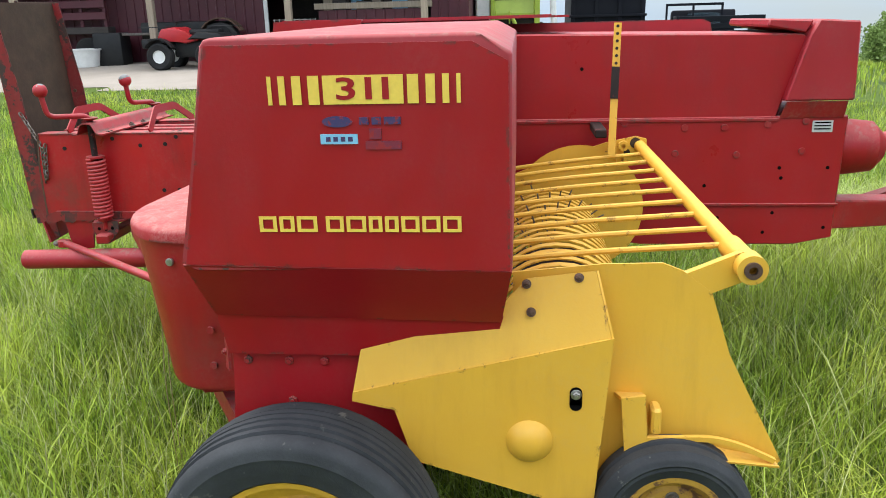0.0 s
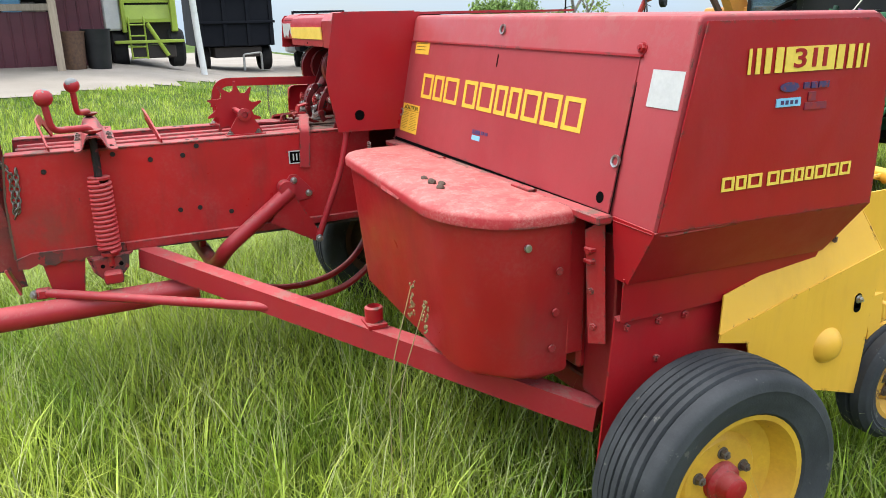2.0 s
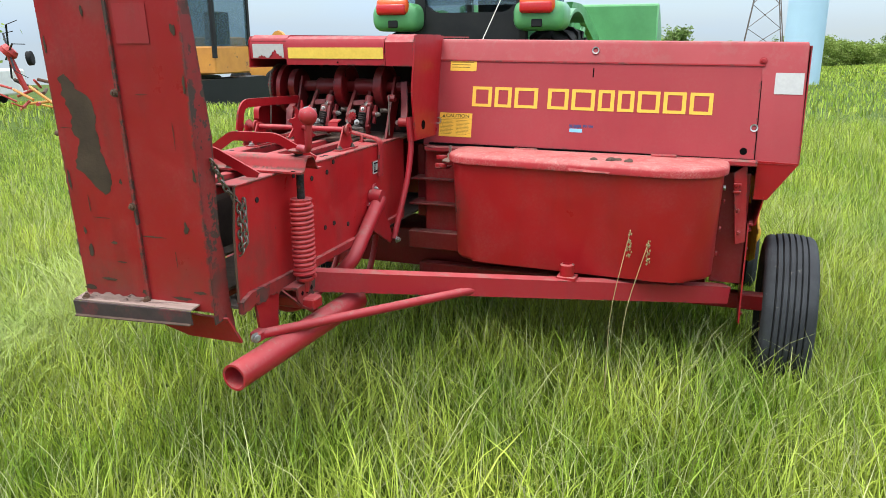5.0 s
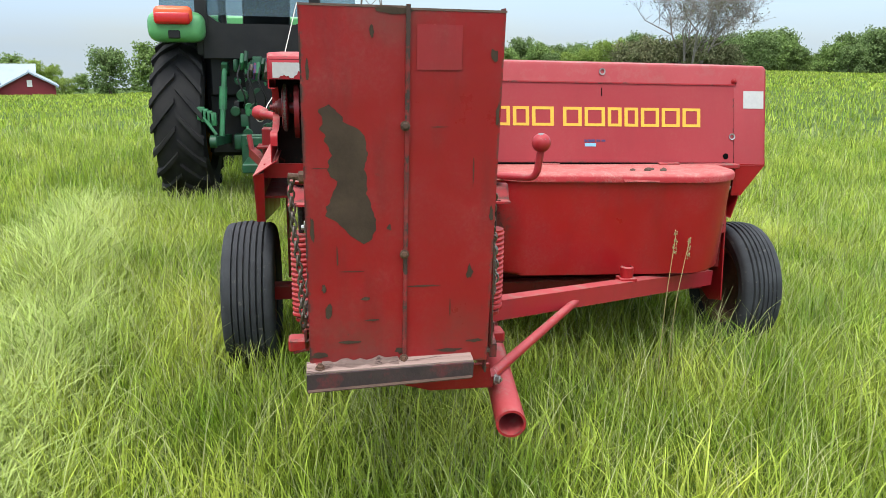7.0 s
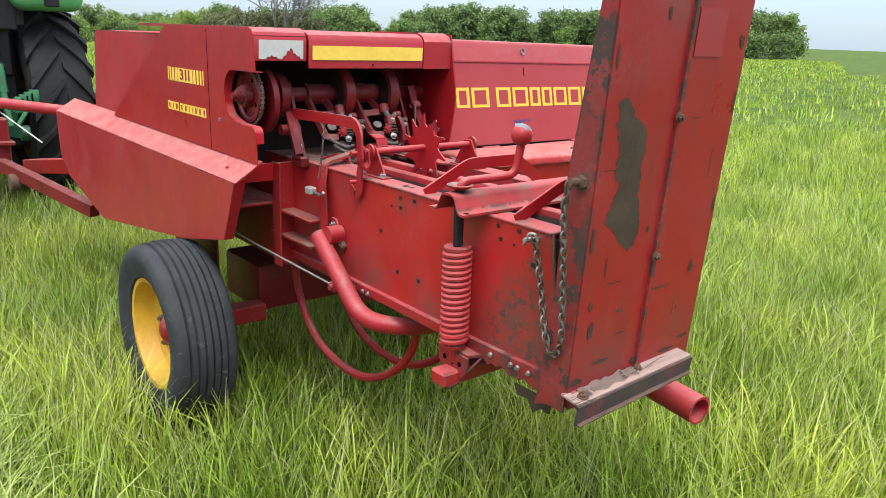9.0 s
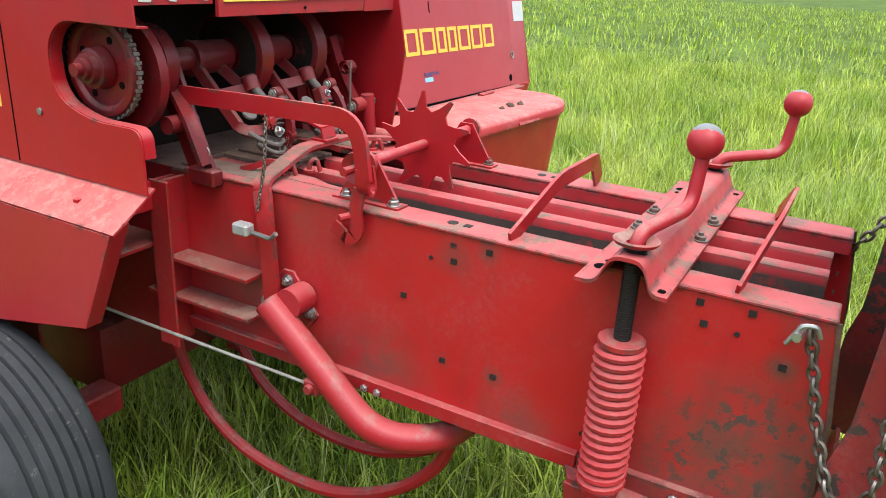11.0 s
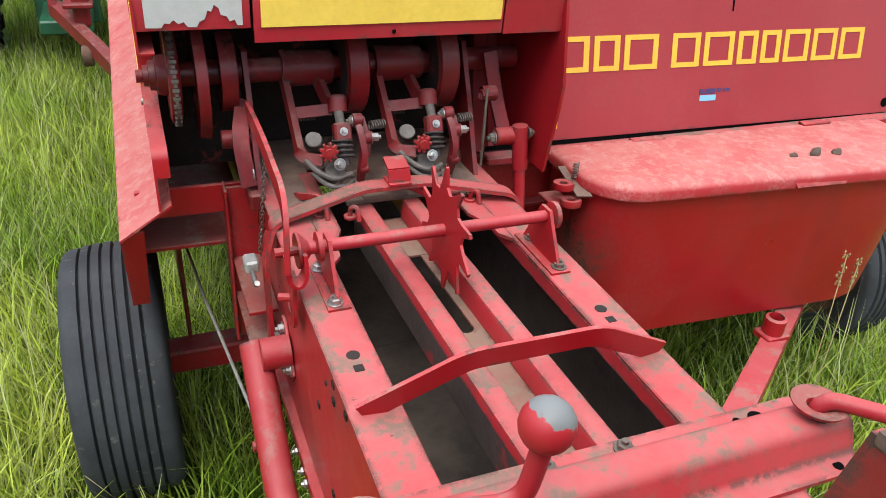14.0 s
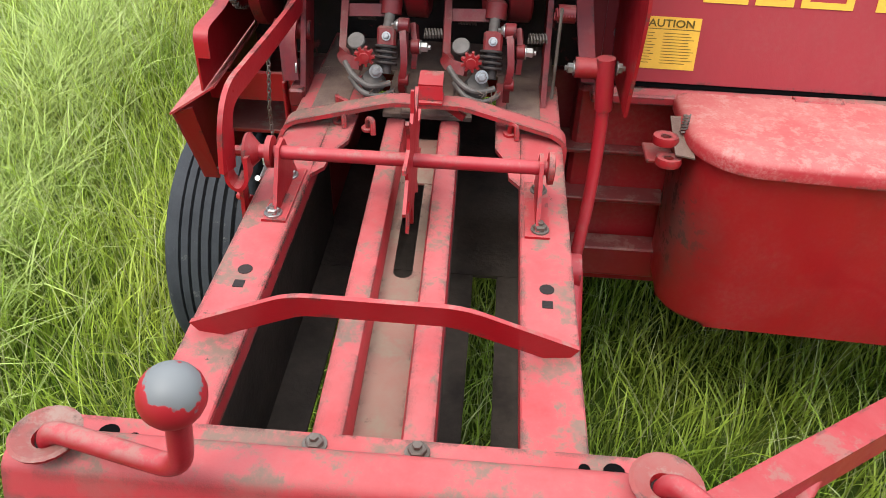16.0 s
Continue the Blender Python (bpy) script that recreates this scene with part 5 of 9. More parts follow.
for u, v in ((1.688, 0.392), (0.345, 0.39)):
    bolt(bm, FACE @ Vector((u, v, 0.002)), nrm, 0.011)
part("bolts", bm, RED_DULL, feeder)
bm = B()
box(bm, 0.32, 1.70, 1.375, 1.418, 0.936, 0.958, 0.004)
part("lower_lip", bm, RED_PINK, feeder, "chalky lip under the door")
part("white_decal", slab(B(), FACE, 1.736, 1.838, 0.268, 0.368, 0.0015), DECAL_W, feeder, "blank off-white decal")
wordmark("maker_mark", Matrix.Translation(nrm * 0.0042) @ FACE, 0.520, 1.532, 0.178, 0.264, 0.0155, DECAL_ORANGE, door)
bm = B()
slab(bm, FACE, 0.41, 0.530, 0.330, 0.374, 0.0055)
part("small_label", bm, DECAL_ORANGE, door, "small yellow label")
bm = B()
slab(bm, FACE, 0.374, 0.525, 0.042, 0.146, 0.0055)
caution = part("caution_label", bm, DECAL_ORANGE, door, "yellow caution label with fine print")
bm = B()
text_mesh(bm, "CAUTION", 0.021, FACE @ Matrix.Translation((0.458, 0.133, 0.0062)) @ Matrix.Diagonal((1.15, 1, 1, 1)))
slab(bm, FACE, 0.374, 0.525, 0.1215, 0.1228, 0.0060)
rnd = random.Random(7)
for col in (0, 1):
    for i in range(11):
        u0 = 0.380 + col * 0.073
        slab(bm, FACE, u0, u0 + rnd.uniform(0.05, 0.066), 0.1135 - i * 0.0060, 0.1147 - i * 0.0060, 0.0060)
for i in range(3):
    slab(bm, FACE, 0.418, 0.418 + rnd.uniform(0.08, 0.10), 0.366 - i * 0.011, 0.3685 - i * 0.011, 0.0060)
a = [FACE @ Vector(p) for p in ((0.386, 0.126, 0.0062), (0.402, 0.126, 0.0062), (0.394, 0.140, 0.0062))]
bm.faces.new([bm.verts.new(p) for p in a])
part("print", bm, DECAL_PRINT, caution, kind="stuff")
bm = B()
for u0, u1, v0, v1 in ((0.955, 1.005, 0.105, 0.118), (1.012, 1.03, 0.108, 0.118), (1.035, 1.055, 0.108, 0.117)):
    slab(bm, FACE, u0, u1, v0, v1, 0.0052)
part("blue_mark", bm, DECAL_B, door, "worn blue dealer mark")
bm = B()
slab(bm, FACE, 0.957, 1.010, 0.086, 0.101, 0.0052)
part("pale_blue_mark", bm, DECAL_LB, door)
# marks on the end panel
SIDE = plane_frame((1.8515, 0, 0.95), (0, 1, 0), (0.0155, 0, 1))
stripes_311(Matrix.Translation((0.0012, 0, 0)) @ SIDE, 1.8185, 0.352, 0.385, 0.054, feeder)
wordmark("maker_mark", Matrix.Translation((0.0012, 0, 0)) @ SIDE, 1.591, 2.006, 0.072, 0.104, 0.0075, DECAL_Y, feeder)
bm = B()
lathe(bm, [(0, 0), (0.030, 0), (0.030, 0.0012), (0, 0.0012)], SIDE @ Vector((1.765, 0.292, 0.001)), (1, 0, 0), 24)
for v in bm.verts:
    v.co.z = SIDE.translation.z + 0.292 + (v.co.z - SIDE.translation.z - 0.292) * 0.36
for u0, u1 in ((1.808, 1.826), (1.832, 1.850), (1.856, 1.888)):
    slab(bm, SIDE, u0, u1, 0.286, 0.300, 0.0026)
part("blue_mark", bm, DECAL_B, feeder, "worn blue dealer mark")
bm = B()
slab(bm, SIDE, 1.826, 1.850, 0.258, 0.278, 0.0024)
slab(bm, SIDE, 1.818, 1.888, 0.238, 0.254, 0.0022)
part("blue_mark", bm, DECAL_GHOST, feeder, "flaked remains of a blue mark")
bm = B()
slab(bm, SIDE, 1.730, 1.803, 0.249, 0.268, 0.0026)
tag = part("pale_blue_mark", bm, DECAL_LB, feeder)
bm = B()
for i in range(4):
    slab(bm, SIDE, 1.741 + i * 0.0145, 1.750 + i * 0.0145, 0.254, 0.263, 0.0032)
part("prints", bm, DECAL_B, tag)

# ---- twine box behind the housing ----
twine = at_empty("twine_box", (0, 0, 0))
twine.parent = baler
twine.location = -baler.location


def box_outline(grow=0.0, n=8):
    """Rear corners are rounded in plan."""
    x0, x1, y0, y1, r = 0.505 - grow, 1.585 + grow, 1.115 - grow, 1.385, 0.12 + grow
    pts = [(x0, y1)]
    for i in range(n + 1):
        a = math.pi + math.pi / 2 * i / n
        pts.append((x0 + r + r * math.cos(a), y0 + 0.02 + r + r * math.sin(a)))
    for i in range(n + 1):
        a = 1.5 * math.pi + math.pi / 2 * i / n
        pts.append((x1 - r * 1.9 + r * 1.9 * math.cos(a), y0 - 0.02 + r * 1.5 + r * 1.5 * math.sin(a)))
    pts.append((x1, y1))
    return pts


bm = B()
top = box_outline(0.0)
z0l, z0r = 0.508, 0.505
lo, hi = [], []
for x, y in top:
    k = (x - 0.5) / 1.15
    lean = 0.055 * (1 - (y - 1.0) / 0.4)
    lo.append(bm.verts.new((0.5 + (x - 0.5) * 0.972 + 0.014, y + lean * 1.2, z0l + (z0r - z0l) * k)))
    hi.append(bm.verts.new((x, y, 0.938 - 0.008 * k)))
bm.faces.new(lo)
bm.faces.new(hi[::-1])
for i in range(len(top)):
    j = (i + 1) % len(top)
    bm.faces.new((lo[i], lo[j], hi[j], hi[i]))
bmesh.ops.bevel(bm, geom=[e for e in bm.edges if e.verts[0] in lo and e.verts[1] in lo], offset=0.02, segments=3, affect='EDGES', profile=0.5)
part("twine_box_body", bm, RED_BOX, twine, "red twine box with rounded corners")
bm = B()
rings = []
for z, g in ((0.930, 0.014), (0.952, 0.016), (0.962, 0.008), (0.966, -0.01)):
    o = box_outline(g)
    rings.append([bm.verts.new((x, min(y, 1.385), z - 0.008 * (x - 0.5))) for x, y in o])
for a, b in zip(rings, rings[1:]):
    for i in range(len(a)):
        j = (i + 1) % len(a)
        bm.faces.new((a[i], a[j], b[j], b[i]))
bm.faces.new(rings[-1])
bm.faces.new(rings[0][::-1])
lid = part("lid", bm, RED_LID, twine, "sun-bleached dusty red lid", angle=50)
bm = B()
sheet(bm, [(1.01, 1.108, 0.953), (1.19, 1.102, 0.950), (1.175, 1.090, 0.926), (1.025, 1.096, 0.928)], 0.004)
part("lid_grip", bm, RED_LID, lid)
bm = B()
for x in (0.78, 1.35):
    box(bm, x - 0.05, x + 0.05, 1.372, 1.392, 0.957, 0.966, 0.002)
    tube(bm, [(x - 0.05, 1.390, 0.962), (x + 0.05, 1.390, 0.962)], 0.006, 8)
part("hinges", bm, RED_DULL, lid)
bm = B()
for p in ((1.590, 1.345, 0.80), (1.584, 1.340, 0.69), (1.578, 1.335, 0.59)):
    disc(bm, p, (1, 0, 0), 0.010, 0.006, 12)
part("bolts", bm, RED_DULL, twine)
bm = B()
sheet(bm, [(1.618, 1.402, 0.905), (1.664, 1.425, 0.940), (1.684, 1.425, 0.626), (1.646, 1.402, 0.618)], 0.006)
for z in (0.90, 0.87):
    box(bm, 1.622, 1.652, 1.392, 1.412, z - 0.045, z - 0.035, 0.002)
part("box_bracket", bm, RED_DULL, twine, "slotted red bracket")
bm = B()
for p in ((1.632, 1.405, 0.855), (1.642, 1.408, 0.755), (1.655, 1.408, 0.665)):
    bolt(bm, p, (0.6, -0.8, 0), 0.010)
part("bolts", bm, RED_DULL, twine)
bm = B()
disc(bm, (1.584, 1.257, 0.870), (1, 0, 0), 0.010, 0.008, 12)
part("bolts", bm, BRIGHT, twine)
bm = B()
box(bm, 0.60, 1.575, 1.383, 1.434, 0.56, 0.938, 0.003)
part("box_back", bm, RED_BOX, twine)
# twine guides at the near end
bm = B()
for x, z in ((0.455, 0.935), (0.462, 0.905)):
    lathe(bm, [(0.010, -0.006), (0.024, -0.008), (0.026, 0), (0.024, 0.008), (0.010, 0.006)], (x, 1.24 - (0.935 - z), z), (0, 0.1, 1), 16, loop=True)
box(bm, 0.425, 0.48, 1.23, 1.30, 0.885, 0.893, 0.002)
part("twine_guides", bm, RED_DULL, twine)
bm = B()
sheet(bm, [(0.470, 1.20, 0.925), (0.505, 1.19, 0.925), (0.505, 1.30, 0.955), (0.470, 1.30, 0.955)], 0.004)
part("tensioner_plate", bm, DUST, twine)
bm = B()
spring(bm, (0.488, 1.25, 0.945), (0.488, 1.25, 0.985), 0.006, 0.002, 6, 8, 5)
part("tensioner_spring", bm, STEEL, twine)
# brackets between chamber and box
# the darker red holds the shade of this gap
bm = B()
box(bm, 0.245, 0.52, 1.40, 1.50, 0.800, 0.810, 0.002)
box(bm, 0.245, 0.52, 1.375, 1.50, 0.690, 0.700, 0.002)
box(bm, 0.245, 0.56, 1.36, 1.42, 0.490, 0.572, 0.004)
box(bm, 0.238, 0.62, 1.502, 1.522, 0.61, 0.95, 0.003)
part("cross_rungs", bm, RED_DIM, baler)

# ---- hood over the knotters ----
hood = at_empty("knotter_hood", (0, 0, 0))
hood.parent = baler
hood.location = -baler.location
bm = B()
prof = [(1.180, 1.312), (1.176, 1.395), (1.186, 1.418), (1.215, 1.430), (2.30, 1.432), (2.30, 1.424), (1.22, 1.422), (1.194, 1.412), (1.184, 1.395), (1.188, 1.312)]
prism(bm, prof, "x", -0.238, 0.226)
centre = part("hood_panel", bm, RED_FADED, hood, "faded red hood panel")
bm = B()
prism(bm, [(1.190, 1.335), (1.186, 1.400), (1.196, 1.422), (1.225, 1.436), (2.25, 1.438), (2.25, 1.428), (1.23, 1.426), (1.20, 1.412), (1.196, 1.400), (1.20, 1.335)], "x", -0.425, -0.242)
prism(bm, [(1.180, 1.310), (1.176, 1.405), (1.19, 1.425), (1.22, 1.436), (1.50, 1.436), (1.50, 1.428), (1.225, 1.428), (1.186, 1.405), (1.19, 1.310)], "x", 0.230, 0.3555)
part("hood_corner", bm, RED_FADED, hood)
HOODF = plane_frame((0, 1.1795, 1.312), (1, 0, 0), (0, -0.004, 0.083))
part("yellow_band", slab(B(), HOODF, -0.226, 0.221, 0.027, 0.072, 0.003), DECAL_Y, centre, "plain yellow band")
TORN = plane_frame((0, 1.1885, 1.335), (1, 0, 0), (0, -0.004, 0.065))
bm = B()
edge = [(-0.41, 0.064), (-0.41, 0.006), (-0.386, 0.005), (-0.380, 0.013), (-0.372, 0.012), (-0.366, 0.018), (-0.358, 0.011), (-0.350, 0.014), (-0.344, 0.006), (-0.330, 0.005), (-0.325, 0.014), (-0.316, 0.018),
        (-0.311, 0.032), (-0.305, 0.030), (-0.300, 0.041), (-0.293, 0.036), (-0.290, 0.024), (-0.281, 0.022), (-0.276, 0.013), (-0.268, 0.016), (-0.264, 0.006), (-0.255, 0.006), (-0.255, 0.064)]
sheet(bm, [TORN @ Vector((u, v, 0.0012)) for u, v in edge], 0.0015)
part("torn_decal", bm, DECAL_W, hood, "white decal with a torn lower edge")
bm = B()
disc(bm, (0.01, 1.178, 1.323), (0, -1, 0), 0.004, 0.001, 10)
part("panel_hole", bm, DECAL_K, centre)
# left panel with its cut-out
LP = -0.425
bm = B()
cutout = rounded([(1.187, 1.075, 0), (1.190, 1.127, 0), (1.325, 1.127, 0), (1.413, 1.160, 0), (1.418, 1.255, 0), (1.375, 1.299, 0), (1.180, 1.300, 0)], 0.048, 6)
prism(bm, [(1.185, 1.010)] + [(p.x, p.y) for p in cutout] + [(1.186, 1.415), (1.20, 1.432), (1.95, 1.432), (2.68, 1.02)], "x", LP - 0.004, LP)
strap(bm, [(LP + 0.012, p.x, p.y) for p in cutout], 0.024, 0.003, (1, 0, 0))
leftp = part("left_panel", bm, RED, hood, "red side panel with a rounded cut-out")
bm = B()
box(bm, LP - 0.0045, LP - 0.0042, 1.545, 1.549, 1.015, 1.425)
part("seam_gap", bm, DECAL_K, leftp)
bm = B()
prism(bm, [(1.90, 1.02), (3.06, 1.02), (2.97, 1.385), (2.94, 1.40), (1.90, 1.40)], "x", -0.405, -0.397)
part("rear_panel", bm, RED_PINK, hood, "sun-bleached red panel behind the side panel")
LEFTF = plane_frame((LP - 0.0042, 0, 1.0), (0, -1, 0), (0, 0, 1))
stripes_311(LEFTF, -1.760, 0.255, 0.36, 0.05, leftp)
wordmark("maker_mark", LEFTF, -1.950, -1.575, 0.118, 0.150, 0.0075, DECAL_Y, leftp)
bm = B()
disc(bm, (LP - 0.004, 1.46, 1.125), (-1, 0, 0), 0.007, 0.004, 12)
part("bolts", bm, BRIGHT, leftp)
bm = B()
sheet(bm, [(LP + 0.02, 1.19, 1.015), (LP + 0.02, 3.45, 1.03), (-0.502, 3.45, 0.967), (-0.502, 1.19, 0.952)], -0.004)
part("ledge", bm, RED_LID, hood, "chalky sloping ledge")
bm = B()
prism(bm, [(1.20, 0.951), (3.46, 0.966), (3.45, 0.74), (3.30, 0.64), (2.72, 0.525), (1.67, 0.666), (1.295, 0.745)], "x", -0.504, -0.499)
part("skirt", bm, RED_FADED, hood, "red side skirt")
bm = B()
sheet(bm, [(-0.502, 1.20, 0.952), (-0.505, 1.295, 0.745), (-0.47, 1.295, 0.745), (-0.46, 1.20, 0.965)], 0.004)
box(bm, -0.47, -0.24, 1.325, 1.337, 0.925, 0.985)
part("skirt_return", bm, RED, hood)
bm = B()
box(bm, -0.475, -0.245, 1.345, 2.02, 0.835, 0.845, 0.002)
part("under_shelf", bm, RED_LEDGE, hood, "dusty shelf under the side panel")
# this wall's shade is put into its darker red
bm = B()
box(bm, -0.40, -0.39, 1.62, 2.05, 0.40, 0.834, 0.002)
part("inner_wall", bm, RED_DIM, hood, "red inner wall with its shade in the colour")
# right plate of the hood
bm = B()
prism(bm, [(1.182, 1.432), (1.52, 1.432), (1.42, 1.005), (1.178, 1.008), (1.150, 1.15), (1.142, 1.21)], "x", 0.356, 0.362)
rp = part("right_plate", bm, RED, hood, "red plate at the end of the hood")
bm = B()
lathe(bm, [(0.014, 0), (0.019, 0), (0.019, 0.002), (0.014, 0.002)], (0.362, 1.262, 1.066), (1, 0, 0), 20, loop=True)
disc(bm, (0.3615, 1.262, 1.066), (1, 0, 0), 0.014, 0.001, 18)
part("plate_hole", bm, DECAL_K, rp)
# near-black wall stands in for the dark depth of the hood
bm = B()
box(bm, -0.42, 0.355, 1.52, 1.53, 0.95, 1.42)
part("back_wall", bm, DARK, hood, "near-black wall closing off the hood, shade in its colour")
# lining in the dark red that stands in for shade under the hood
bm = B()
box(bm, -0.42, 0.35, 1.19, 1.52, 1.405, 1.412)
part("hood_lining", bm, RED_GREASE_SHADE, hood)

# ---- knotters ----
knotters = at_empty("knotter_stack", (0, 0, 0))
knotters.parent = baler
knotters.location = -baler.location
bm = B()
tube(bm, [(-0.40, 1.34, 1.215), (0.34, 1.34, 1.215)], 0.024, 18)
part("knotter_shaft", bm, RED_GREASE_SHADE, knotters, "greasy red knotter shaft")
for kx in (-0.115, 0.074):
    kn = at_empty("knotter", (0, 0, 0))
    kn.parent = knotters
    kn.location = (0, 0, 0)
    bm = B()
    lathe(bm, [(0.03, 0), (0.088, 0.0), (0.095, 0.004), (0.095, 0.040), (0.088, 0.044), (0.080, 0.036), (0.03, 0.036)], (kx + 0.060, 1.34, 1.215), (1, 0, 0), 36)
    cam = part("cam_gear", bm, RED_GREASE_SHADE, kn, "red cam gear")
    bm = B()
    lathe(bm, [(0.036, 0), (0.082, 0), (0.084, 0.0015), (0.036, 0.002)], (kx + 0.0585, 1.34, 1.215), (1, 0, 0), 32, loop=True)
    part("cam_face", bm, DARK, cam, "dark greasy cam face")
    bm = B()
    lathe(bm, [(0.024, 0), (0.036, 0), (0.038, 0.006), (0.036, 0.012), (0.034, 0.10), (0.024, 0.10)], (kx - 0.055, 1.34, 1.215), (1, 0, 0), 20)
    bar = [(-0.0065, -0.011), (0.0065, -0.011), (0.0065, 0.011), (-0.0065, 0.011)]
    sweep(bm, rounded([(kx - 0.052, 1.325, 1.205), (kx - 0.047, 1.212, 1.088), (kx - 0.038, 1.200, 1.080), (kx - 0.008, 1.186, 1.080)], 0.010, 3), bar, (0, 0.6, 1))
    sweep(bm, [(kx - 0.050, 1.272, 1.146), (kx + 0.028, 1.264, 1.152)], bar, (0, 0.5, 1))
    sweep(bm, rounded([(kx + 0.014, 1.325, 1.198), (kx + 0.022, 1.285, 1.168), (kx + 0.028, 1.262, 1.150)], 0.018, 3), bar, (0, 0.6, 1))
    lathe(bm, [(0, 0), (0.019, 0), (0.019, 0.028), (0.014, 0.033), (0, 0.033)], (kx + 0.038, 1.252, 1.150), (0.05, 0.45, 0.9), 16)
    box(bm, -0.017, 0.017, -0.014, 0.014, -0.018, 0.018, 0.004, Matrix.Translation((kx + 0.036, 1.212, 1.124)) @ Matrix.Rotation(radians(-25), 4, 'X'))
    part("frame_casting", bm, RED_DIM, kn, "red ladder-shaped frame casting")
    bm = B()
    tube(bm, [(kx + 0.036, 1.218, 1.134), (kx + 0.038, 1.258, 1.165)], 0.0095, 12)
    part("twine_holder", bm, WORN_STEEL, kn, "worn steel twine holder pin")
    bm = B()
    lathe(bm, [(0, 0), (0.015, 0), (0.0165, 0.003), (0.015, 0.006), (0, 0.006)], (kx - 0.020, 1.212, 1.112), (-0.1, -0.65, 0.75), 22)
    part("twine_disc", bm, WORN_STEEL, kn, "dusty steel twine disc")
    bm = B()
    out = []
    for i in range(9):
        a = 2 * math.pi * i / 9
        for da, r in ((-0.2, 0.0130), (-0.11, 0.0185), (0.11, 0.0185), (0.2, 0.0130)):
            out.append((kx + r * math.cos(a + da), 1.102 + r * math.sin(a + da)))
    prism(bm, out, "y", 1.168, 1.177)
    disc(bm, (kx, 1.168, 1.102), (0, -1, 0), 0.009, 0.004, 14)
    part("pinion", bm, RED_DULL, kn, "small red star pinion")
    bm = B()
    for i in range(4):
        lathe(bm, [(0.010, 0), (0.020, 0.001), (0.021, 0.003), (0.020, 0.005), (0.010, 0.006)], (kx + 0.0345, 1.203 - i * 0.0045, 1.106 - i * 0.0085), (0.05, 0.45, 0.9), 16, loop=True)
    tube(bm, [(kx + 0.035, 1.21, 1.118), (kx + 0.034, 1.183, 1.066)], 0.011, 12)
    part("worm", bm, OILY, kn, "oily worm gear")
    bm = B()
    tube(bm, rounded([(kx - 0.040, 1.195, 1.080), (kx - 0.022, 1.172, 1.062), (kx + 0.010, 1.160, 1.048), (kx + 0.044, 1.176, 1.052)], 0.02, 3), 0.0055, 9)
    tube(bm, rounded([(kx - 0.030, 1.182, 1.058), (kx - 0.006, 1.160, 1.036), (kx + 0.030, 1.162, 1.030), (kx + 0.050, 1.180, 1.036)], 0.02, 3), 0.0050, 9)
    lathe(bm, [(0, 0), (0.020, 0), (0.024, 0.010), (0.018, 0.026), (0, 0.028)], (kx + 0.010, 1.196, 1.036), (0.1, -0.5, 0.85), 14)
    part("bill_hook", bm, WORN_STEEL, kn, "greasy bill hook")
    bm = B()
    strap(bm, rounded([(kx + 0.064, 1.222, 1.152), (kx + 0.068, 1.196, 1.128), (kx + 0.071, 1.178, 1.092), (kx + 0.065, 1.173, 1.058), (kx + 0.066, 1.190, 1.026)], 0.015, 3), 0.017, 0.012, (0, 1, 0.4))
    disc(bm, (kx + 0.056, 1.212, 1.146), (1, 0, 0), 0.0135, 0.020, 14)
    disc(bm, (kx + 0.060, 1.176, 1.060), (1, 0, 0), 0.0110, 0.018, 12)
    part("stripper_arm", bm, RED_GREASE_SHADE, kn, "curved red stripper arm")
    bm = B()
    strap(bm, rounded([(kx + 0.082, 1.236, 1.140), (kx + 0.087, 1.214, 1.112), (kx + 0.084, 1.205, 1.070)], 0.015, 3), 0.018, 0.010, (0, 1, 0.4))
    disc(bm, (kx + 0.078, 1.212, 1.108), (1, 0, 0), 0.014, 0.016, 14)
    part("stripper_lever", bm, RED_GREASE_SHADE, kn)
    bm = B()
    bolt(bm, (kx + 0.020, 1.170, 1.076), (0.1, -1, 0.35), 0.009, 0.010)
    bolt(bm, (kx + 0.094, 1.212, 1.108), (1, -0.1, 0), 0.009, 0.014)
    bolt(bm, (kx + 0.056, 1.212, 1.146), (-1, 0, 0), 0.008, 0.006)
    bolt(bm, (kx + 0.036, 1.199, 1.130), (0, -0.9, 0.45), 0.006, 0.005)
    part("bolts", bm, BRIGHT, kn)
    bm = B()
    spring(bm, (kx - 0.030, 1.30, 1.128), (kx + 0.002, 1.30, 1.128), 0.008, 0.002, 6, 8, 5)
    spring(bm, (kx + 0.100, 1.24, 1.122), (kx + 0.132, 1.245, 1.122), 0.008, 0.002, 6, 8, 5)
    part("small_spring", bm, STEEL, kn)
    bm = B()
    strap(bm, rounded([(kx - 0.060, 1.200, 1.006), (kx - 0.052, 1.165, 1.018), (kx - 0.040, 1.142, 1.030), (kx - 0.006, 1.130, 1.014)], 0.02, 3), 0.012, 0.008)
    part("twine_finger", bm, RED_DULL, kn)
    bm = B()
    rnd = random.Random(int(kx * 1000) + 500)
    for i in range(14):
        c = Vector((kx + rnd.uniform(0.01, 0.06), rnd.uniform(1.155, 1.175), rnd.uniform(1.040, 1.064)))
        tube(bm, [c, c + Vector((rnd.uniform(-0.02, 0.02), rnd.uniform(-0.016, 0.004), rnd.uniform(-0.026, 0.004)))], 0.0007, 4)
    part("chaff", bm, DUST, kn, "wisps of dry chaff", kind="stuff")
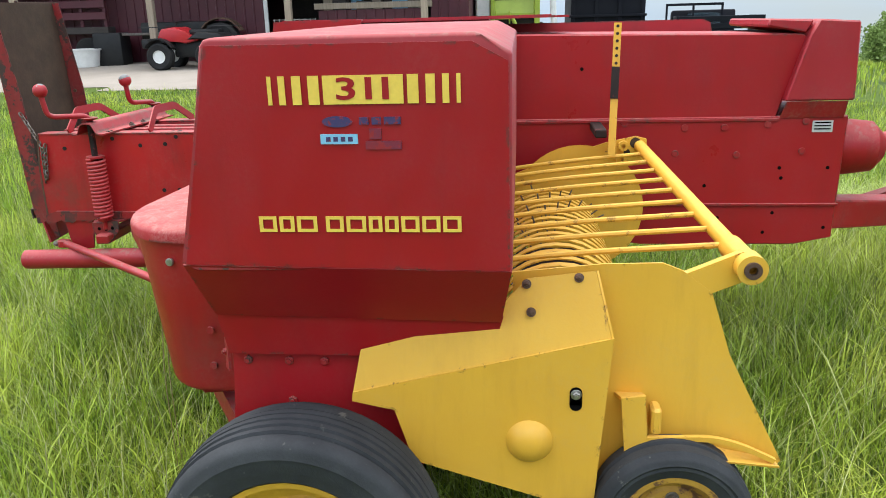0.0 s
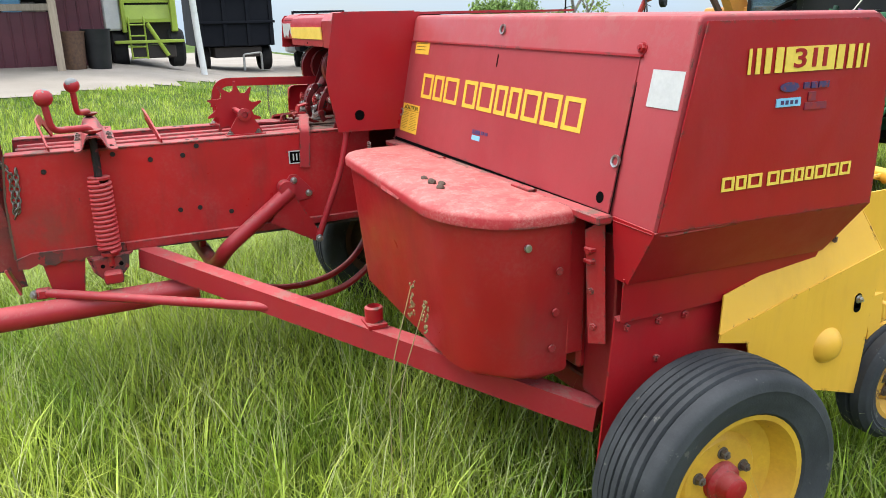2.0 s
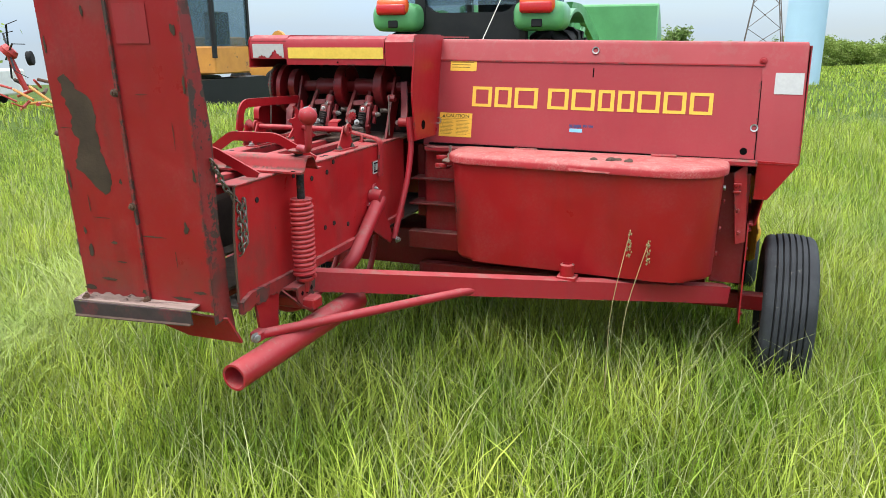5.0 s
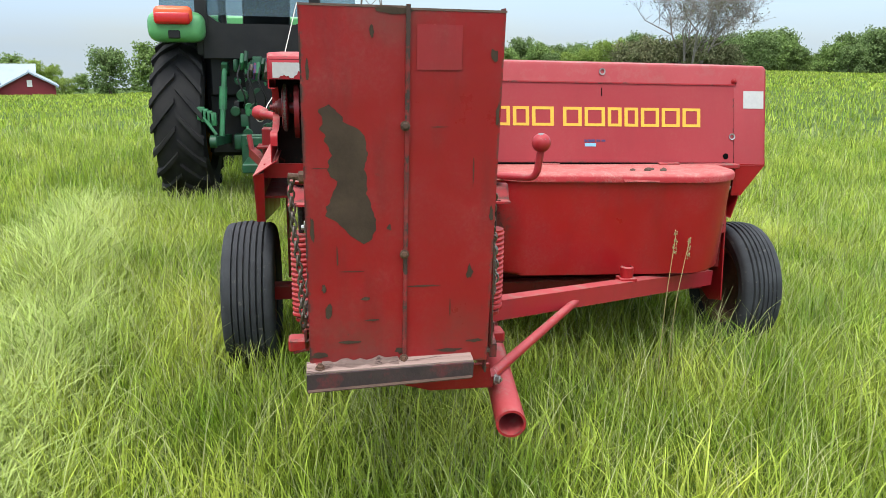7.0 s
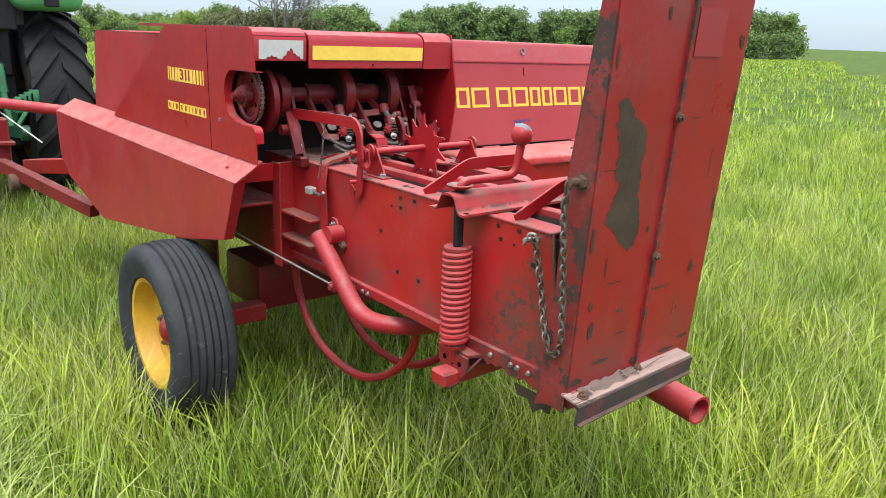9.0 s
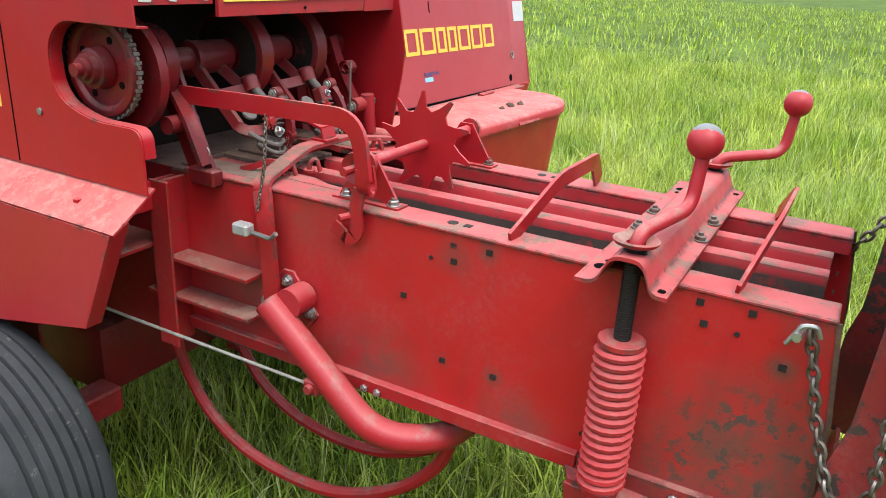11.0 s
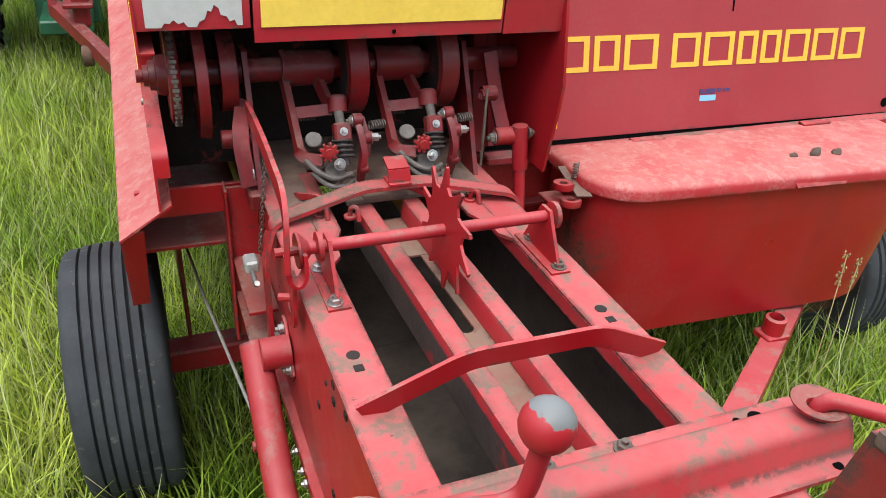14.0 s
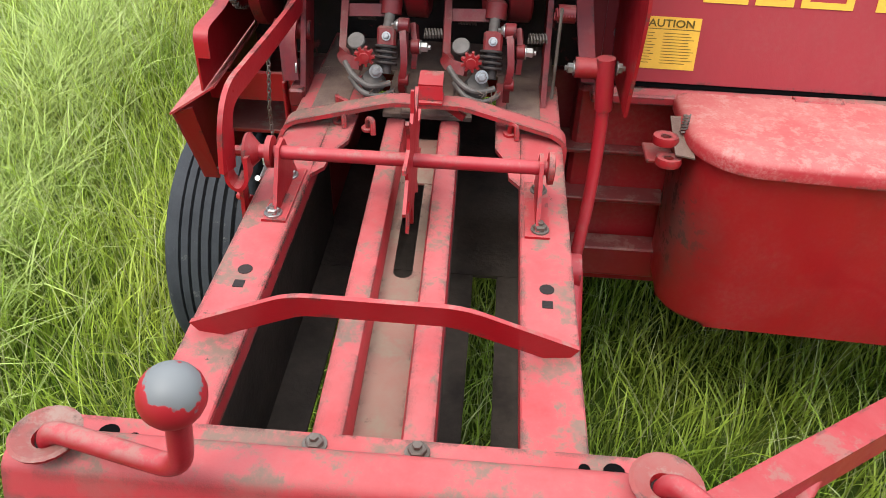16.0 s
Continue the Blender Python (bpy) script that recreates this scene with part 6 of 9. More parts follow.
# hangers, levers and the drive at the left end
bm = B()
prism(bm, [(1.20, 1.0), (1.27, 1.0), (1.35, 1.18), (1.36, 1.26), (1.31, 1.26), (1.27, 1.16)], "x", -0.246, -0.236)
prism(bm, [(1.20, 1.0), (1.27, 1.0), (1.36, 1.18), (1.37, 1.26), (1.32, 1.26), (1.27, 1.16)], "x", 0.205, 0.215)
part("knotter_hanger", bm, RED_GREASE_SHADE, knotters)
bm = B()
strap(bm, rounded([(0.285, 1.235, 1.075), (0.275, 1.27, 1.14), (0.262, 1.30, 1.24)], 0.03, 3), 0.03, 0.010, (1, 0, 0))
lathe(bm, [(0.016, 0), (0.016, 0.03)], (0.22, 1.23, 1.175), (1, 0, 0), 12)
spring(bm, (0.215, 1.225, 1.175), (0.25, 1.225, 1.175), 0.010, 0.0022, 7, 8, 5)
part("lever", bm, RED_GREASE_SHADE, knotters)
bm = B()
tube(bm, [(0.225, 1.215, 1.02), (0.225, 1.215, 1.19)], 0.003, 8)
part("rod", bm, STEEL, knotters)
bm = B()
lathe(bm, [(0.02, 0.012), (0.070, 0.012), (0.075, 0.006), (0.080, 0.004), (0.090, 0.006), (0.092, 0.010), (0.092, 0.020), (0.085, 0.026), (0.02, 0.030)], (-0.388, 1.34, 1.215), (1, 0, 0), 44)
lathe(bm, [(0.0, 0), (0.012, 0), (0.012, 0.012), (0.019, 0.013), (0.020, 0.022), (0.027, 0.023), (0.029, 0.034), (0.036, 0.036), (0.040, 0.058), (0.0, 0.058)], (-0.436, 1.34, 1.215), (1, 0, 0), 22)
drive = part("drive_sprocket", bm, RED_GREASE_SHADE, knotters, "red drive sprocket")
bm = B()
for i in range(4):
    a = 0.5 + i * math.pi / 2
    disc(bm, (-0.3772, 1.34 + 0.057 * math.cos(a), 1.215 + 0.057 * math.sin(a)), (1, 0, 0), 0.007, 0.0015, 12)
part("sprocket_holes", bm, DECAL_K, drive)
bm = B()
for i in range(72):
    a = 2 * math.pi * i / 72
    m = Matrix.Translation((-0.372, 1.34 + 0.094 * math.cos(a), 1.215 + 0.094 * math.sin(a))) @ Matrix.Rotation(a, 4, 'X')
    box(bm, -0.006 + (i % 2) * 0.003, 0.006 - (i % 2) * 0.003, -0.004, 0.003, -0.0032, 0.0032, 0, m)
part("drive_chain", bm, STEEL, drive, "oily roller chain")
bm = B()
lathe(bm, [(0.05, 0), (0.11, 0), (0.11, 0.02), (0.05, 0.02)], (-0.335, 1.345, 1.20), (1, 0, 0), 36, loop=True)
lathe(bm, [(0.03, 0), (0.075, 0), (0.075, 0.03), (0.03, 0.03)], (-0.29, 1.34, 1.215), (1, 0, 0), 28, loop=True)
part("clutch_disc", bm, RED_GREASE_SHADE, knotters, "red clutch disc")
bm = B()
bolt(bm, (-0.25, 1.225, 1.05), (-1, 0, 0), 0.012, 0.014)
part("bolts", bm, BRIGHT, knotters)
bm = B()
strap(bm, rounded([(-0.25, 1.30, 1.17), (-0.27, 1.24, 1.12), (-0.262, 1.21, 1.03)], 0.03, 3), 0.03, 0.010, (1, 0, 0))
tube(bm, [(-0.30, 1.27, 1.105), (-0.23, 1.27, 1.105)], 0.018, 14)
box(bm, -0.265, -0.235, 1.19, 1.26, 0.985, 1.02, 0.004)
part("trip_lever", bm, RED_GREASE_SHADE, knotters)
for x0, x1, y0, y1, z0, z1 in ((-0.235, -0.128, 1.13, 1.34, 0.990, 1.000), (-0.084, 0.080, 1.16, 1.34, 0.990, 1.000), (0.124, 0.235, 1.13, 1.34, 0.990, 1.000), (-0.235, 0.235, 1.341, 1.50, 0.990, 1.000),
                               (-0.215, -0.150, 1.10, 1.33, 1.001, 1.006), (-0.050, 0.042, 1.15, 1.33, 1.001, 1.007), (0.142, 0.205, 1.10, 1.33, 1.001, 1.006)):
    bm = B()
    box(bm, x0, x1, y0, y1, z0, z1, 0.0015)
    plain_part("table_plate", bm, DUST, knotters, "dusty plate under the knotters")

# ---- front body ----
front = at_empty("front_body", (0, 0, 0))
front.parent = baler
front.location = -baler.location
bm = B()
prism(bm, [(2.05, 0.60), (2.60, 0.53), (3.20, 0.53), (3.345, 0.56), (3.355, 1.04), (2.05, 1.04)], "x", -0.30, 0.255, 0.004)
part("lower_case", bm, RED, front, "red chamber case")
bm = B()
prism(bm, [(1.53, 1.03), (3.09, 1.03), (3.175, 1.33), (3.16, 1.345), (1.53, 1.375)], "x", -0.30, 0.25, 0.006)
part("upper_cover", bm, RED, front, "red top cover")
bm = B()
prism(bm, [(3.105, 1.10), (3.356, 1.10), (3.345, 1.385), (3.20, 1.395), (3.172, 1.34)], "x", -0.30, 0.290, 0.006)
prism(bm, [(3.025, 1.372), (3.165, 1.345), (3.19, 1.392), (3.03, 1.400)], "x", -0.30, 0.262, 0.006)
part("nose_cover", bm, RED_FADED, front, "faded red nose cover")
bm = B()
sheet(bm, [(0.280, 3.115, 1.098), (0.280, 3.335, 1.098), (0.258, 3.335, 1.036), (0.258, 3.10, 1.036)], 0.004)
box(bm, 0.246, 0.262, 2.0, 3.10, 1.022, 1.034, 0.002)
box(bm, 0.254, 0.266, 2.6, 3.352, 0.690, 0.700, 0.002)
part("case_flange", bm, RED_DULL, front)
bm = B()
for y, z in ((2.953, 0.893), (3.196, 0.906), (2.72, 0.90), (2.75, 1.0), (2.90, 1.0), (3.06, 1.01), (3.20, 1.02), (2.52, 1.02)):
    disc(bm, (0.254, y, z), (1, 0, 0), 0.013, 0.007, 14)
part("rivets", bm, RED_DULL, front)
bm = B()
for y, z in ((3.12, 0.84), (3.13, 0.80), (3.30, 0.84), (2.84, 0.77), (3.11, 0.66), (2.90, 0.64), (3.31, 0.60), (3.08, 0.58), (2.35, 1.23)):
    disc(bm, (0.2552, y, z), (1, 0, 0), 0.007, 0.001, 10)
part("holes", bm, DECAL_K, front)
DECF = plane_frame((0.2565, 0, 1.0), (0, 1, 0), (0, 0, 1))
plate = part("small_plate", slab(B(), DECF, 3.225, 3.300, -0.022, 0.022, 0.002), DECAL_W, front, "small white printed plate")
bm = B()
for i in range(3):
    slab(bm, DECF, 3.232, 3.292, 0.012 - i * 0.012, 0.017 - i * 0.012, 0.003)
part("prints", bm, DECAL_K, plate)
bm = B()
lathe(bm, [(0.0, 0), (0.10, 0), (0.115, 0.03), (0.10, 0.16), (0.06, 0.20), (0.0, 0.20)], (0.12, 3.34, 0.90), (0, 1, 0), 28)
gear = part("gearbox_guard", bm, RED_DULL, front, "round red gearbox guard")
bm = B()
tube(bm, [(0.05, 3.45, 0.88), (-0.72, 4.52, 0.94)], 0.034, 16)
lathe(bm, [(0.036, 0), (0.052, 0.02), (0.060, 0.13), (0.05, 0.14)], (-0.70, 4.50, 0.94), (-0.4, 0.9, 0.02), 20)
part("driveline_guard", bm, RED_FADED, front, "red driveline guard")
bm = B()
prism(bm, [(3.30, 0.58), (3.30, 0.70), (4.45, 0.56), (4.45, 0.47)], "x", -0.06, 0.06, 0.005)
for v in bm.verts:
    v.co.x += 0.16 - 0.62 * max((v.co.y - 3.3) / 1.15, 0)
part("tongue", bm, RED_DULL, front, "red drawbar tongue")
bm = B()
sweep(bm, [(-0.80, 4.42, 0.645), (-0.60, 3.95, 0.54), (-0.38, 3.36, 0.42)], [(-0.03, -0.035), (0.03, -0.035), (0.03, 0.035), (-0.03, 0.035)], (0, 0, 1))
box(bm, -0.70, -0.62, 4.16, 4.26, 0.60, 0.86, 0.01)
box(bm, -0.74, -0.60, 4.12, 4.30, 0.70, 0.725, 0.006)
tube(bm, [(-0.80, 4.38, 0.66), (-0.82, 4.42, 0.78)], 0.022, 10)
part("hitch_post", bm, RED_DIM, front, "red hitch frame and post")
bm = B()
disc(bm, (-0.68, 4.0, 0.50), (1, 0, 0), 0.052, 0.05, 18)
part("jack_foot", bm, RUST, front)

# ---- pickup ----
pickup = at_empty("pickup", (0, 0, 0))
pickup.parent = baler
pickup.location = -baler.location
bm = B()
# folded shield: sloped upper face and upright lower face
sheet(bm, [(1.748, 1.735, 0.612), (1.752, 2.318, 0.757), (1.680, 2.288, 0.886), (1.690, 2.13, 0.870), (1.728, 2.05, 0.79), (1.732, 1.755, 0.71)], 0.005)
sheet(bm, [(1.748, 1.735, 0.612), (1.748, 1.732, 0.590), (1.748, 1.83, 0.570), (1.748, 1.87, 0.44), (1.748, 2.285, 0.315), (1.752, 2.318, 0.757)], -0.005)
sheet(bm, [(1.748, 2.285, 0.315), (1.752, 2.318, 0.757), (1.680, 2.288, 0.886), (1.660, 2.26, 0.35)], -0.005)
shield = part("end_shield", bm, YELLOW, pickup, "folded yellow end shield with a round dimple")
bm = B()
lathe(bm, [(0.0, 0.034), (0.02, 0.032), (0.038, 0.024), (0.05, 0.010), (0.056, 0.0)], (1.750, 2.138, 0.50), (1, 0, 0), 28)
part("dimple", bm, YELLOW, shield)
bm = B()
for z in (0.595, 0.625):
    lathe(bm, [(0, 0), (0.014, 0), (0.014, 0.0015), (0, 0.0015)], (1.7555, 2.240, z), (1, 0, 0), 16)
box(bm, 1.7555, 1.757, 2.226, 2.254, 0.595, 0.625)
slot = part("slot", bm, DECAL_K, shield)
bm = B()
bolt(bm, (1.757, 2.240, 0.622), (1, 0, 0), 0.009)
part("bolts", bm, BRIGHT, slot)
bm = B()
for p in ((1.69, 2.245, 0.872), (1.70, 2.13, 0.86), (1.73, 2.14, 0.805)):
    bolt(bm, p, (0.8, 0, 0.55), 0.008, 0.006)
part("bolts", bm, RUST, pickup)
# inner side plate with the flared rear
bm = B()
sheet(bm, [(1.655, 2.10, 0.36), (1.655, 2.10, 0.875), (1.655, 2.30, 0.895), (1.655, 2.43, 0.898), (1.655, 2.475, 0.88), (1.655, 2.54, 0.83), (1.655, 2.59, 0.68), (1.70, 2.71, 0.44), (1.70, 2.69, 0.42), (1.655, 2.45, 0.44), (1.655, 2.40, 0.36)], 0.006)
sheet(bm, [(1.655, 2.42, 0.47), (1.655, 2.68, 0.445), (1.73, 2.70, 0.435), (1.73, 2.42, 0.455)], 0.005)
part("side_plate", bm, YELLOW, pickup, "yellow pickup side plate")
bm = B()
strap(bm, rounded([(1.712, 2.40, 0.490), (1.712, 2.555, 0.496), (1.715, 2.62, 0.480), (1.72, 2.69, 0.448)], 0.05, 4), 0.012, 0.012)
part("folded_lip", bm, YELLOW, pickup, "rust-edged folded lip")
bm = B()
sheet(bm, [(1.66, 2.45, 0.86), (1.66, 2.60, 0.925), (1.66, 2.65, 0.90), (1.66, 2.64, 0.87), (1.66, 2.52, 0.82)], -0.02)
lathe(bm, [(0.018, 0), (0.033, 0), (0.033, 0.05), (0.018, 0.05)], (1.645, 2.612, 0.893), (1, 0, 0), 22, loop=True)
part("guard_arm", bm, YELLOW, pickup)
bm = B()
lathe(bm, [(0.010, 0), (0.019, 0), (0.019, 0.012), (0.010, 0.012)], (1.690, 2.612, 0.893), (1, 0, 0), 18, loop=True)
part("arm_bush", bm, RUST, pickup)
# wind guard: tube with curved tines
guard = at_empty("wind_guard", (0, 0, 0))
guard.parent = pickup
guard.location = (0, 0, 0)
bm = B()
tube(bm, [(0.36, 2.56, 0.955), (1.66, 2.612, 0.893)], 0.021, 16)
tube(bm, [(1.53, 2.606, 0.899), (1.66, 2.612, 0.893)], 0.028, 16)
part("guard_tube", bm, YELLOW, guard, "yellow guard tube")
for i in range(9):
    x = 0.50 + i * 0.128
    bm = B()
    tube(bm, rounded([(x, 2.565 + (x - 0.36) * 0.04, 0.948 - (x - 0.36) * 0.040), (x - 0.02, 2.26, 0.916 - (x - 0.36) * 0.036), (x - 0.03, 2.02, 0.880 - (x - 0.36) * 0.03)], 0.18, 5), 0.0078, 8)
    part("tine", bm, YELLOW, guard, "worn yellow guard rod")
# windrow end disc and the banded pickup drum
bm = B()
lathe(bm, [(0.0, 0), (0.24, 0), (0.25, 0.006), (0.0, 0.012)], (0.36, 2.34, 0.705), (1, 0, 0), 40)
prism(bm, [(2.06, 0.70), (2.06, 0.83), (2.201, 0.884), (2.446, 0.964), (2.50, 0.93), (2.54, 0.84), (2.30, 0.60)], "x", 0.350, 0.359, 0.001)
part("inner_shield", bm, YELLOW, pickup, "round yellow inner shield")
bm = B()
prism(bm, [(2.472, 0.975), (2.545, 0.990), (2.586, 0.980), (2.590, 0.900), (2.48, 0.888)], "x", 0.385, 0.392, 0.001)
for y, z in ((2.50, 0.955), (2.495, 0.905)):
    lathe(bm, [(0.008, 0), (0.019, 0), (0.019, 0.018), (0.008, 0.018)], (0.39, y, z), (1, 0, 0), 16, loop=True)
part("guard_bracket", bm, YELLOW, pickup, "drilled yellow guard bracket")
bm = B()
disc(bm, (0.3925, 2.545, 0.965), (1, 0, 0), 0.020, 0.0015, 14)
disc(bm, (0.3925, 2.515, 0.93), (1, 0, 0), 0.012, 0.0015, 12)
part("rust_spot", bm, RUST_PATCH, pickup)
for i in range(20):
    x = 0.44 + i * 0.062
    bm = B()
    pts = [(x, 2.22 + 0.20 * math.cos(a), 0.60 + 0.20 * math.sin(a)) for a in [math.pi * (0.10 + 0.95 * j / 14) for j in range(15)]]
    strap(bm, pts, 0.030, 0.004, (1, 0, 0))
    part("drum_band", bm, YELLOW, pickup)
bm = B()
for i in range(20):
    x = 0.47 + i * 0.062
    for j in range(4):
        a = math.pi * (0.15 + 0.22 * j) + i * 0.2
        c = Vector((x, 2.22, 0.60))
        d = Vector((0, math.cos(a), math.sin(a)))
        tube(bm, [c + d * 0.12, c + d * 0.235], 0.003, 5)
part("pickup_teeth", bm, STEEL, pickup, "thin steel pickup teeth")
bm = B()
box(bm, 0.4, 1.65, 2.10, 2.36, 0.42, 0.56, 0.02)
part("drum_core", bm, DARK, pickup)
# height strap
bm = B()
strap(bm, [(0.52, 2.443, 0.94), (0.44, 2.458, 1.40)], 0.026, 0.006, (0, 1, 0))
part("lift_strap", bm, YELLOW, pickup, "yellow lift strap with holes")
bm = B()
for i in range(6):
    k = 0.70 + i * 0.055
    disc(bm, (0.522 - 0.08 * k, 2.443 + 0.015 * k, 0.94 + 0.46 * k), (1, 0, 0.17), 0.0055, 0.003, 10)
strap(bm, [(0.4895, 2.4485, 1.14), (0.4705, 2.4525, 1.25)], 0.0275, 0.0085, (0, 1, 0))
box(bm, 0.27, 0.50, 2.385, 2.428, 1.000, 1.030, 0.004)
part("strap_holes", bm, DARK, pickup)
# gauge wheel on its bracket
bm = B()
sheet(bm, [(1.712, 2.344, 0.595), (1.712, 2.398, 0.602), (1.712, 2.418, 0.36), (1.712, 2.365, 0.36)], 0.008)
sheet(bm, [(1.655, 2.335, 0.58), (1.712, 2.344, 0.595), (1.712, 2.398, 0.602), (1.655, 2.398, 0.58)], 0.008)
box(bm, 1.665, 1.715, 2.415, 2.438, 0.50, 0.565, 0.006)
part("wheel_bracket", bm, YELLOW, pickup, "drilled yellow wheel bracket")
bm = B()
for z in (0.56, 0.52, 0.48, 0.44):
    disc(bm, (1.7125, 2.372 + (0.60 - z) * 0.07, z), (1, 0, 0), 0.008, 0.0015, 10)
part("holes", bm, RUST, pickup)
wheel(pickup, "gauge_wheel", (1.735, 2.465, 0.315), 0.185, 0.055, 0.112, 1, ribs=2, hub_out=0.012, hub_mat=RUST_PATCH, rim_mat=RIM_RUST)

# chains and lock
def chain(name, pts, parent, link=0.026, wire=0.0032, material=CHAIN, label="hanging steel chain"):
    bm = B()
    pts = [Vector(p) for p in pts]
    path, acc = [], 0.0
    total = sum((b - a).length for a, b in zip(pts, pts[1:]))
    n = int(total / (link * 0.72))
    for i in range(n):
        d = total * (i + 0.5) / n
        for a, b in zip(pts, pts[1:]):
            L = (b - a).length
            if d <= L:
                p, t = a.lerp(b, d / L), (b - a).normalized()
                break
            d -= L
        side = t.cross(Vector((0.3, 1, 0.2))).normalized()
        if i % 2:
            side = t.cross(side).normalized()
        loop = []
        for j in range(11):
            a = 2 * math.pi * j / 10
            loop.append(p + t * (math.cos(a) * link * 0.5) + side * (math.sin(a) * link * 0.28))
        tube(bm, loop, wire, 5)
    return part(name, bm, material, parent, label)


chain("chute_chain", [(-0.266, 0.102, 0.995), (-0.262, 0.090, 0.95), (-0.262, 0.070, 0.866), (-0.275, 0.039, 0.779), (-0.277, 0.018, 0.738), (-0.280, -0.010, 0.746), (-0.282, -0.018, 0.793), (-0.284, -0.014, 0.89), (-0.295, -0.016, 1.00), (-0.300, -0.012, 1.087), (-0.298, -0.020, 1.145)], chute)
chain("chute_chain", [(0.245, 0.10, 0.96), (0.252, 0.09, 0.83), (0.24, 0.075, 0.80), (0.24, 0.08, 0.95), (0.225, 0.045, 1.0), (0.22, -0.005, 1.09)], chute)
bm = B()
tube(bm, [(-0.232, 0.112, 0.982), (-0.282, 0.116, 0.984)], 0.0065, 8)
tube(bm, rounded([(-0.272, 0.128, 0.968), (-0.272, 0.112, 1.000), (-0.270, 0.094, 1.002), (-0.266, 0.088, 0.985)], 0.006, 3), 0.0035, 8)
part("chain_hook", bm, BRIGHT, baler, "steel pin and hook holding the chain")
bm = B()
tube(bm, [on_chute(-0.255, 1.140, 0.030), on_chute(-0.306, 1.145, 0.030)], 0.008, 10)
bolt(bm, on_chute(-0.2645, 1.141, 0.030), (-1, 0, 0), 0.016, 0.014)
part("bolts", bm, RUST, chute)
chain("trip_chain", [(-0.252, 1.06, 1.150), (-0.262, 1.06, 1.05), (-0.268, 1.075, 0.965)], baler, 0.011, 0.0014)
bm = B()
box(bm, -0.296, -0.270, 1.080, 1.118, 0.915, 0.939, 0.004)
lock = part("padlock", bm, LOCK, baler, "small white-stickered lock box")
bm = B()
tube(bm, [(-0.285, 1.075, 0.925), (-0.285, 1.03, 0.922), (-0.285, 1.015, 0.935)], 0.005, 8)
part("lock_pin", bm, BRIGHT, lock)
DEC2 = plane_frame((0.2375, 0, 0.91), (0, 1, 0), (0, 0, 1))
plate = part("serial_plate", slab(B(), DEC2, 1.012, 1.072, -0.024, 0.026, 0.002), DECAL_K, baler, "small black plate with pale bars")
bm = B()
for u0, u1, v0, v1 in ((1.012, 1.072, 0.022, 0.026), (1.012, 1.072, -0.024, -0.020), (1.012, 1.016, -0.02, 0.022), (1.068, 1.072, -0.02, 0.022), (1.027, 1.032, -0.012, 0.014), (1.040, 1.045, -0.012, 0.014), (1.053, 1.058, -0.012, 0.014)):
    slab(bm, DEC2, u0, u1, v0, v1, 0.003)
part("prints", bm, DECAL_W, plate)

# clods left on the lid
for x, y, s in ((1.10, 1.20, 0.012), (1.165, 1.195, 0.015), (1.19, 1.215, 0.012), (1.235, 1.19, 0.014)):
    bm = B()
    bmesh.ops.create_icosphere(bm, subdivisions=2, radius=s)
    for v in bm.verts:
        v.co *= 0.8 + 0.35 * noise.noise(v.co * 90 + Vector((x * 9, 0, 0)))
        v.co.x *= 1.4
    bmesh.ops.translate(bm, verts=bm.verts, vec=(x, y, 0.960 - 0.008 * (x - 0.5) + s * 0.55))
    ob = part("dirt_clod", bm, CLOD, None)
    tagged(ob, "small dark clod of dirt on the box lid", "dirt clod", "clods on the lid")

# ---- grass ----
BLADE = mat("grass_blades", (0.155, 0.262, 0.018), (0.48, 0.535, 0.088), 1.6, low=0.36, high=0.72, rough=0.45, bump=0.0, spec=0.4, vary=0.55, translucent=0.36, grain=3.0)


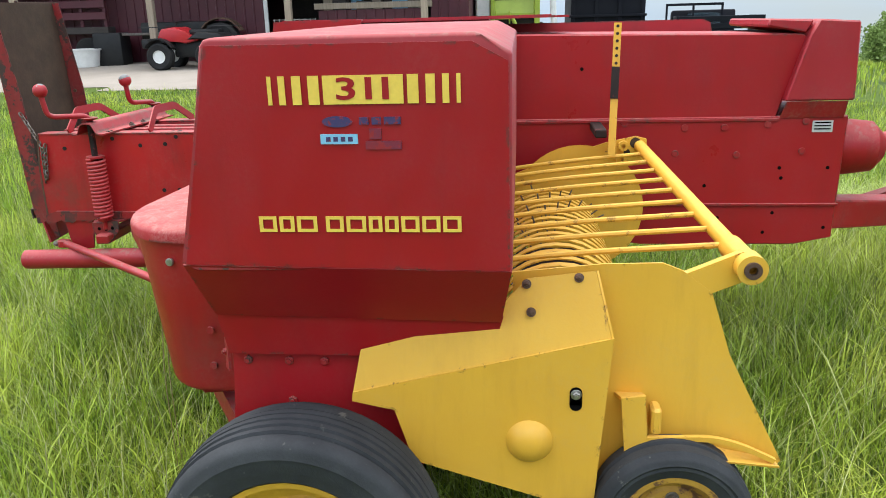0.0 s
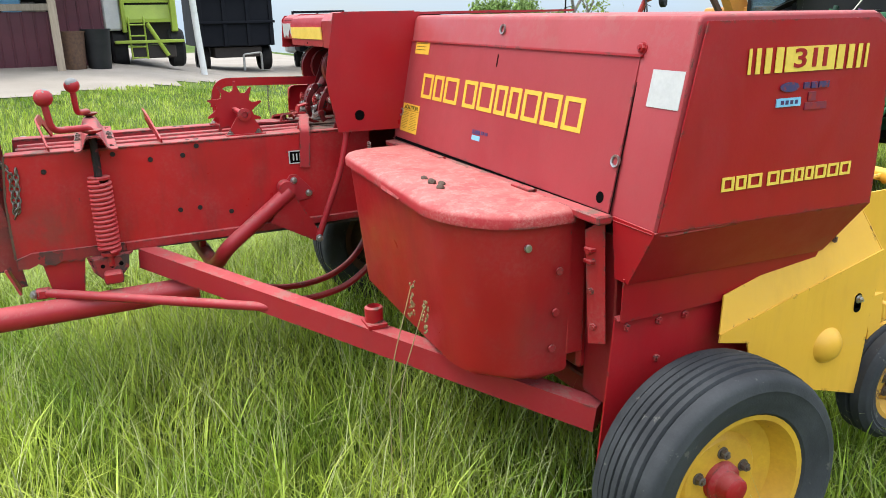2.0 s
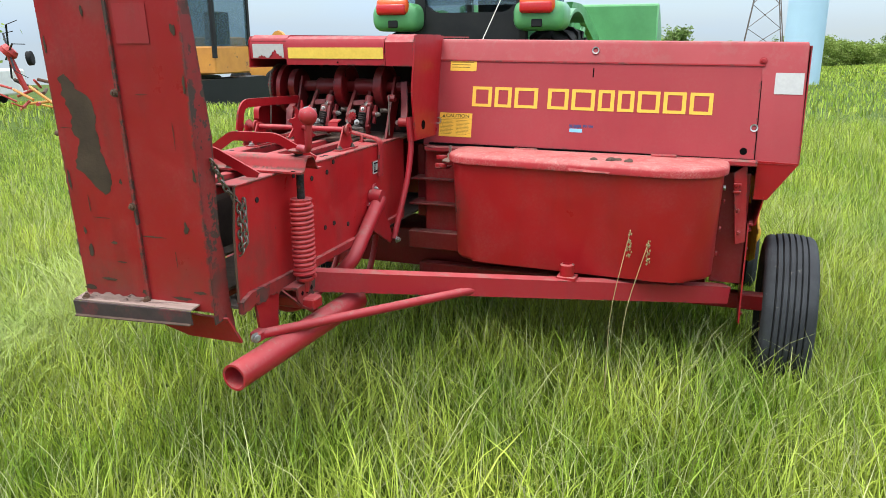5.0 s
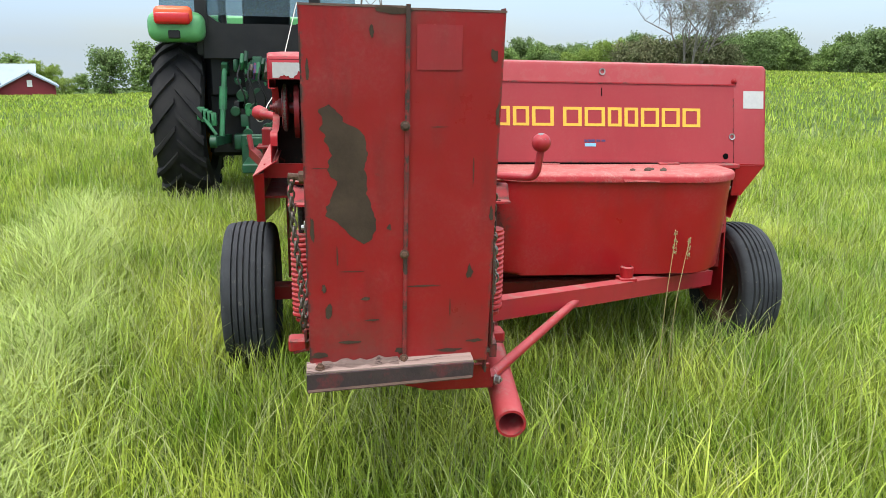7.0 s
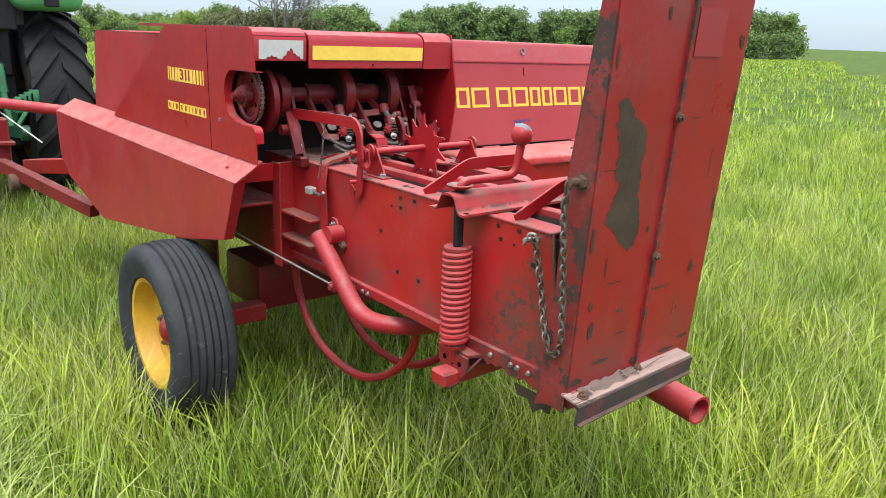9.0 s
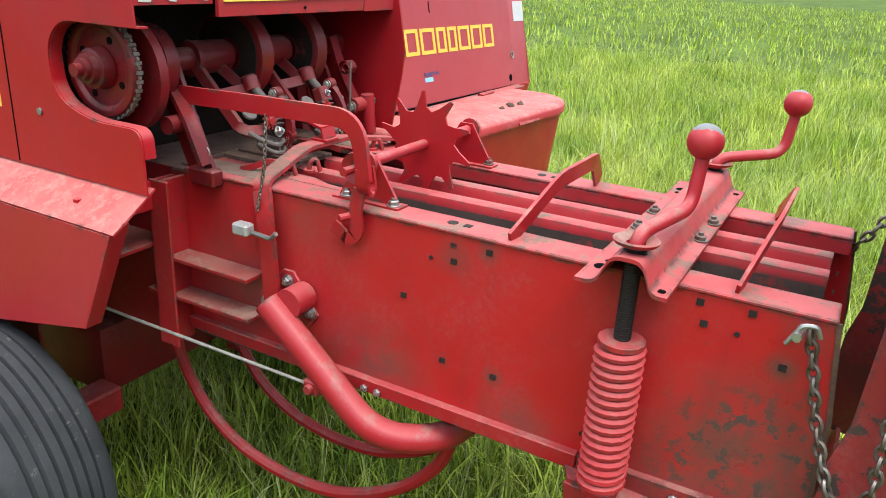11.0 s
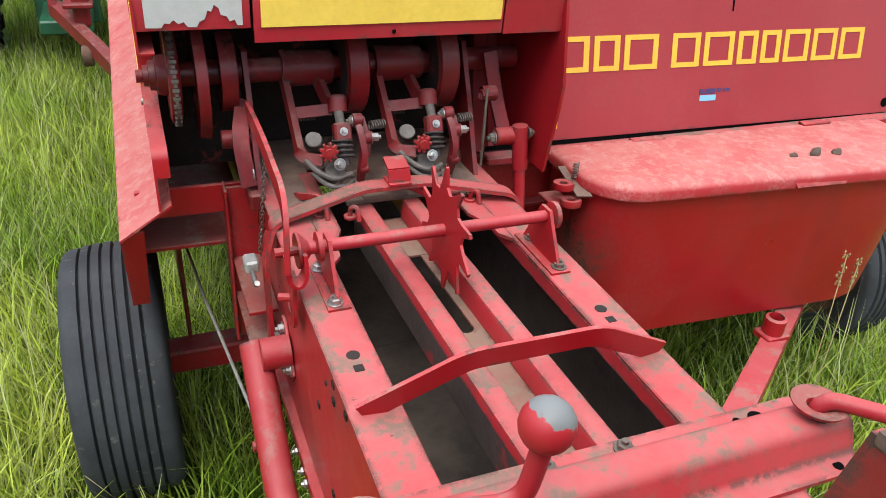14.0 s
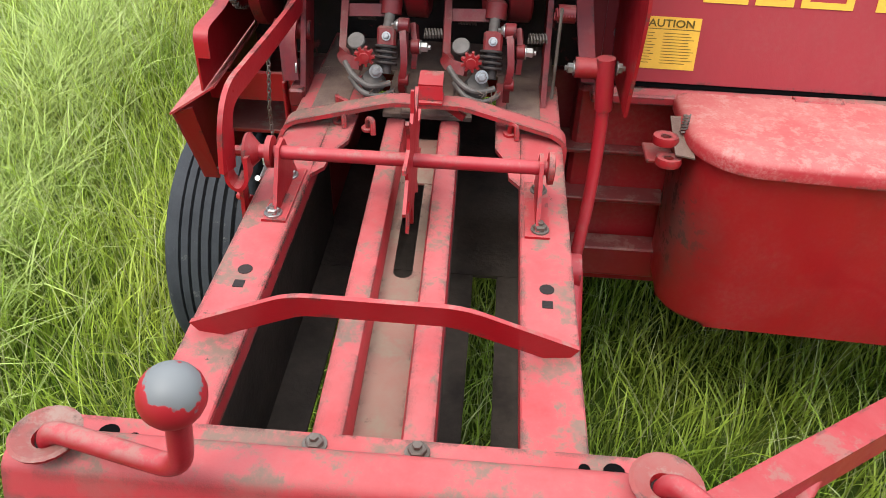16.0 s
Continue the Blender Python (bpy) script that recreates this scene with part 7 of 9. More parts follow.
def blades(name, n, region, h_lo, h_hi, w_lo, w_hi, seed, bend=0.5, segs=3, label="tall green meadow grass"):
    """Many single blades: tapered, bent ribbons. region(u, v) gives x, y and a keep mask."""
    g = np.random.default_rng(seed)
    x, y, keep = region(g, n)
    x, y = x[keep], y[keep]
    n = len(x)
    z = np.array([ground_z(a, b) for a, b in zip(x, y)]) if n < 400000 else np.full(n, GZ)
    h = h_lo + (h_hi - h_lo) * g.random(n) ** 1.4
    clump = 0.66 + 0.40 * (np.sin(x * 2.1 + 1.3 * np.sin(y * 1.7)) * np.cos(y * 2.3 + np.sin(x * 1.1)) * 0.5 + 0.5) + 0.30 * (np.sin(x * 7.3 + 2.1 * np.sin(y * 5.9)) * np.cos(y * 8.1 + 1.7 * np.sin(x * 6.3)) * 0.5 + 0.5)
    h *= clump
    h *= np.where(y < 8, np.clip(1.0 + 0.10 * np.minimum(x + 3.0, 0), 0.4, 1.0), 1.0)
    w = w_lo + (w_hi - w_lo) * g.random(n)
    a = 3.0 * np.sin(x * 2.3 + 2.0 * np.sin(y * 1.9)) + 3.0 * np.cos(y * 2.7 + 1.5 * np.sin(x * 2.1)) + g.normal(0, 1.9, n)
    lean = bend * h * (0.25 + 1.1 * g.random(n) ** 1.5)
    lx, ly = np.cos(a) * lean, np.sin(a) * lean
    t = a + np.pi / 2 + (g.random(n) - 0.5) * 1.2
    sx, sy = np.cos(t) * w / 2, np.sin(t) * w / 2
    rows = []
    for k in range(segs):
        f = k / segs
        wk = 1 - 0.55 * f * f
        c = f ** 1.8
        zz = z + h * (f - 0.18 * f ** 3)
        rows.append(np.stack([x + lx * c - sx * wk, y + ly * c - sy * wk, zz], 1))
        rows.append(np.stack([x + lx * c + sx * wk, y + ly * c + sy * wk, zz], 1))
    rows.append(np.stack([x + lx, y + ly, z + h * 0.82], 1))
    k = len(rows)
    co = np.stack(rows, 1).reshape(-1, 3)
    base = np.arange(n)[:, None] * k
    quads = []
    for j in range(segs - 1):
        quads.append(base + np.array([2 * j, 2 * j + 1, 2 * j + 3, 2 * j + 2]))
    quads = np.concatenate(quads, 0) if quads else np.zeros((0, 4), int)
    tris = base + np.array([2 * segs - 2, 2 * segs - 1, 2 * segs])
    me = bpy.data.meshes.new(name)
    me.vertices.add(len(co))
    me.vertices.foreach_set("co", co.astype(np.float32).ravel())
    loops = np.concatenate([quads.ravel(), tris.ravel()])
    me.loops.add(len(loops))
    me.loops.foreach_set("vertex_index", loops.astype(np.int32))
    nq, nt = len(quads), len(tris)
    start = np.concatenate([np.arange(nq) * 4, nq * 4 + np.arange(nt) * 3])
    me.polygons.add(nq + nt)
    me.polygons.foreach_set("loop_start", start.astype(np.int32))
    me.update(calc_edges=True)
    me.validate()
    me.materials.append(BLADE)
    ob = new(name, me)
    for f in (me.polygons,):
        f.foreach_set("use_smooth", np.ones(nq + nt, bool))
    return tagged(ob, label, "grass", kind="stuff")


def off_wheels(x, y):
    k = np.ones(len(x), bool)
    for cx, cy, hw, r in ((1.885, 1.63, 0.14, 0.22), (-0.575, 1.68, 0.135, 0.24), (1.775, 2.475, 0.06, 0.10)):
        k &= ~((abs(x - cx) < hw) & (abs(y - cy) < r))
    for cx in (-1.52, 0.02):
        k &= ~((abs(x - cx) < 0.26) & (abs(y - 5.95) < 0.5))
    return k


def soft_edge(x, y):
    """How far a place lies inside the close stand of grass round the machine: 1 inside, 0 outside."""
    d = np.hypot((x - 0.5) / 1.05, (y - 1.6))
    return np.clip((4.9 - d) / 1.6, 0, 1)


def near_region(g, n):
    x = g.uniform(-4.6, 5.6, n)
    y = g.uniform(-3.3, 6.5, n)
    return x, y, off_wheels(x, y) & (g.random(n) < soft_edge(x, y))


def ring_region(r0, r1, power=1.0, inner=True):
    def f(g, n):
        u = g.random(n) ** power
        r = r0 + (r1 - r0) * u
        a = g.random(n) * 2 * np.pi
        x, y = 0.5 + r * np.cos(a), 1.6 + r * np.sin(a)
        yard = np.array([xx > yard_edge(yy) + 0.1 for yy, xx in zip(y, x)])
        k = yard & off_wheels(x, y)
        if inner:
            k &= g.random(n) > soft_edge(x, y) * 0.9
        return x, y, k
    return f


blades("grass", 300000, near_region, 0.08, 0.33, 0.0024, 0.0072, 11, 0.68, 3)
blades("grass", 230000, ring_region(3.2, 12, 0.8), 0.12, 0.33, 0.004, 0.010, 12, 0.65, 2)
blades("grass", 130000, ring_region(10, 48, 0.85, False), 0.12, 0.28, 0.014, 0.034, 13, 0.5, 2)


def far_region(g, n):
    d = 40 + 80 * g.random(n) ** 0.7
    a = np.radians(-40 + 105 * g.random(n))
    return d * np.sin(a), -1.9 + d * np.cos(a), np.ones(n, bool)


blades("grass", 60000, far_region, 0.14, 0.30, 0.05, 0.12, 14, 0.4, 2)
LODGED = mat("pale_lodged_grass", (0.31, 0.41, 0.085), (0.44, 0.51, 0.16), 1.5, rough=0.5, bump=0.0, vary=0.4, translucent=0.3, spec=0.4, grain=3.0)
STALK = mat("pale_grass_stalks", (0.36, 0.40, 0.15), (0.46, 0.46, 0.23), 1.5, rough=0.6, bump=0.0, vary=0.3, translucent=0.3, spec=0.3, grain=3.0)
ob = blades("grass_stalks", 30000, near_region, 0.20, 0.44, 0.0018, 0.004, 15, 0.7, 3, "pale thin grass stalks")
ob.data.materials.clear()
ob.data.materials.append(STALK)
ob = blades("grass_stalks", 16000, ring_region(3.2, 14, 0.8), 0.22, 0.46, 0.003, 0.007, 16, 0.7, 2, "pale thin grass stalks")
ob.data.materials.clear()
ob.data.materials.append(STALK)
def swath_region(g, n):
    """A pale strip of lodged grass beside the machine."""
    k = g.random(n) * 1.25 - 0.25
    x = -1.50 - 0.80 * k + g.normal(0, 0.16, n)
    y = 0.95 + 4.2 * k + g.normal(0, 0.2, n)
    return x, y, off_wheels(x, y) & (x < -0.85)


ob = blades("lodged_grass", 13000, swath_region, 0.16, 0.36, 0.003, 0.008, 17, 1.15, 3, "pale lodged grass in a strip")
ob.data.materials.clear()
ob.data.materials.append(LODGED)
SEED = mat("dry_seed_heads", (0.30, 0.24, 0.11), (0.22, 0.18, 0.08), 30, rough=0.8, bump=0.0, vary=0.3)
# two tall seed heads beside the twine box
for k, (x, y, h) in enumerate(((1.212, 1.02, 0.706 - GZ), (1.262, 1.03, 0.676 - GZ))):
    bm = B()
    tip = Vector((x + 0.055 + 0.02 * k, y + 0.06, GZ + h))
    tube(bm, rounded([(x, y, GZ), (x + 0.005, y, GZ + h * 0.6), tip], 0.1, 3), 0.0016, 5)
    rnd = random.Random(k)
    for i in range(34):
        c = tip + Vector((rnd.gauss(0, 0.004), rnd.gauss(0, 0.004), rnd.uniform(-0.09, 0.01)))
        lathe(bm, [(0, -0.006), (0.0032, 0), (0, 0.006)], c, (rnd.uniform(-0.5, 0.5), rnd.uniform(-0.5, 0.5), 1), 5)
    ob = part("seed_head", bm, SEED, None)
    tagged(ob, "tall pale grass seed head beside the twine box", "grass stalk", "seed heads")

# ---- tractor ahead of the baler ----
tractor = thing("tractor", (-0.78, 5.95, GZ), "green farm tractor with black cab hitched to the baler", "tractor")


def local_empty(name, parent):
    e = at_empty(name, (0, 0, 0))
    e.parent = parent
    off, p = Vector((0, 0, 0)), parent
    while p is not None:
        off += p.location
        p = p.parent
    e.location = -off
    return e


def lug_wheel(parent, at, r, half, side, rim_mat):
    w = local_empty("rear_wheel", parent)
    bm = B()
    prof = [(r * 0.55, -half * 0.7), (r * 0.62, -half * 0.95), (r * 0.78, -half), (r * 0.9, -half * 0.92), (r * 0.95, -half * 0.7), (r * 0.965, 0)]
    prof = prof + [(a, -b) for a, b in prof[:-1]][::-1]
    lathe(bm, prof, at, (1, 0, 0), 48)
    c = Vector(at)
    n = 20
    for i in range(n):
        for s in (-1, 1):
            a0 = 2 * math.pi * (i + (0.5 if s > 0 else 0)) / n
            pts = []
            for k in range(4):
                f = k / 3
                a = a0 + 0.34 * f
                rr = r * (0.985 - 0.06 * f ** 3)
                pts.append(c + Vector((s * half * (0.02 + 0.98 * f), rr * math.cos(a), rr * math.sin(a))))
            rows, lug = [], B()
            for k, p in enumerate(pts):
                rad = Vector((0, p.y - c.y, p.z - c.z)).normalized()
                tan = Vector((0, -rad.z, rad.y))
                wd = 0.03 + 0.012 * k / 3
                rows.append([lug.verts.new(p + tan * wd - rad * 0.05), lug.verts.new(p + tan * wd * 0.7 + rad * 0.018), lug.verts.new(p - tan * wd * 0.7 + rad * 0.018), lug.verts.new(p - tan * wd - rad * 0.05)])
            for ra, rb in zip(rows, rows[1:]):
                for j in range(3):
                    lug.faces.new((ra[j], ra[j + 1], rb[j + 1], rb[j]))
            lug.faces.new(rows[0])
            lug.faces.new(rows[-1][::-1])
            plain_part("lug", lug, TRACTOR_RUBBER, w)
    part("tyre", bm, TRACTOR_RUBBER, w, "lugged black tractor tyre")
    bm = B()
    lathe(bm, [(r * 0.57, side * half * 0.75), (r * 0.5, side * half * 0.4), (r * 0.2, side * half * 0.1), (0, side * half * 0.1)], at, (1, 0, 0), 36)
    lathe(bm, [(r * 0.57, -side * half * 0.75), (r * 0.5, -side * half * 0.3), (r * 0.2, side * half * 0.05)], at, (1, 0, 0), 36)
    part("rim", bm, rim_mat, w, "yellow wheel rim")
    return w


for s in (-1, 1):
    lug_wheel(tractor, (-0.78 + s * 0.745, 5.95, 0.76), 0.785, 0.225, s, RIM_Y)
    bm = B()
    x = -0.78 + s * 0.70
    pts = [(x, 5.95 + 0.90 * math.cos(a), 0.80 + 0.90 * math.sin(a)) for a in [math.pi * (0.35 + 0.32 * j / 8) for j in range(9)]]
    strap(bm, pts, 0.46, 0.03, (1, 0, 0))
    fender = part("fender", bm, GREEN, tractor, "glossy green rear fender")
    bm = B()
    box(bm, x - 0.235, x + 0.235, 5.18, 5.62, 1.50, 1.76, 0.09, segs=4)
    part("fender_nose", bm, GREEN, fender)
    bm = B()
    box(bm, x - 0.16, x + 0.16, 5.13, 5.24, 1.655, 1.80, 0.045, segs=3)
    lamp = part("tail_light", bm, LAMP_O, fender, "orange tail light")
    bm = B()
    box(bm, x - 0.155, x + 0.145, 5.122, 5.22, 1.647, 1.756, 0.03, segs=3)
    part("red_lens", bm, LAMP_R, lamp)
    bm = B()
    box(bm, x - 0.05, x + 0.05, 5.172, 5.19, 1.53, 1.60, 0.008)
    part("reflector", bm, BLACK, fender)
cab = local_empty("cab", tractor)
for s in (-1, 1):
    bm = B()
    x = -0.78 + s * 0.50
    sweep(bm, [(x, 5.45, 1.40), (x, 5.42, 1.85), (x, 5.50, 2.62)], [(-0.05, -0.04), (0.05, -0.04), (0.05, 0.04), (-0.05, 0.04)], (0, 1, 0))
    part("cab_post", bm, BLACK, cab)
    bm = B()
    sweep(bm, [(x, 6.95, 1.40), (x, 6.85, 2.62)], [(-0.04, -0.04), (0.04, -0.04), (0.04, 0.04), (-0.04, 0.04)], (0, 1, 0))
    part("cab_post", bm, BLACK, cab)
    bm = B()
    sheet(bm, [(x, 5.5, 1.62), (x, 6.85, 1.62), (x, 6.78, 2.55), (x, 5.54, 2.55)], 0.008)
    ob = part("side_window", bm, GLASS, cab, "tinted cab window")
    ob.visible_shadow = False
    bm = B()
    sheet(bm, [(x + s * 0.02, 5.52, 1.62), (x + s * 0.38, 5.50, 1.66), (x + s * 0.34, 5.52, 2.45), (x + s * 0.02, 5.55, 2.5)], 0.008)
    ob = part("quarter_window", bm, GLASS, cab, "tinted cab window")
    ob.visible_shadow = False
bm = B()
sheet(bm, [(-1.24, 5.43, 1.74), (-0.32, 5.43, 1.74), (-0.32, 5.49, 2.56), (-1.24, 5.49, 2.56)], 0.008)
ob = part("rear_window", bm, GLASS, cab, "wide tinted rear window")
ob.visible_shadow = False
bm = B()
prism(bm, [(-1.28, 1.80), (-1.16, 1.68), (-1.10, 1.66), (-0.46, 1.66), (-0.40, 1.68), (-0.28, 1.80), (-0.28, 1.36), (-1.28, 1.36)], "y", 5.40, 5.47, 0.01)
part("rear_sill", bm, BLACK, cab)
bm = B()
box(bm, -1.34, -0.22, 5.40, 7.0, 2.60, 2.78, 0.06, segs=3)
part("roof", bm, GREEN, cab, "green cab roof")
bm = B()
box(bm, -1.02, -0.54, 5.95, 6.45, 1.42, 1.56, 0.05, segs=2)
box(bm, -1.02, -0.54, 6.38, 6.50, 1.5, 2.15, 0.05, segs=2)
part("seat", bm, BLACK, cab, "black driver's seat")
bm = B()
box(bm, -1.25, -0.31, 5.5, 6.95, 1.02, 1.40, 0.02)
part("cab_floor", bm, BLACK, cab)
bm = B()
box(bm, -1.295, -0.265, 5.56, 7.0, 0.46, 1.42, 0.04)
box(bm, -1.35, -0.20, 5.78, 6.12, 0.62, 0.90, 0.05)
part("transmission", bm, BLACK, tractor, "grimy dark transmission case")
bm = B()
prism(bm, [(7.0, 0.95), (7.0, 1.55), (8.5, 1.45), (8.7, 1.3), (8.7, 0.95)], "x", -1.10, -0.46, 0.05, 2)
part("bonnet", bm, GREEN, tractor, "green bonnet")
for s in (-1, 1):
    bm = B()
    lathe(bm, [(0.25, -0.13), (0.42, -0.14), (0.50, -0.10), (0.50, 0.10), (0.42, 0.14), (0.25, 0.13), (0.0, 0.05)], (-0.78 + s * 0.75, 8.35, 0.47), (1, 0, 0), 36)
    part("front_tyre", bm, TRACTOR_RUBBER, tractor)
# three-point linkage, valves and hoses
link = local_empty("rear_linkage", tractor)
for s in (-1, 1):
    bm = B()
    strap(bm, [(-0.78 + s * 0.30, 5.75, 0.62), (-0.78 + s * 0.40, 5.0, 0.66)], 0.08, 0.035)
    disc(bm, (-0.78 + s * 0.40 - 0.03, 5.0, 0.66), (1, 0, 0), 0.055, 0.06, 18)
    part("lower_arm", bm, GREEN_DK, link, "green lower link arm")
    bm = B()
    tube(bm, [(-0.78 + s * 0.36, 5.25, 0.68), (-0.78 + s * 0.32, 5.38, 1.28)], 0.024, 10)
    tube(bm, [(-0.78 + s * 0.345, 5.31, 0.92), (-0.78 + s * 0.335, 5.34, 1.12)], 0.036, 10)
    part("lift_link", bm, GREEN_MID, link)
    bm = B()
    strap(bm, rounded([(-0.78 + s * 0.30, 5.62, 1.18), (-0.78 + s * 0.32, 5.45, 1.30), (-0.78 + s * 0.32, 5.36, 1.27)], 0.05, 3), 0.09, 0.05)
    part("rocker_arm", bm, GREEN_DK, link)
    bm = B()
    for k in range(4):
        q = k / 3
        box(bm, -0.78 + s * (0.43 + 0.10 * q) - 0.035, -0.78 + s * (0.43 + 0.10 * q) + 0.035, 5.22, 5.27, 0.86 + 0.05 * (q - 0.5) - 0.06, 0.86 + 0.05 * (q - 0.5) + 0.06, 0.012, segs=2)
    tube(bm, [(-0.78 + s * 0.56, 5.25, 0.92), (-0.78 + s * 0.40, 5.20, 0.70)], 0.016, 8)
    part("stabiliser", bm, GREEN_MID, link)
rc = random.Random(77)
for i in range(72):
    bm = B()
    x, z = rc.gauss(-0.78, 0.16), rc.uniform(0.56, 1.34)
    w, h = rc.uniform(0.015, 0.055), rc.uniform(0.02, 0.07)
    if i % 3:
        box(bm, x - w, x + w, 5.36, 5.53, z - h, z + h, 0.012, segs=2)
    else:
        disc(bm, (x, 5.34, z), (rc.uniform(-0.3, 0.3), 1, 0.1), w, 0.18, 16)
    part("casting", bm, (GREEN_DK, GREEN_DK, GREEN_MID, GREEN_DK, BLACK)[i % 5], link, "dark green cast housing")
bm = B()
box(bm, -0.97, -0.60, 5.22, 5.28, 0.36, 0.70, 0.012)
box(bm, -0.93, -0.64, 5.17, 5.22, 0.60, 0.68, 0.010)
box(bm, -0.90, -0.67, 5.16, 5.22, 0.40, 0.47, 0.010)
part("hitch_plate", bm, GREEN_DK, link, "dark green drawbar plate")
bm = B()
box(bm, -0.92, -0.64, 5.34, 5.46, 0.60, 1.20, 0.03)
part("hitch_block", bm, BLACK, link, "black hitch block")
rnd = random.Random(21)
for i in range(9):
    bm = B()
    x = -0.95 + 0.034 * i + 0.02 * rnd.random()
    z = 1.18 + 0.14 * rnd.random()
    tube(bm, [(x, 5.33, z), (x + 0.01, 5.28, z + 0.06), (x + 0.02, 5.30, z + 0.10 + 0.05 * rnd.random())], 0.014 + 0.010 * rnd.random(), 10)
    part("valve", bm, (GREEN_MID, GREEN_DK, STEEL, DECAL_B)[i % 4], link)
for i in range(5):
    bm = B()
    x = -0.95 + 0.09 * i
    pts = [(x, 5.30, 1.32), (x - 0.03, 5.20, 1.22 - 0.05 * rnd.random()), (x + 0.04, 5.22, 1.02), (x + 0.02, 5.28, 0.95)]
    tube(bm, rounded(pts, 0.06, 4), 0.008, 7)
    part("hose", bm, BLACK, link)
bm = B()
box(bm, -0.92, -0.64, 4.72, 5.40, 0.42, 0.50, 0.01)
box(bm, -0.92, -0.64, 5.25, 5.34, 0.42, 0.66, 0.015)
part("drawbar", bm, GREEN_DK, link)
# rope from the cab down to the driveline
bm = B()
tube(bm, rounded([(-0.44, 5.40, 1.86), (-0.62, 4.80, 1.10), (-0.70, 4.62, 0.975), (-0.64, 4.50, 0.90), (-0.50, 3.90, 0.74)], 0.05, 3), 0.0045, 6)
tube(bm, [(-0.745 + 0.04 * math.cos(a), 4.64, 0.93 + 0.065 * math.sin(a)) for a in [i * 0.5 for i in range(13)]], 0.006, 6)
ROPE = mat("pale_rope", (0.62, 0.58, 0.52), (0.5, 0.46, 0.4), 60, rough=0.9, bump=0.3)
ob = part("rope", bm, ROPE, None)
tagged(ob, "pale trip rope tied between tractor and baler", "rope")
# loader on the tractor's nose
loader = local_empty("loader", tractor)
for s in (-1, 1):
    bm = B()
    x = -0.78 + s * 0.62
    strap(bm, rounded([(x, 7.1, 1.75), (x, 7.8, 1.75), (x, 9.3, 1.3)], 0.3, 5), 0.16, 0.07)
    strap(bm, [(x, 7.15, 0.75), (x, 7.12, 1.80)], 0.16, 0.08, (0, 1, 0))
    tube(bm, [(x, 7.2, 1.05), (x, 8.0, 1.55)], 0.035, 10)
    part("loader_arm", bm, GREEN, loader, "green loader arm")
bm = B()
prism(bm, [(9.25, 1.10), (9.25, 1.88), (9.35, 1.90), (9.95, 1.55), (9.98, 1.10)], "x", -2.1, 0.63, 0.02)
part("bucket", bm, GREEN, loader, "green loader bucket")

# ---- trees ----
BARK = mat("bark", (0.13, 0.10, 0.075), (0.08, 0.06, 0.05), 6, rough=0.9, bump=0.5, grain=30)
BARK_PALE = mat("pale_bark", (0.25, 0.22, 0.20), (0.16, 0.14, 0.125), 5, rough=0.9, bump=0.3, grain=30)
LEAF = mat("spring_leaves", (0.15, 0.235, 0.062), (0.215, 0.295, 0.09), 0.7, rough=0.6, bump=0.0, vary=0.5, translucent=0.3, spec=0.2, grain=4)
LEAF_DK = mat("dark_leaves", (0.122, 0.185, 0.062), (0.175, 0.24, 0.084), 0.7, rough=0.6, bump=0.0, vary=0.5, translucent=0.25, spec=0.2, grain=4)
LEAF_YEL = mat("yellow_green_leaves", (0.20, 0.29, 0.055), (0.265, 0.335, 0.082), 0.7, rough=0.6, bump=0.0, vary=0.45, translucent=0.3, spec=0.2, grain=4)
LEAF_GREY = mat("grey_brown_twigs", (0.19, 0.18, 0.10), (0.14, 0.165, 0.075), 0.7, rough=0.8, bump=0.0, vary=0.5, translucent=0.15, spec=0.1, grain=4)


def limb(bm, p, d, length, r, depth, rnd, ends, spread=0.6):
    pts, dirn = [p.copy()], d.copy()
    for i in range(4):
        dirn = (dirn + Vector((rnd.uniform(-1, 1), rnd.uniform(-1, 1), rnd.uniform(-0.3, 0.6))) * 0.16).normalized()
        pts.append(pts[-1] + dirn * length / 4)
    seg = 6 if depth else 4
    prev = None
    for i, q in enumerate(pts):
        k = r * (1 - 0.55 * i / 4)
        dd = (pts[min(i + 1, 4)] - pts[max(i - 1, 0)]).normalized()
        s = dd.cross(Vector((0.31, 0.2, 0.93))).normalized()
        u = s.cross(dd)
        ring = [bm.verts.new(q + s * k * math.cos(2 * math.pi * j / seg) + u * k * math.sin(2 * math.pi * j / seg)) for j in range(seg)]
        if prev:
            for j in range(seg):
                bm.faces.new((prev[j], prev[(j + 1) % seg], ring[(j + 1) % seg], ring[j]))
        prev = ring
    ends.append((pts[-1], length))
    ends.append((pts[2], length))
    if depth:
        for i in range(3 if depth > 1 else 4):
            q = pts[rnd.choice((2, 3, 4))]
            nd = (dirn + Vector((rnd.uniform(-1, 1), rnd.uniform(-1, 1), rnd.uniform(-0.2, 0.7))) * spread * 1.4).normalized()
            limb(bm, q, nd, length * rnd.uniform(0.55, 0.8), r * 0.45, depth - 1, rnd, ends, spread)


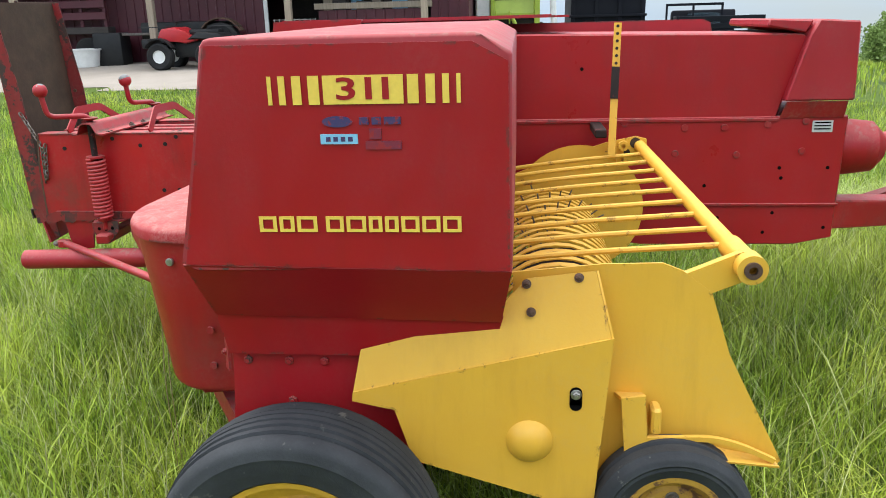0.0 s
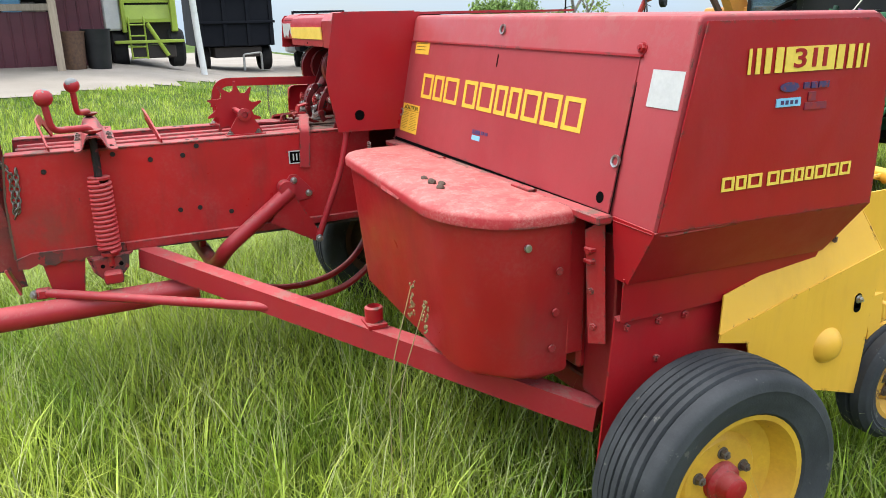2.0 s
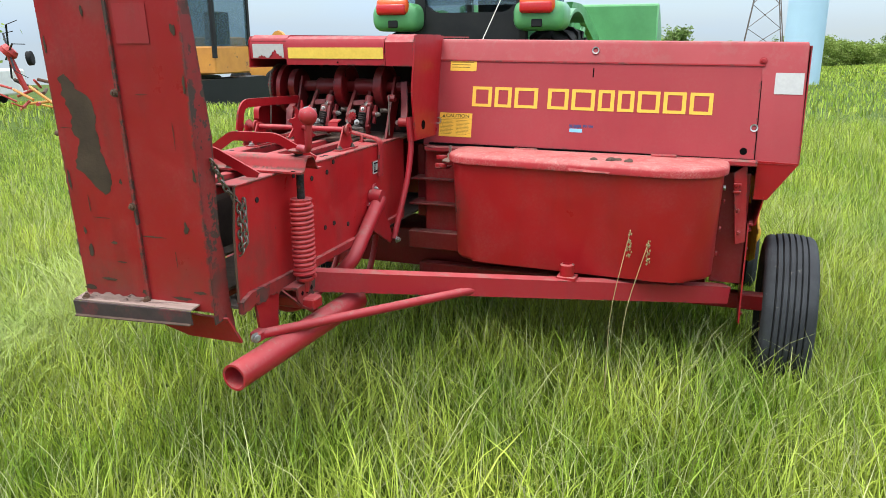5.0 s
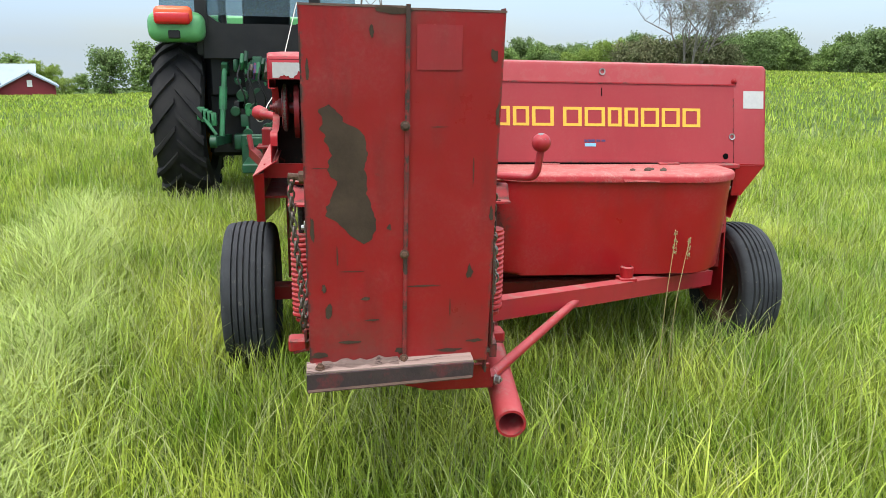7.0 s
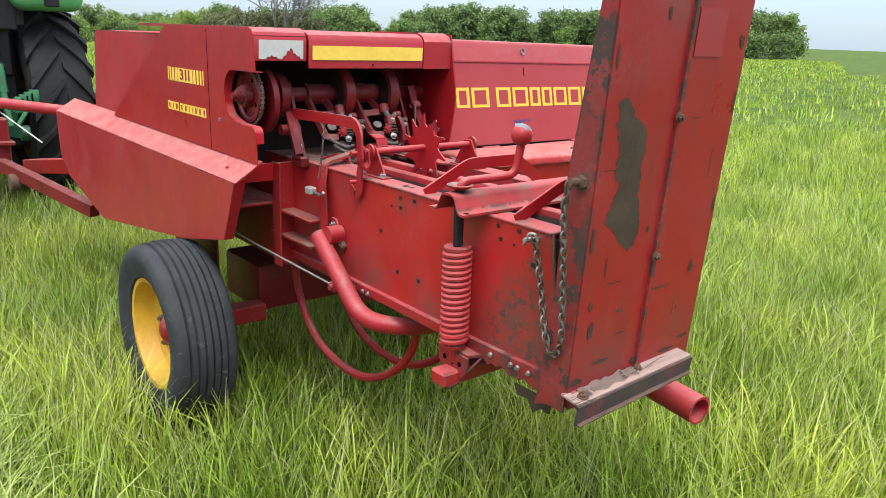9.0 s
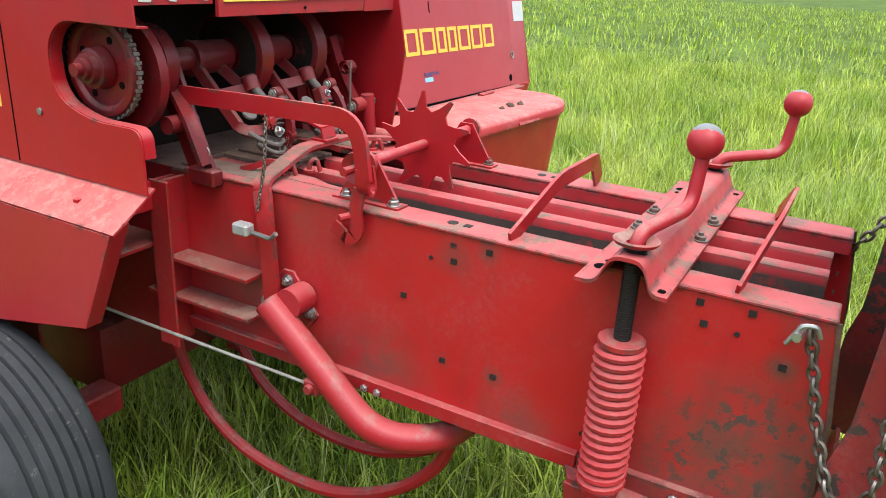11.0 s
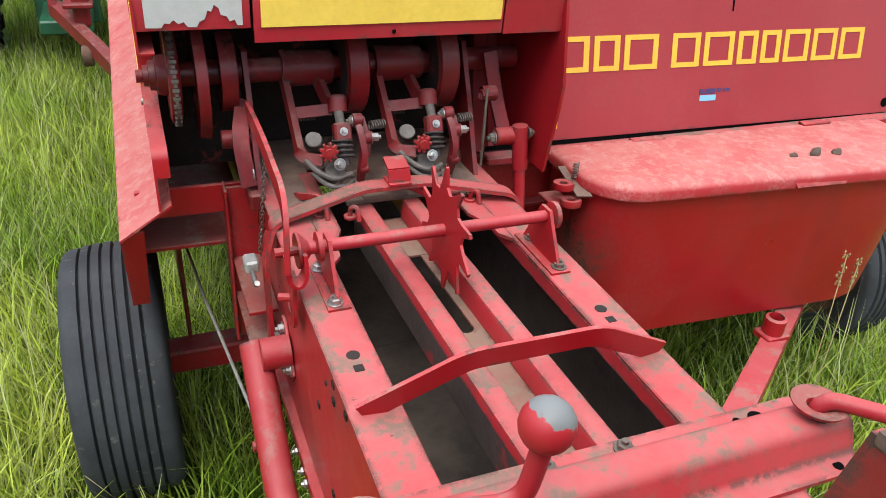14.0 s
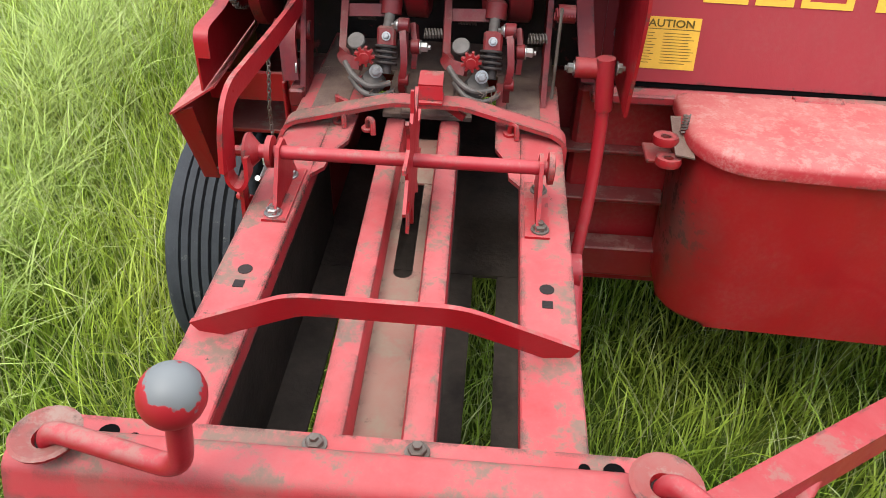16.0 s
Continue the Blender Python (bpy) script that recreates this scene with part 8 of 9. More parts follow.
def leaf_cards(bm, centres, radius, per, size, rnd):
    for c in centres:
        for _ in range(per):
            d = Vector((rnd.gauss(0, 1), rnd.gauss(0, 1), rnd.gauss(0, 0.8)))
            p = c + d * radius * 0.5
            a = Vector((rnd.uniform(-1, 1), rnd.uniform(-1, 1), rnd.uniform(-1, 1))).normalized()
            b = a.cross(Vector((rnd.uniform(-1, 1), rnd.uniform(-1, 1), rnd.uniform(-1, 1)))).normalized()
            s = size * rnd.uniform(0.6, 1.3)
            bm.faces.new([bm.verts.new(p + a * s), bm.verts.new(p + b * s * 0.55), bm.verts.new(p - a * s), bm.verts.new(p - b * s * 0.55)])


def make_tree(name, h, width, seed, leaf, bark, label, per=26, size=0.16, bare=False, low=0.25, group=""):
    """A tree at the origin: tapered trunk, limbs and a ragged crown of small leaves."""
    rnd = random.Random(seed)
    t = thing(name, (0, 0, 0), label, "tree" if name != "shrub" else "shrub", group)
    bm, ends = B(), []
    trunks = 1 if name == "tree" else 4
    for k in range(trunks):
        d = Vector((rnd.uniform(-0.15, 0.15), rnd.uniform(-0.15, 0.15), 1)).normalized() if trunks == 1 else Vector((rnd.uniform(-0.5, 0.5), rnd.uniform(-0.5, 0.5), 1)).normalized()
        limb(bm, Vector((0.15 * k, 0, -0.15)), d, h * (0.5 if trunks == 1 else 0.42), h * 0.028, 2 if not bare else 3, rnd, ends, 0.75 * width / h + 0.25)
    part("trunk", bm, bark, t)
    bm = B()
    cs = [p for p, _ in ends if p.z > h * low * 0.6]
    if not bare:
        for _ in range(int(len(cs) * (0.5 if low > 0.1 else 1.6))):
            a = rnd.uniform(0, 2 * math.pi)
            z = rnd.uniform(low, 0.92)
            rr = width * 0.5 * math.sqrt(max(0.05, 1 - ((z - 0.5) / 0.55) ** 2)) * rnd.uniform(0.5, 1.0)
            cs.append(Vector((rr * math.cos(a), rr * math.sin(a), z * h)))
    leaf_cards(bm, cs, h * 0.11, per, size, rnd)
    part("crown", bm, leaf, t)
    return t


def put(t, x, y, s=1.0, turn=0.0, dz=0.0):
    t.matrix_basis = Matrix.Translation((x, y, ground_z(x, y) + dz)) @ Matrix.Rotation(turn, 4, 'Z') @ Matrix.Scale(s, 4)


def put_copy(t, x, y, s, turn, label="", dz=0.0):
    c = copy_thing(t, Matrix.Identity(4))
    put(c, x, y, s, turn, dz)
    if label:
        c["label"] = label
    return c


def polar(az, d, ex=0.0, ey=-1.9):
    return ex + d * math.sin(radians(az)), ey + d * math.cos(radians(az))


t1 = make_tree("tree", 6.5, 5.5, 3, LEAF, BARK, "leafy green tree at the far edge of the meadow", group="far tree line", per=70, size=0.19, low=0.04)
t2 = make_tree("tree", 7.0, 6.5, 5, LEAF_DK, BARK, "dark green tree at the far edge of the meadow", group="far tree line", per=70, size=0.20, low=0.04)
t3 = make_tree("tree", 6.0, 5.0, 8, LEAF_YEL, BARK, "yellow-green tree at the far edge of the meadow", group="far tree line", per=70, size=0.18, low=0.04)
rnd = random.Random(31)
first = {0: True, 1: True, 2: True}
for i in range(130):
    az = 8 + 54 * i / 129 + rnd.uniform(-0.5, 0.5)
    d = rnd.uniform(112, 138)
    k = rnd.choice((0, 1, 1)) if az > 28 else rnd.choice((0, 2, 0, 2, 1))
    s = rnd.choice((0.6, 0.75, 0.9, 1.0)) * rnd.uniform(0.85, 1.12) * (0.76 if az < 28 else 0.90 + 0.008 * (az - 28))
    x, y = polar(az, d)
    if first[k]:
        put((t1, t2, t3)[k], x, y, s, rnd.uniform(0, 6))
        first[k] = False
    else:
        put_copy((t1, t2, t3)[k], x, y, s, rnd.uniform(0, 6), dz=-0.9)
for az, d, k, s in ((-14.6, 112, 1, 0.92), (-11.6, 118, 0, 1.10), (-10.6, 125, 2, 0.55), (-17.2, 128, 2, 0.45), (-16.4, 150, 0, 0.55), (-19.5, 165, 2, 1.15), (-20.8, 165, 0, 1.2), (-18.2, 165, 2, 1.0), (-12.8, 160, 0, 0.5), (-8, 140, 0, 0.8), (-5, 138, 2, 0.8), (-2, 136, 0, 0.8), (1, 134, 2, 0.8), (4, 130, 0, 0.75), (6.5, 128, 2, 0.8)):
    x, y = polar(az, d)
    put_copy((t1, t2, t3)[k], x, y, s, rnd.uniform(0, 6), dz=-0.3)
bare = thing("tree", (0, 0, 0), "pale bare-limbed tree standing above scrub", "tree")
rb = random.Random(5)
bm, ends = B(), []
for k in range(7):
    a = k * 0.9 + rb.uniform(-0.3, 0.3)
    lean = rb.uniform(0.10, 0.62)
    limb(bm, Vector((0.4 * math.cos(a), 0.4 * math.sin(a), -0.2)), Vector((lean * math.cos(a), lean * math.sin(a), 1)).normalized(), rb.uniform(3.2, 4.4), 0.13, 4, rb, ends, 0.72)
part("trunk", bm, BARK_PALE, bare)
bm = B()
for p, length in ends[::2]:
    for _ in range(5):
        d = Vector((rb.uniform(-1, 1), rb.uniform(-1, 1), rb.uniform(-0.2, 1.1))).normalized()
        q = p + d * rb.uniform(0.4, 0.9)
        tube(bm, [p, p.lerp(q, 0.5) + Vector((0, 0, rb.uniform(-0.05, 0.05))), q], 0.011, 3)
part("twig_spray", bm, BARK_PALE, bare, "fine bare twigs", kind="stuff")
bm = B()
leaf_cards(bm, [p for p, _ in ends], 0.75, 3, 0.06, rb)
part("crown", bm, LEAF_GREY, bare, "sparse buds")
put(bare, *polar(26.0, 72), 1.05)
sc = make_tree("shrub", 3.6, 4.5, 17, LEAF_GREY, BARK_PALE, "grey-brown scrub below the bare tree", per=20, size=0.13, low=0.1, group="scrub")
for i, (az, d, s) in enumerate(((22.0, 74, 0.85), (23.6, 72, 0.95), (26.6, 73, 0.95), (28.2, 76, 0.8), (25, 75, 0.9))):
    x, y = polar(az, d)
    (put(sc, x, y, s, 0) if i == 0 else put_copy(sc, x, y, s, i * 1.3))
# shrubs and trees beyond the yard
sh = make_tree("shrub", 3.2, 4.2, 23, LEAF, BARK, "leafy green shrub beyond the yard", per=70, size=0.085, low=0.08, group="shrubs by the yard")
for i, (az, d, s) in enumerate(((-58.0, 33, 0.90), (-55.4, 34, 0.80), (-62.3, 60, 0.75), (-61, 42, 0.8), (-64.0, 75, 0.8))):
    x, y = polar(az, d, 2.5, -0.9)
    (put(sh, x, y, s, 0) if i == 0 else put_copy(sh, x, y, s, i * 1.1))
tall = make_tree("tree", 6.2, 3.6, 29, LEAF_YEL, BARK_PALE, "slender light green tree beyond the yard", per=12, size=0.11)
put(tall, *polar(-53.2, 36, 2.5, -0.9), 0.92)
x, y = polar(-41, 60, 2.5, -0.9)
put_copy(tall, x, y, 1.1, 2.0)
put_copy(t1, *polar(-4.5, 62, 2.2, -1.2), 0.62, 1.0, "green tree in the meadow beyond the tractor")

# ---- barn and yard ----
MAROON = mat("maroon_metal_siding", (0.085, 0.012, 0.022), (0.065, 0.010, 0.018), 1.5, rough=0.5, bump=0.05)
WOOD = mat("weathered_wood", (0.36, 0.29, 0.22), (0.25, 0.20, 0.15), 4, rough=0.85, bump=0.3, stretch=(6, 6, 0.6))
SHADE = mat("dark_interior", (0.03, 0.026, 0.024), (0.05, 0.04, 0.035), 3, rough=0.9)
WHITE = mat("white_paint", (0.72, 0.72, 0.70), (0.6, 0.6, 0.58), 4, rough=0.5, bump=0.05)
WIRE = mat("galvanised_wire", (0.42, 0.42, 0.40), (0.3, 0.3, 0.28), 10, rough=0.5, metal=0.4)
BX, BZ = -15.3, 0.60
barn = thing("barn", (BX, -8, BZ), "maroon metal-sided barn with wooden porch posts", "barn")


def siding(name, y0, y1, z0, z1, x=BX, parent=barn, label=""):
    bm = B()
    pts, y = [], y0
    while y < y1 - 0.01:
        e = min(y + 0.23, y1)
        pts += [(x, y), (x, e - 0.05), (x + 0.02, e - 0.04), (x + 0.02, e - 0.01)]
        y = e
    pts += [(x, y1), (x - 0.05, y1), (x - 0.05, y0)]
    prism(bm, pts, "z", z0, z1)
    return part(name, bm, MAROON, parent, label)


siding("wall_panel", -24, -3.92, BZ - 0.3, BZ + 3.4)
siding("wall_panel", 0.02, 0.92, BZ - 0.3, BZ + 3.4)
siding("wall_panel", -2.72, 0.02, BZ + 2.3, BZ + 3.4)
siding("wall_panel", -3.92, -2.72, BZ + 2.2, BZ + 3.4)
siding("half_door", -2.66, -0.06, BZ - 0.02, BZ + 1.12, BX + 0.03, barn, "maroon lower door")
bm = B()
box(bm, BX - 9, BX - 0.06, 0.86, 0.91, BZ - 0.3, BZ + 3.4)
box(bm, BX - 9, BX - 8.9, -24, 0.9, BZ - 0.3, BZ + 3.4)
part("end_wall", bm, MAROON, barn)
bm = B()
box(bm, BX - 9, BX - 0.1, -24, 0.86, BZ + 3.38, BZ + 3.44)
sheet(bm, [(BX + 1.4, -24.3, BZ + 2.75), (BX + 1.4, 1.2, BZ + 2.75), (BX - 4.5, 1.2, BZ + 5.2), (BX - 4.5, -24.3, BZ + 5.2)], 0.06)
sheet(bm, [(BX - 4.5, -24.3, BZ + 5.2), (BX - 4.5, 1.2, BZ + 5.2), (BX - 9.6, 1.2, BZ + 3.3), (BX - 9.6, -24.3, BZ + 3.3)], 0.06)
part("roof", bm, MAROON, barn, "metal barn roof")
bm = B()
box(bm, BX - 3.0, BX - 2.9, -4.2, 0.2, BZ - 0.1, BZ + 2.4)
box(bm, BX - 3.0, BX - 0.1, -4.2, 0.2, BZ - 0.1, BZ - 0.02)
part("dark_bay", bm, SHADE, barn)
bm = B()
box(bm, BX, BX + 0.10, -2.74, 0.06, BZ + 1.14, BZ + 1.28, 0.01)
part("door_rail", bm, WOOD, barn, "weathered wooden rail")
bm = B()
box(bm, BX - 0.02, BX + 0.04, -3.99, -3.90, BZ - 0.05, BZ + 2.2)
box(bm, BX - 0.02, BX + 0.04, -3.90, -2.72, BZ + 2.14, BZ + 2.22)
part("door_frame", bm, WHITE, barn, "white door frame")
for y in (0.0, -3.08, -6.3, -9.6, -12.9):
    bm = B()
    box(bm, BX + 1.0, BX + 1.15, y - 0.075, y + 0.075, ground_z(BX + 1, y) - 0.05, BZ + 2.85, 0.012)
    part("porch_post", bm, WOOD, barn, "square weathered porch post")
bm = B()
box(bm, BX + 0.97, BX + 1.18, -13.2, 0.3, BZ + 2.70, BZ + 2.88)
part("porch_beam", bm, WOOD, barn)
# wire gate in the doorway
gate = thing("wire_gate", (BX + 0.15, -3.3, BZ), "pale wire mesh gate standing in the barn doorway", "gate")
for i in range(9):
    bm = B()
    y = -3.72 + i * 0.125
    tube(bm, [(BX + 0.15, y, BZ), (BX + 0.15, y, BZ + 0.95)], 0.010, 6)
    part("upright", bm, WIRE, gate)
for i in range(8):
    bm = B()
    tube(bm, [(BX + 0.15, -3.74, BZ + 0.02 + i * 0.13), (BX + 0.15, -2.72, BZ + 0.02 + i * 0.13)], 0.010, 6)
    part("crosswire", bm, WIRE, gate)
rnd = random.Random(5)
for i in range(9):
    bm = B()
    y, x = -2.5 + 0.28 * i, BX - 0.7 + rnd.uniform(-0.4, 0.3)
    w, h = rnd.uniform(0.08, 0.2), rnd.uniform(1.25, 1.9)
    box(bm, x - w, x + w, y - w, y + w, BZ - 0.02, BZ + h, 0.02)
    ob = part("stored_crate", bm, (WOOD, SHADE, DECAL_LB, STEEL)[i % 4], None)
    tagged(ob, "crate stored in the dark barn bay", "crate", "stored crates")


def tub(name, x, y, r, h, material, label, cat="bucket"):
    bm = B()
    lathe(bm, [(0, 0), (r * 0.8, 0), (r, h), (r * 1.06, h), (r * 1.06, h - 0.03), (r * 0.95, h - 0.03), (r * 0.76, 0.03), (0, 0.03)], (x, y, ground_z(x, y)), (0, 0, 1), 24)
    return tagged(part(name, bm, material, None), label, cat)


tub("bucket", BX + 0.9, -2.42, 0.20, 0.46, WHITE, "white plastic bucket beside a porch post")
tub("bucket", BX + 0.95, -2.05, 0.15, 0.40, DECAL_LB, "blue and white plastic bucket by the barn")
tub("tub", BX + 0.9, -8.15, 0.38, 0.42, WHITE, "pale plastic tub by the barn wall", "tub")
tub("barrel", BX + 0.75, 0.25, 0.26, 0.75, RUST, "rusty barrel at the barn corner", "barrel")
tub("barrel", BX + 0.6, 0.72, 0.28, 0.80, BLACK, "black plastic barrel at the barn corner", "barrel")
for i, (y, w, h, m) in enumerate(((-7.6, 0.35, 0.75, BLACK), (-9.6, 0.55, 0.55, SHADE), (-10.8, 0.5, 0.8, MAROON), (-12.3, 0.7, 0.65, BLACK))):
    bm = B()
    box(bm, BX + 0.35, BX + 0.85, y - w, y + w, ground_z(BX + 0.6, y) - 0.02, ground_z(BX + 0.6, y) + h, 0.04, segs=2)
    tagged(part("storage_bin", bm, m, None), "dark storage bin by the barn wall", "bin", "bins by the barn")

# all-terrain vehicle
atv = thing("quad_bike", (-13.6, -5.8, ground_z(-13.6, -5.8)), "red and black quad bike parked on the gravel", "quad bike")
AZ = ground_z(-13.6, -5.8)
for y in (-6.35, -5.25):
    for x in (-13.98, -13.25):
        w = local_empty("wheel", atv)
        bm = B()
        lathe(bm, [(0.14, -0.10), (0.25, -0.12), (0.29, -0.08), (0.29, 0.08), (0.25, 0.12), (0.14, 0.10)], (x, y, AZ + 0.28), (1, 0, 0), 28)
        part("tyre", bm, TRACTOR_RUBBER, w)
        bm = B()
        lathe(bm, [(0.15, 0.09), (0.12, 0.07), (0.06, 0.08), (0.0, 0.08)], (x, y, AZ + 0.28), (1, 0, 0), 20)
        part("rim", bm, WHITE, w, "pale wheel rim")
ATV_RED = mat("red_plastic", (0.42, 0.015, 0.02), (0.36, 0.012, 0.018), 4, rough=0.35)
bm = B()
prism(bm, [(-6.42, AZ + 0.66), (-6.30, AZ + 0.86), (-5.95, AZ + 0.90), (-5.72, AZ + 0.74), (-5.45, AZ + 0.62), (-5.8, AZ + 0.54), (-6.15, AZ + 0.64)], "x", -13.95, -13.28, 0.04, 2)
part("front_cowl", bm, ATV_RED, atv, "red front bodywork")
for x0, x1 in ((-14.10, -13.86), (-13.38, -13.13)):
    bm = B()
    strap(bm, [((x0 + x1) / 2, -6.35 + 0.36 * math.cos(a), AZ + 0.30 + 0.36 * math.sin(a)) for a in [0.5 + 0.3 * i for i in range(8)]], x1 - x0, 0.03, (1, 0, 0))
    part("front_fender", bm, BLACK, atv, "black plastic wheel arch")
bm = B()
box(bm, -13.9, -13.3, -6.80, -6.62, AZ + 0.45, AZ + 0.66, 0.05, segs=2)
part("bumper", bm, BLACK, atv)
bm = B()
prism(bm, [(-5.75, AZ + 0.62), (-5.5, AZ + 0.78), (-5.0, AZ + 0.76), (-4.85, AZ + 0.62), (-5.2, AZ + 0.64)], "x", -13.98, -13.25, 0.04, 2)
part("rear_fender", bm, BLACK, atv)
bm = B()
box(bm, -13.85, -13.4, -6.1, -5.3, AZ + 0.25, AZ + 0.6, 0.05, segs=2)
part("engine", bm, BLACK, atv)
bm = B()
box(bm, -13.78, -13.45, -5.75, -5.05, AZ + 0.72, AZ + 0.84, 0.05, segs=2)
part("saddle", bm, BLACK, atv)
bm = B()
tube(bm, rounded([(-13.95, -5.95, AZ + 1.02), (-13.7, -6.05, AZ + 1.0), (-13.5, -6.05, AZ + 1.0), (-13.25, -5.95, AZ + 1.02)], 0.06, 3), 0.014, 8)
tube(bm, [(-13.6, -6.05, AZ + 1.0), (-13.6, -6.25, AZ + 0.7)], 0.02, 8)
part("handlebar", bm, BLACK, atv)
for y0, y1 in ((-6.8, -6.2), (-5.25, -4.7)):
    bm = B()
    for x in (-13.9, -13.7, -13.5, -13.3):
        tube(bm, [(x, y0, AZ + 0.90), (x, y1, AZ + 0.90)], 0.010, 6)
    for y in (y0, y1):
        tube(bm, [(-13.92, y, AZ + 0.90), (-13.28, y, AZ + 0.90)], 0.010, 6)
    part("rack", bm, BLACK, atv)

atv.location.y += 0.61

# slatted wagon and a cluttered bench along the barn wall
wagon = thing("hay_wagon", (BX + 0.45, -9.3, BZ), "maroon slatted wagon standing against the barn wall", "wagon")
for i in range(5):
    bm = B()
    box(bm, BX + 0.40, BX + 0.45, -10.9, -7.75, BZ + 1.05 + i * 0.27, BZ + 1.22 + i * 0.27, 0.008)
    part("side_slat", bm, MAROON, wagon)
for y in (-10.85, -10.0, -9.1, -8.4, -7.8):
    bm = B()
    box(bm, BX + 0.34, BX + 0.40, y - 0.04, y + 0.04, BZ + 0.75, BZ + 2.4, 0.008)
    part("stake", bm, MAROON, wagon)
bm = B()
box(bm, BX + 0.15, BX + 0.50, -11.0, -7.7, BZ + 0.72, BZ + 0.88, 0.01)
part("bed", bm, SHADE, wagon, "dark wagon bed")
for y in (-10.4, -8.3):
    bm = B()
    lathe(bm, [(0.10, -0.07), (0.30, -0.09), (0.34, -0.05), (0.34, 0.05), (0.30, 0.09), (0.10, 0.07)], (BX + 0.40, y, BZ + 0.30), (1, 0, 0), 24)
    part("wheel", bm, TRACTOR_RUBBER, wagon)
bench = thing("work_bench", (BX + 0.5, -6.9, BZ), "dark cluttered bench by the barn wall", "bench")
bm = B()
box(bm, BX + 0.25, BX + 0.75, -7.6, -6.15, BZ + 0.66, BZ + 0.72, 0.01)
part("bench_top", bm, WORN_STEEL, bench)
for y in (-7.5, -6.25):
    bm = B()
    box(bm, BX + 0.68, BX + 0.74, y - 0.04, y + 0.04, BZ - 0.10, BZ + 0.66, 0.008)
    part("leg", bm, BLACK, bench)

# old tractor half hidden by the barn: wheel with blue rim
old = thing("old_tractor", (-14.9, -4.6, BZ), "old tractor with a blue rear rim parked against the barn", "tractor")
BLUE = mat("blue_paint", (0.02, 0.10, 0.34), (0.02, 0.08, 0.26), 8, rough=0.5)
bm = B()
lathe(bm, [(0.24, -0.14), (0.40, -0.16), (0.46, -0.12), (0.46, 0.12), (0.40, 0.16), (0.24, 0.14)], (-14.65, -4.85, ground_z(-14.65, -4.85) + 0.46), (1, 0, 0), 36)
part("tyre", bm, TRACTOR_RUBBER, old)
bm = B()
lathe(bm, [(0.26, 0.15), (0.24, 0.10), (0.08, 0.06), (0, 0.06)], (-14.65, -4.85, ground_z(-14.65, -4.85) + 0.46), (1, 0, 0), 28)
part("rim", bm, BLUE, old, "blue rim")
bm = B()
lathe(bm, [(0.272, 0.145), (0.272, 0.155), (0.245, 0.155), (0.245, 0.145)], (-14.65, -4.85, ground_z(-14.65, -4.85) + 0.46), (1, 0, 0), 28, loop=True)
part("rim_edge", bm, WHITE, old)
bm = B()
box(bm, -15.15, -14.8, -6.9, -4.7, BZ + 0.35, BZ + 0.95, 0.05, segs=2)
part("body", bm, BLACK, old)
bm = B()
strap(bm, [(-14.7, -4.85 + 0.55 * math.cos(a), BZ + 0.46 + 0.55 * math.sin(a)) for a in [0.5 + 0.25 * i for i in range(9)]], 0.3, 0.03, (1, 0, 0))
part("fender", bm, RUST, old)

# harvester seen from behind
LIME = mat("lime_paint", (0.34, 0.44, 0.045), (0.28, 0.37, 0.04), 4, rough=0.4, bump=0.03)
CZ = ground_z(-17, 1.8)
harv = thing("combine_harvester", (-17.4, 1.8, CZ), "lime green and white combine harvester parked beside the barn", "combine harvester")
bm = B()
box(bm, -21, -16.95, 0.98, 1.36, CZ + 0.85, CZ + 3.4, 0.04)
part("side_panel", bm, WHITE, harv, "white side panel")
bm = B()
for y0, y1 in ((1.36, 1.46), (2.46, 2.60)):
    box(bm, -17.1, -16.85, y0, y1, CZ + 0.8, CZ + 3.4, 0.02)
part("rear_frame", bm, LIME, harv, "lime green rear frame")
for z0, z1, x in ((1.05, 1.42, -17.0), (1.50, 1.95, -17.15), (2.05, 2.55, -17.2), (2.65, 3.3, -17.25)):
    bm = B()
    sheet(bm, [(x, 1.46, CZ + z0), (x, 2.46, CZ + z0), (x - 0.12, 2.46, CZ + z1), (x - 0.12, 1.46, CZ + z1)], 0.04)
    box(bm, x - 0.02, x + 0.06, 1.46, 2.46, CZ + z0 - 0.03, CZ + z0 + 0.05)
    part("hood_panel", bm, LIME, harv, "lime green louvred panel")
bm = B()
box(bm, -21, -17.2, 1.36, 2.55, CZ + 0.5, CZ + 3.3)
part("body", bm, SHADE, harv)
ladder = local_empty("ladder", harv)
for y in (1.50, 1.84):
    bm = B()
    tube(bm, [(-16.78, y, CZ + 0.18), (-16.82, y, CZ + 1.15)], 0.022, 8)
    part("rail", bm, LIME, ladder)
for i in range(4):
    bm = B()
    tube(bm, [(-16.79, 1.50, CZ + 0.22 + 0.25 * i), (-16.79, 1.84, CZ + 0.22 + 0.25 * i)], 0.018, 8)
    part("rung", bm, LIME, ladder)
bm = B()
box(bm, -16.9, -16.7, 1.15, 2.7, CZ + 0.55, CZ + 0.62, 0.01)
tube(bm, [(-16.75, 1.9, CZ + 1.0), (-16.75, 2.3, CZ + 0.25)], 0.05, 10)
part("bumper", bm, LIME, harv)
for y in (1.25, 2.55):
    bm = B()
    lathe(bm, [(0.2, -0.15), (0.40, -0.18), (0.45, -0.12), (0.45, 0.12), (0.40, 0.18), (0.2, 0.15), (0, 0.1)], (-17.3, y, CZ + 0.42), (0, 1, 0), 28)
    part("tyre", bm, TRACTOR_RUBBER, harv)
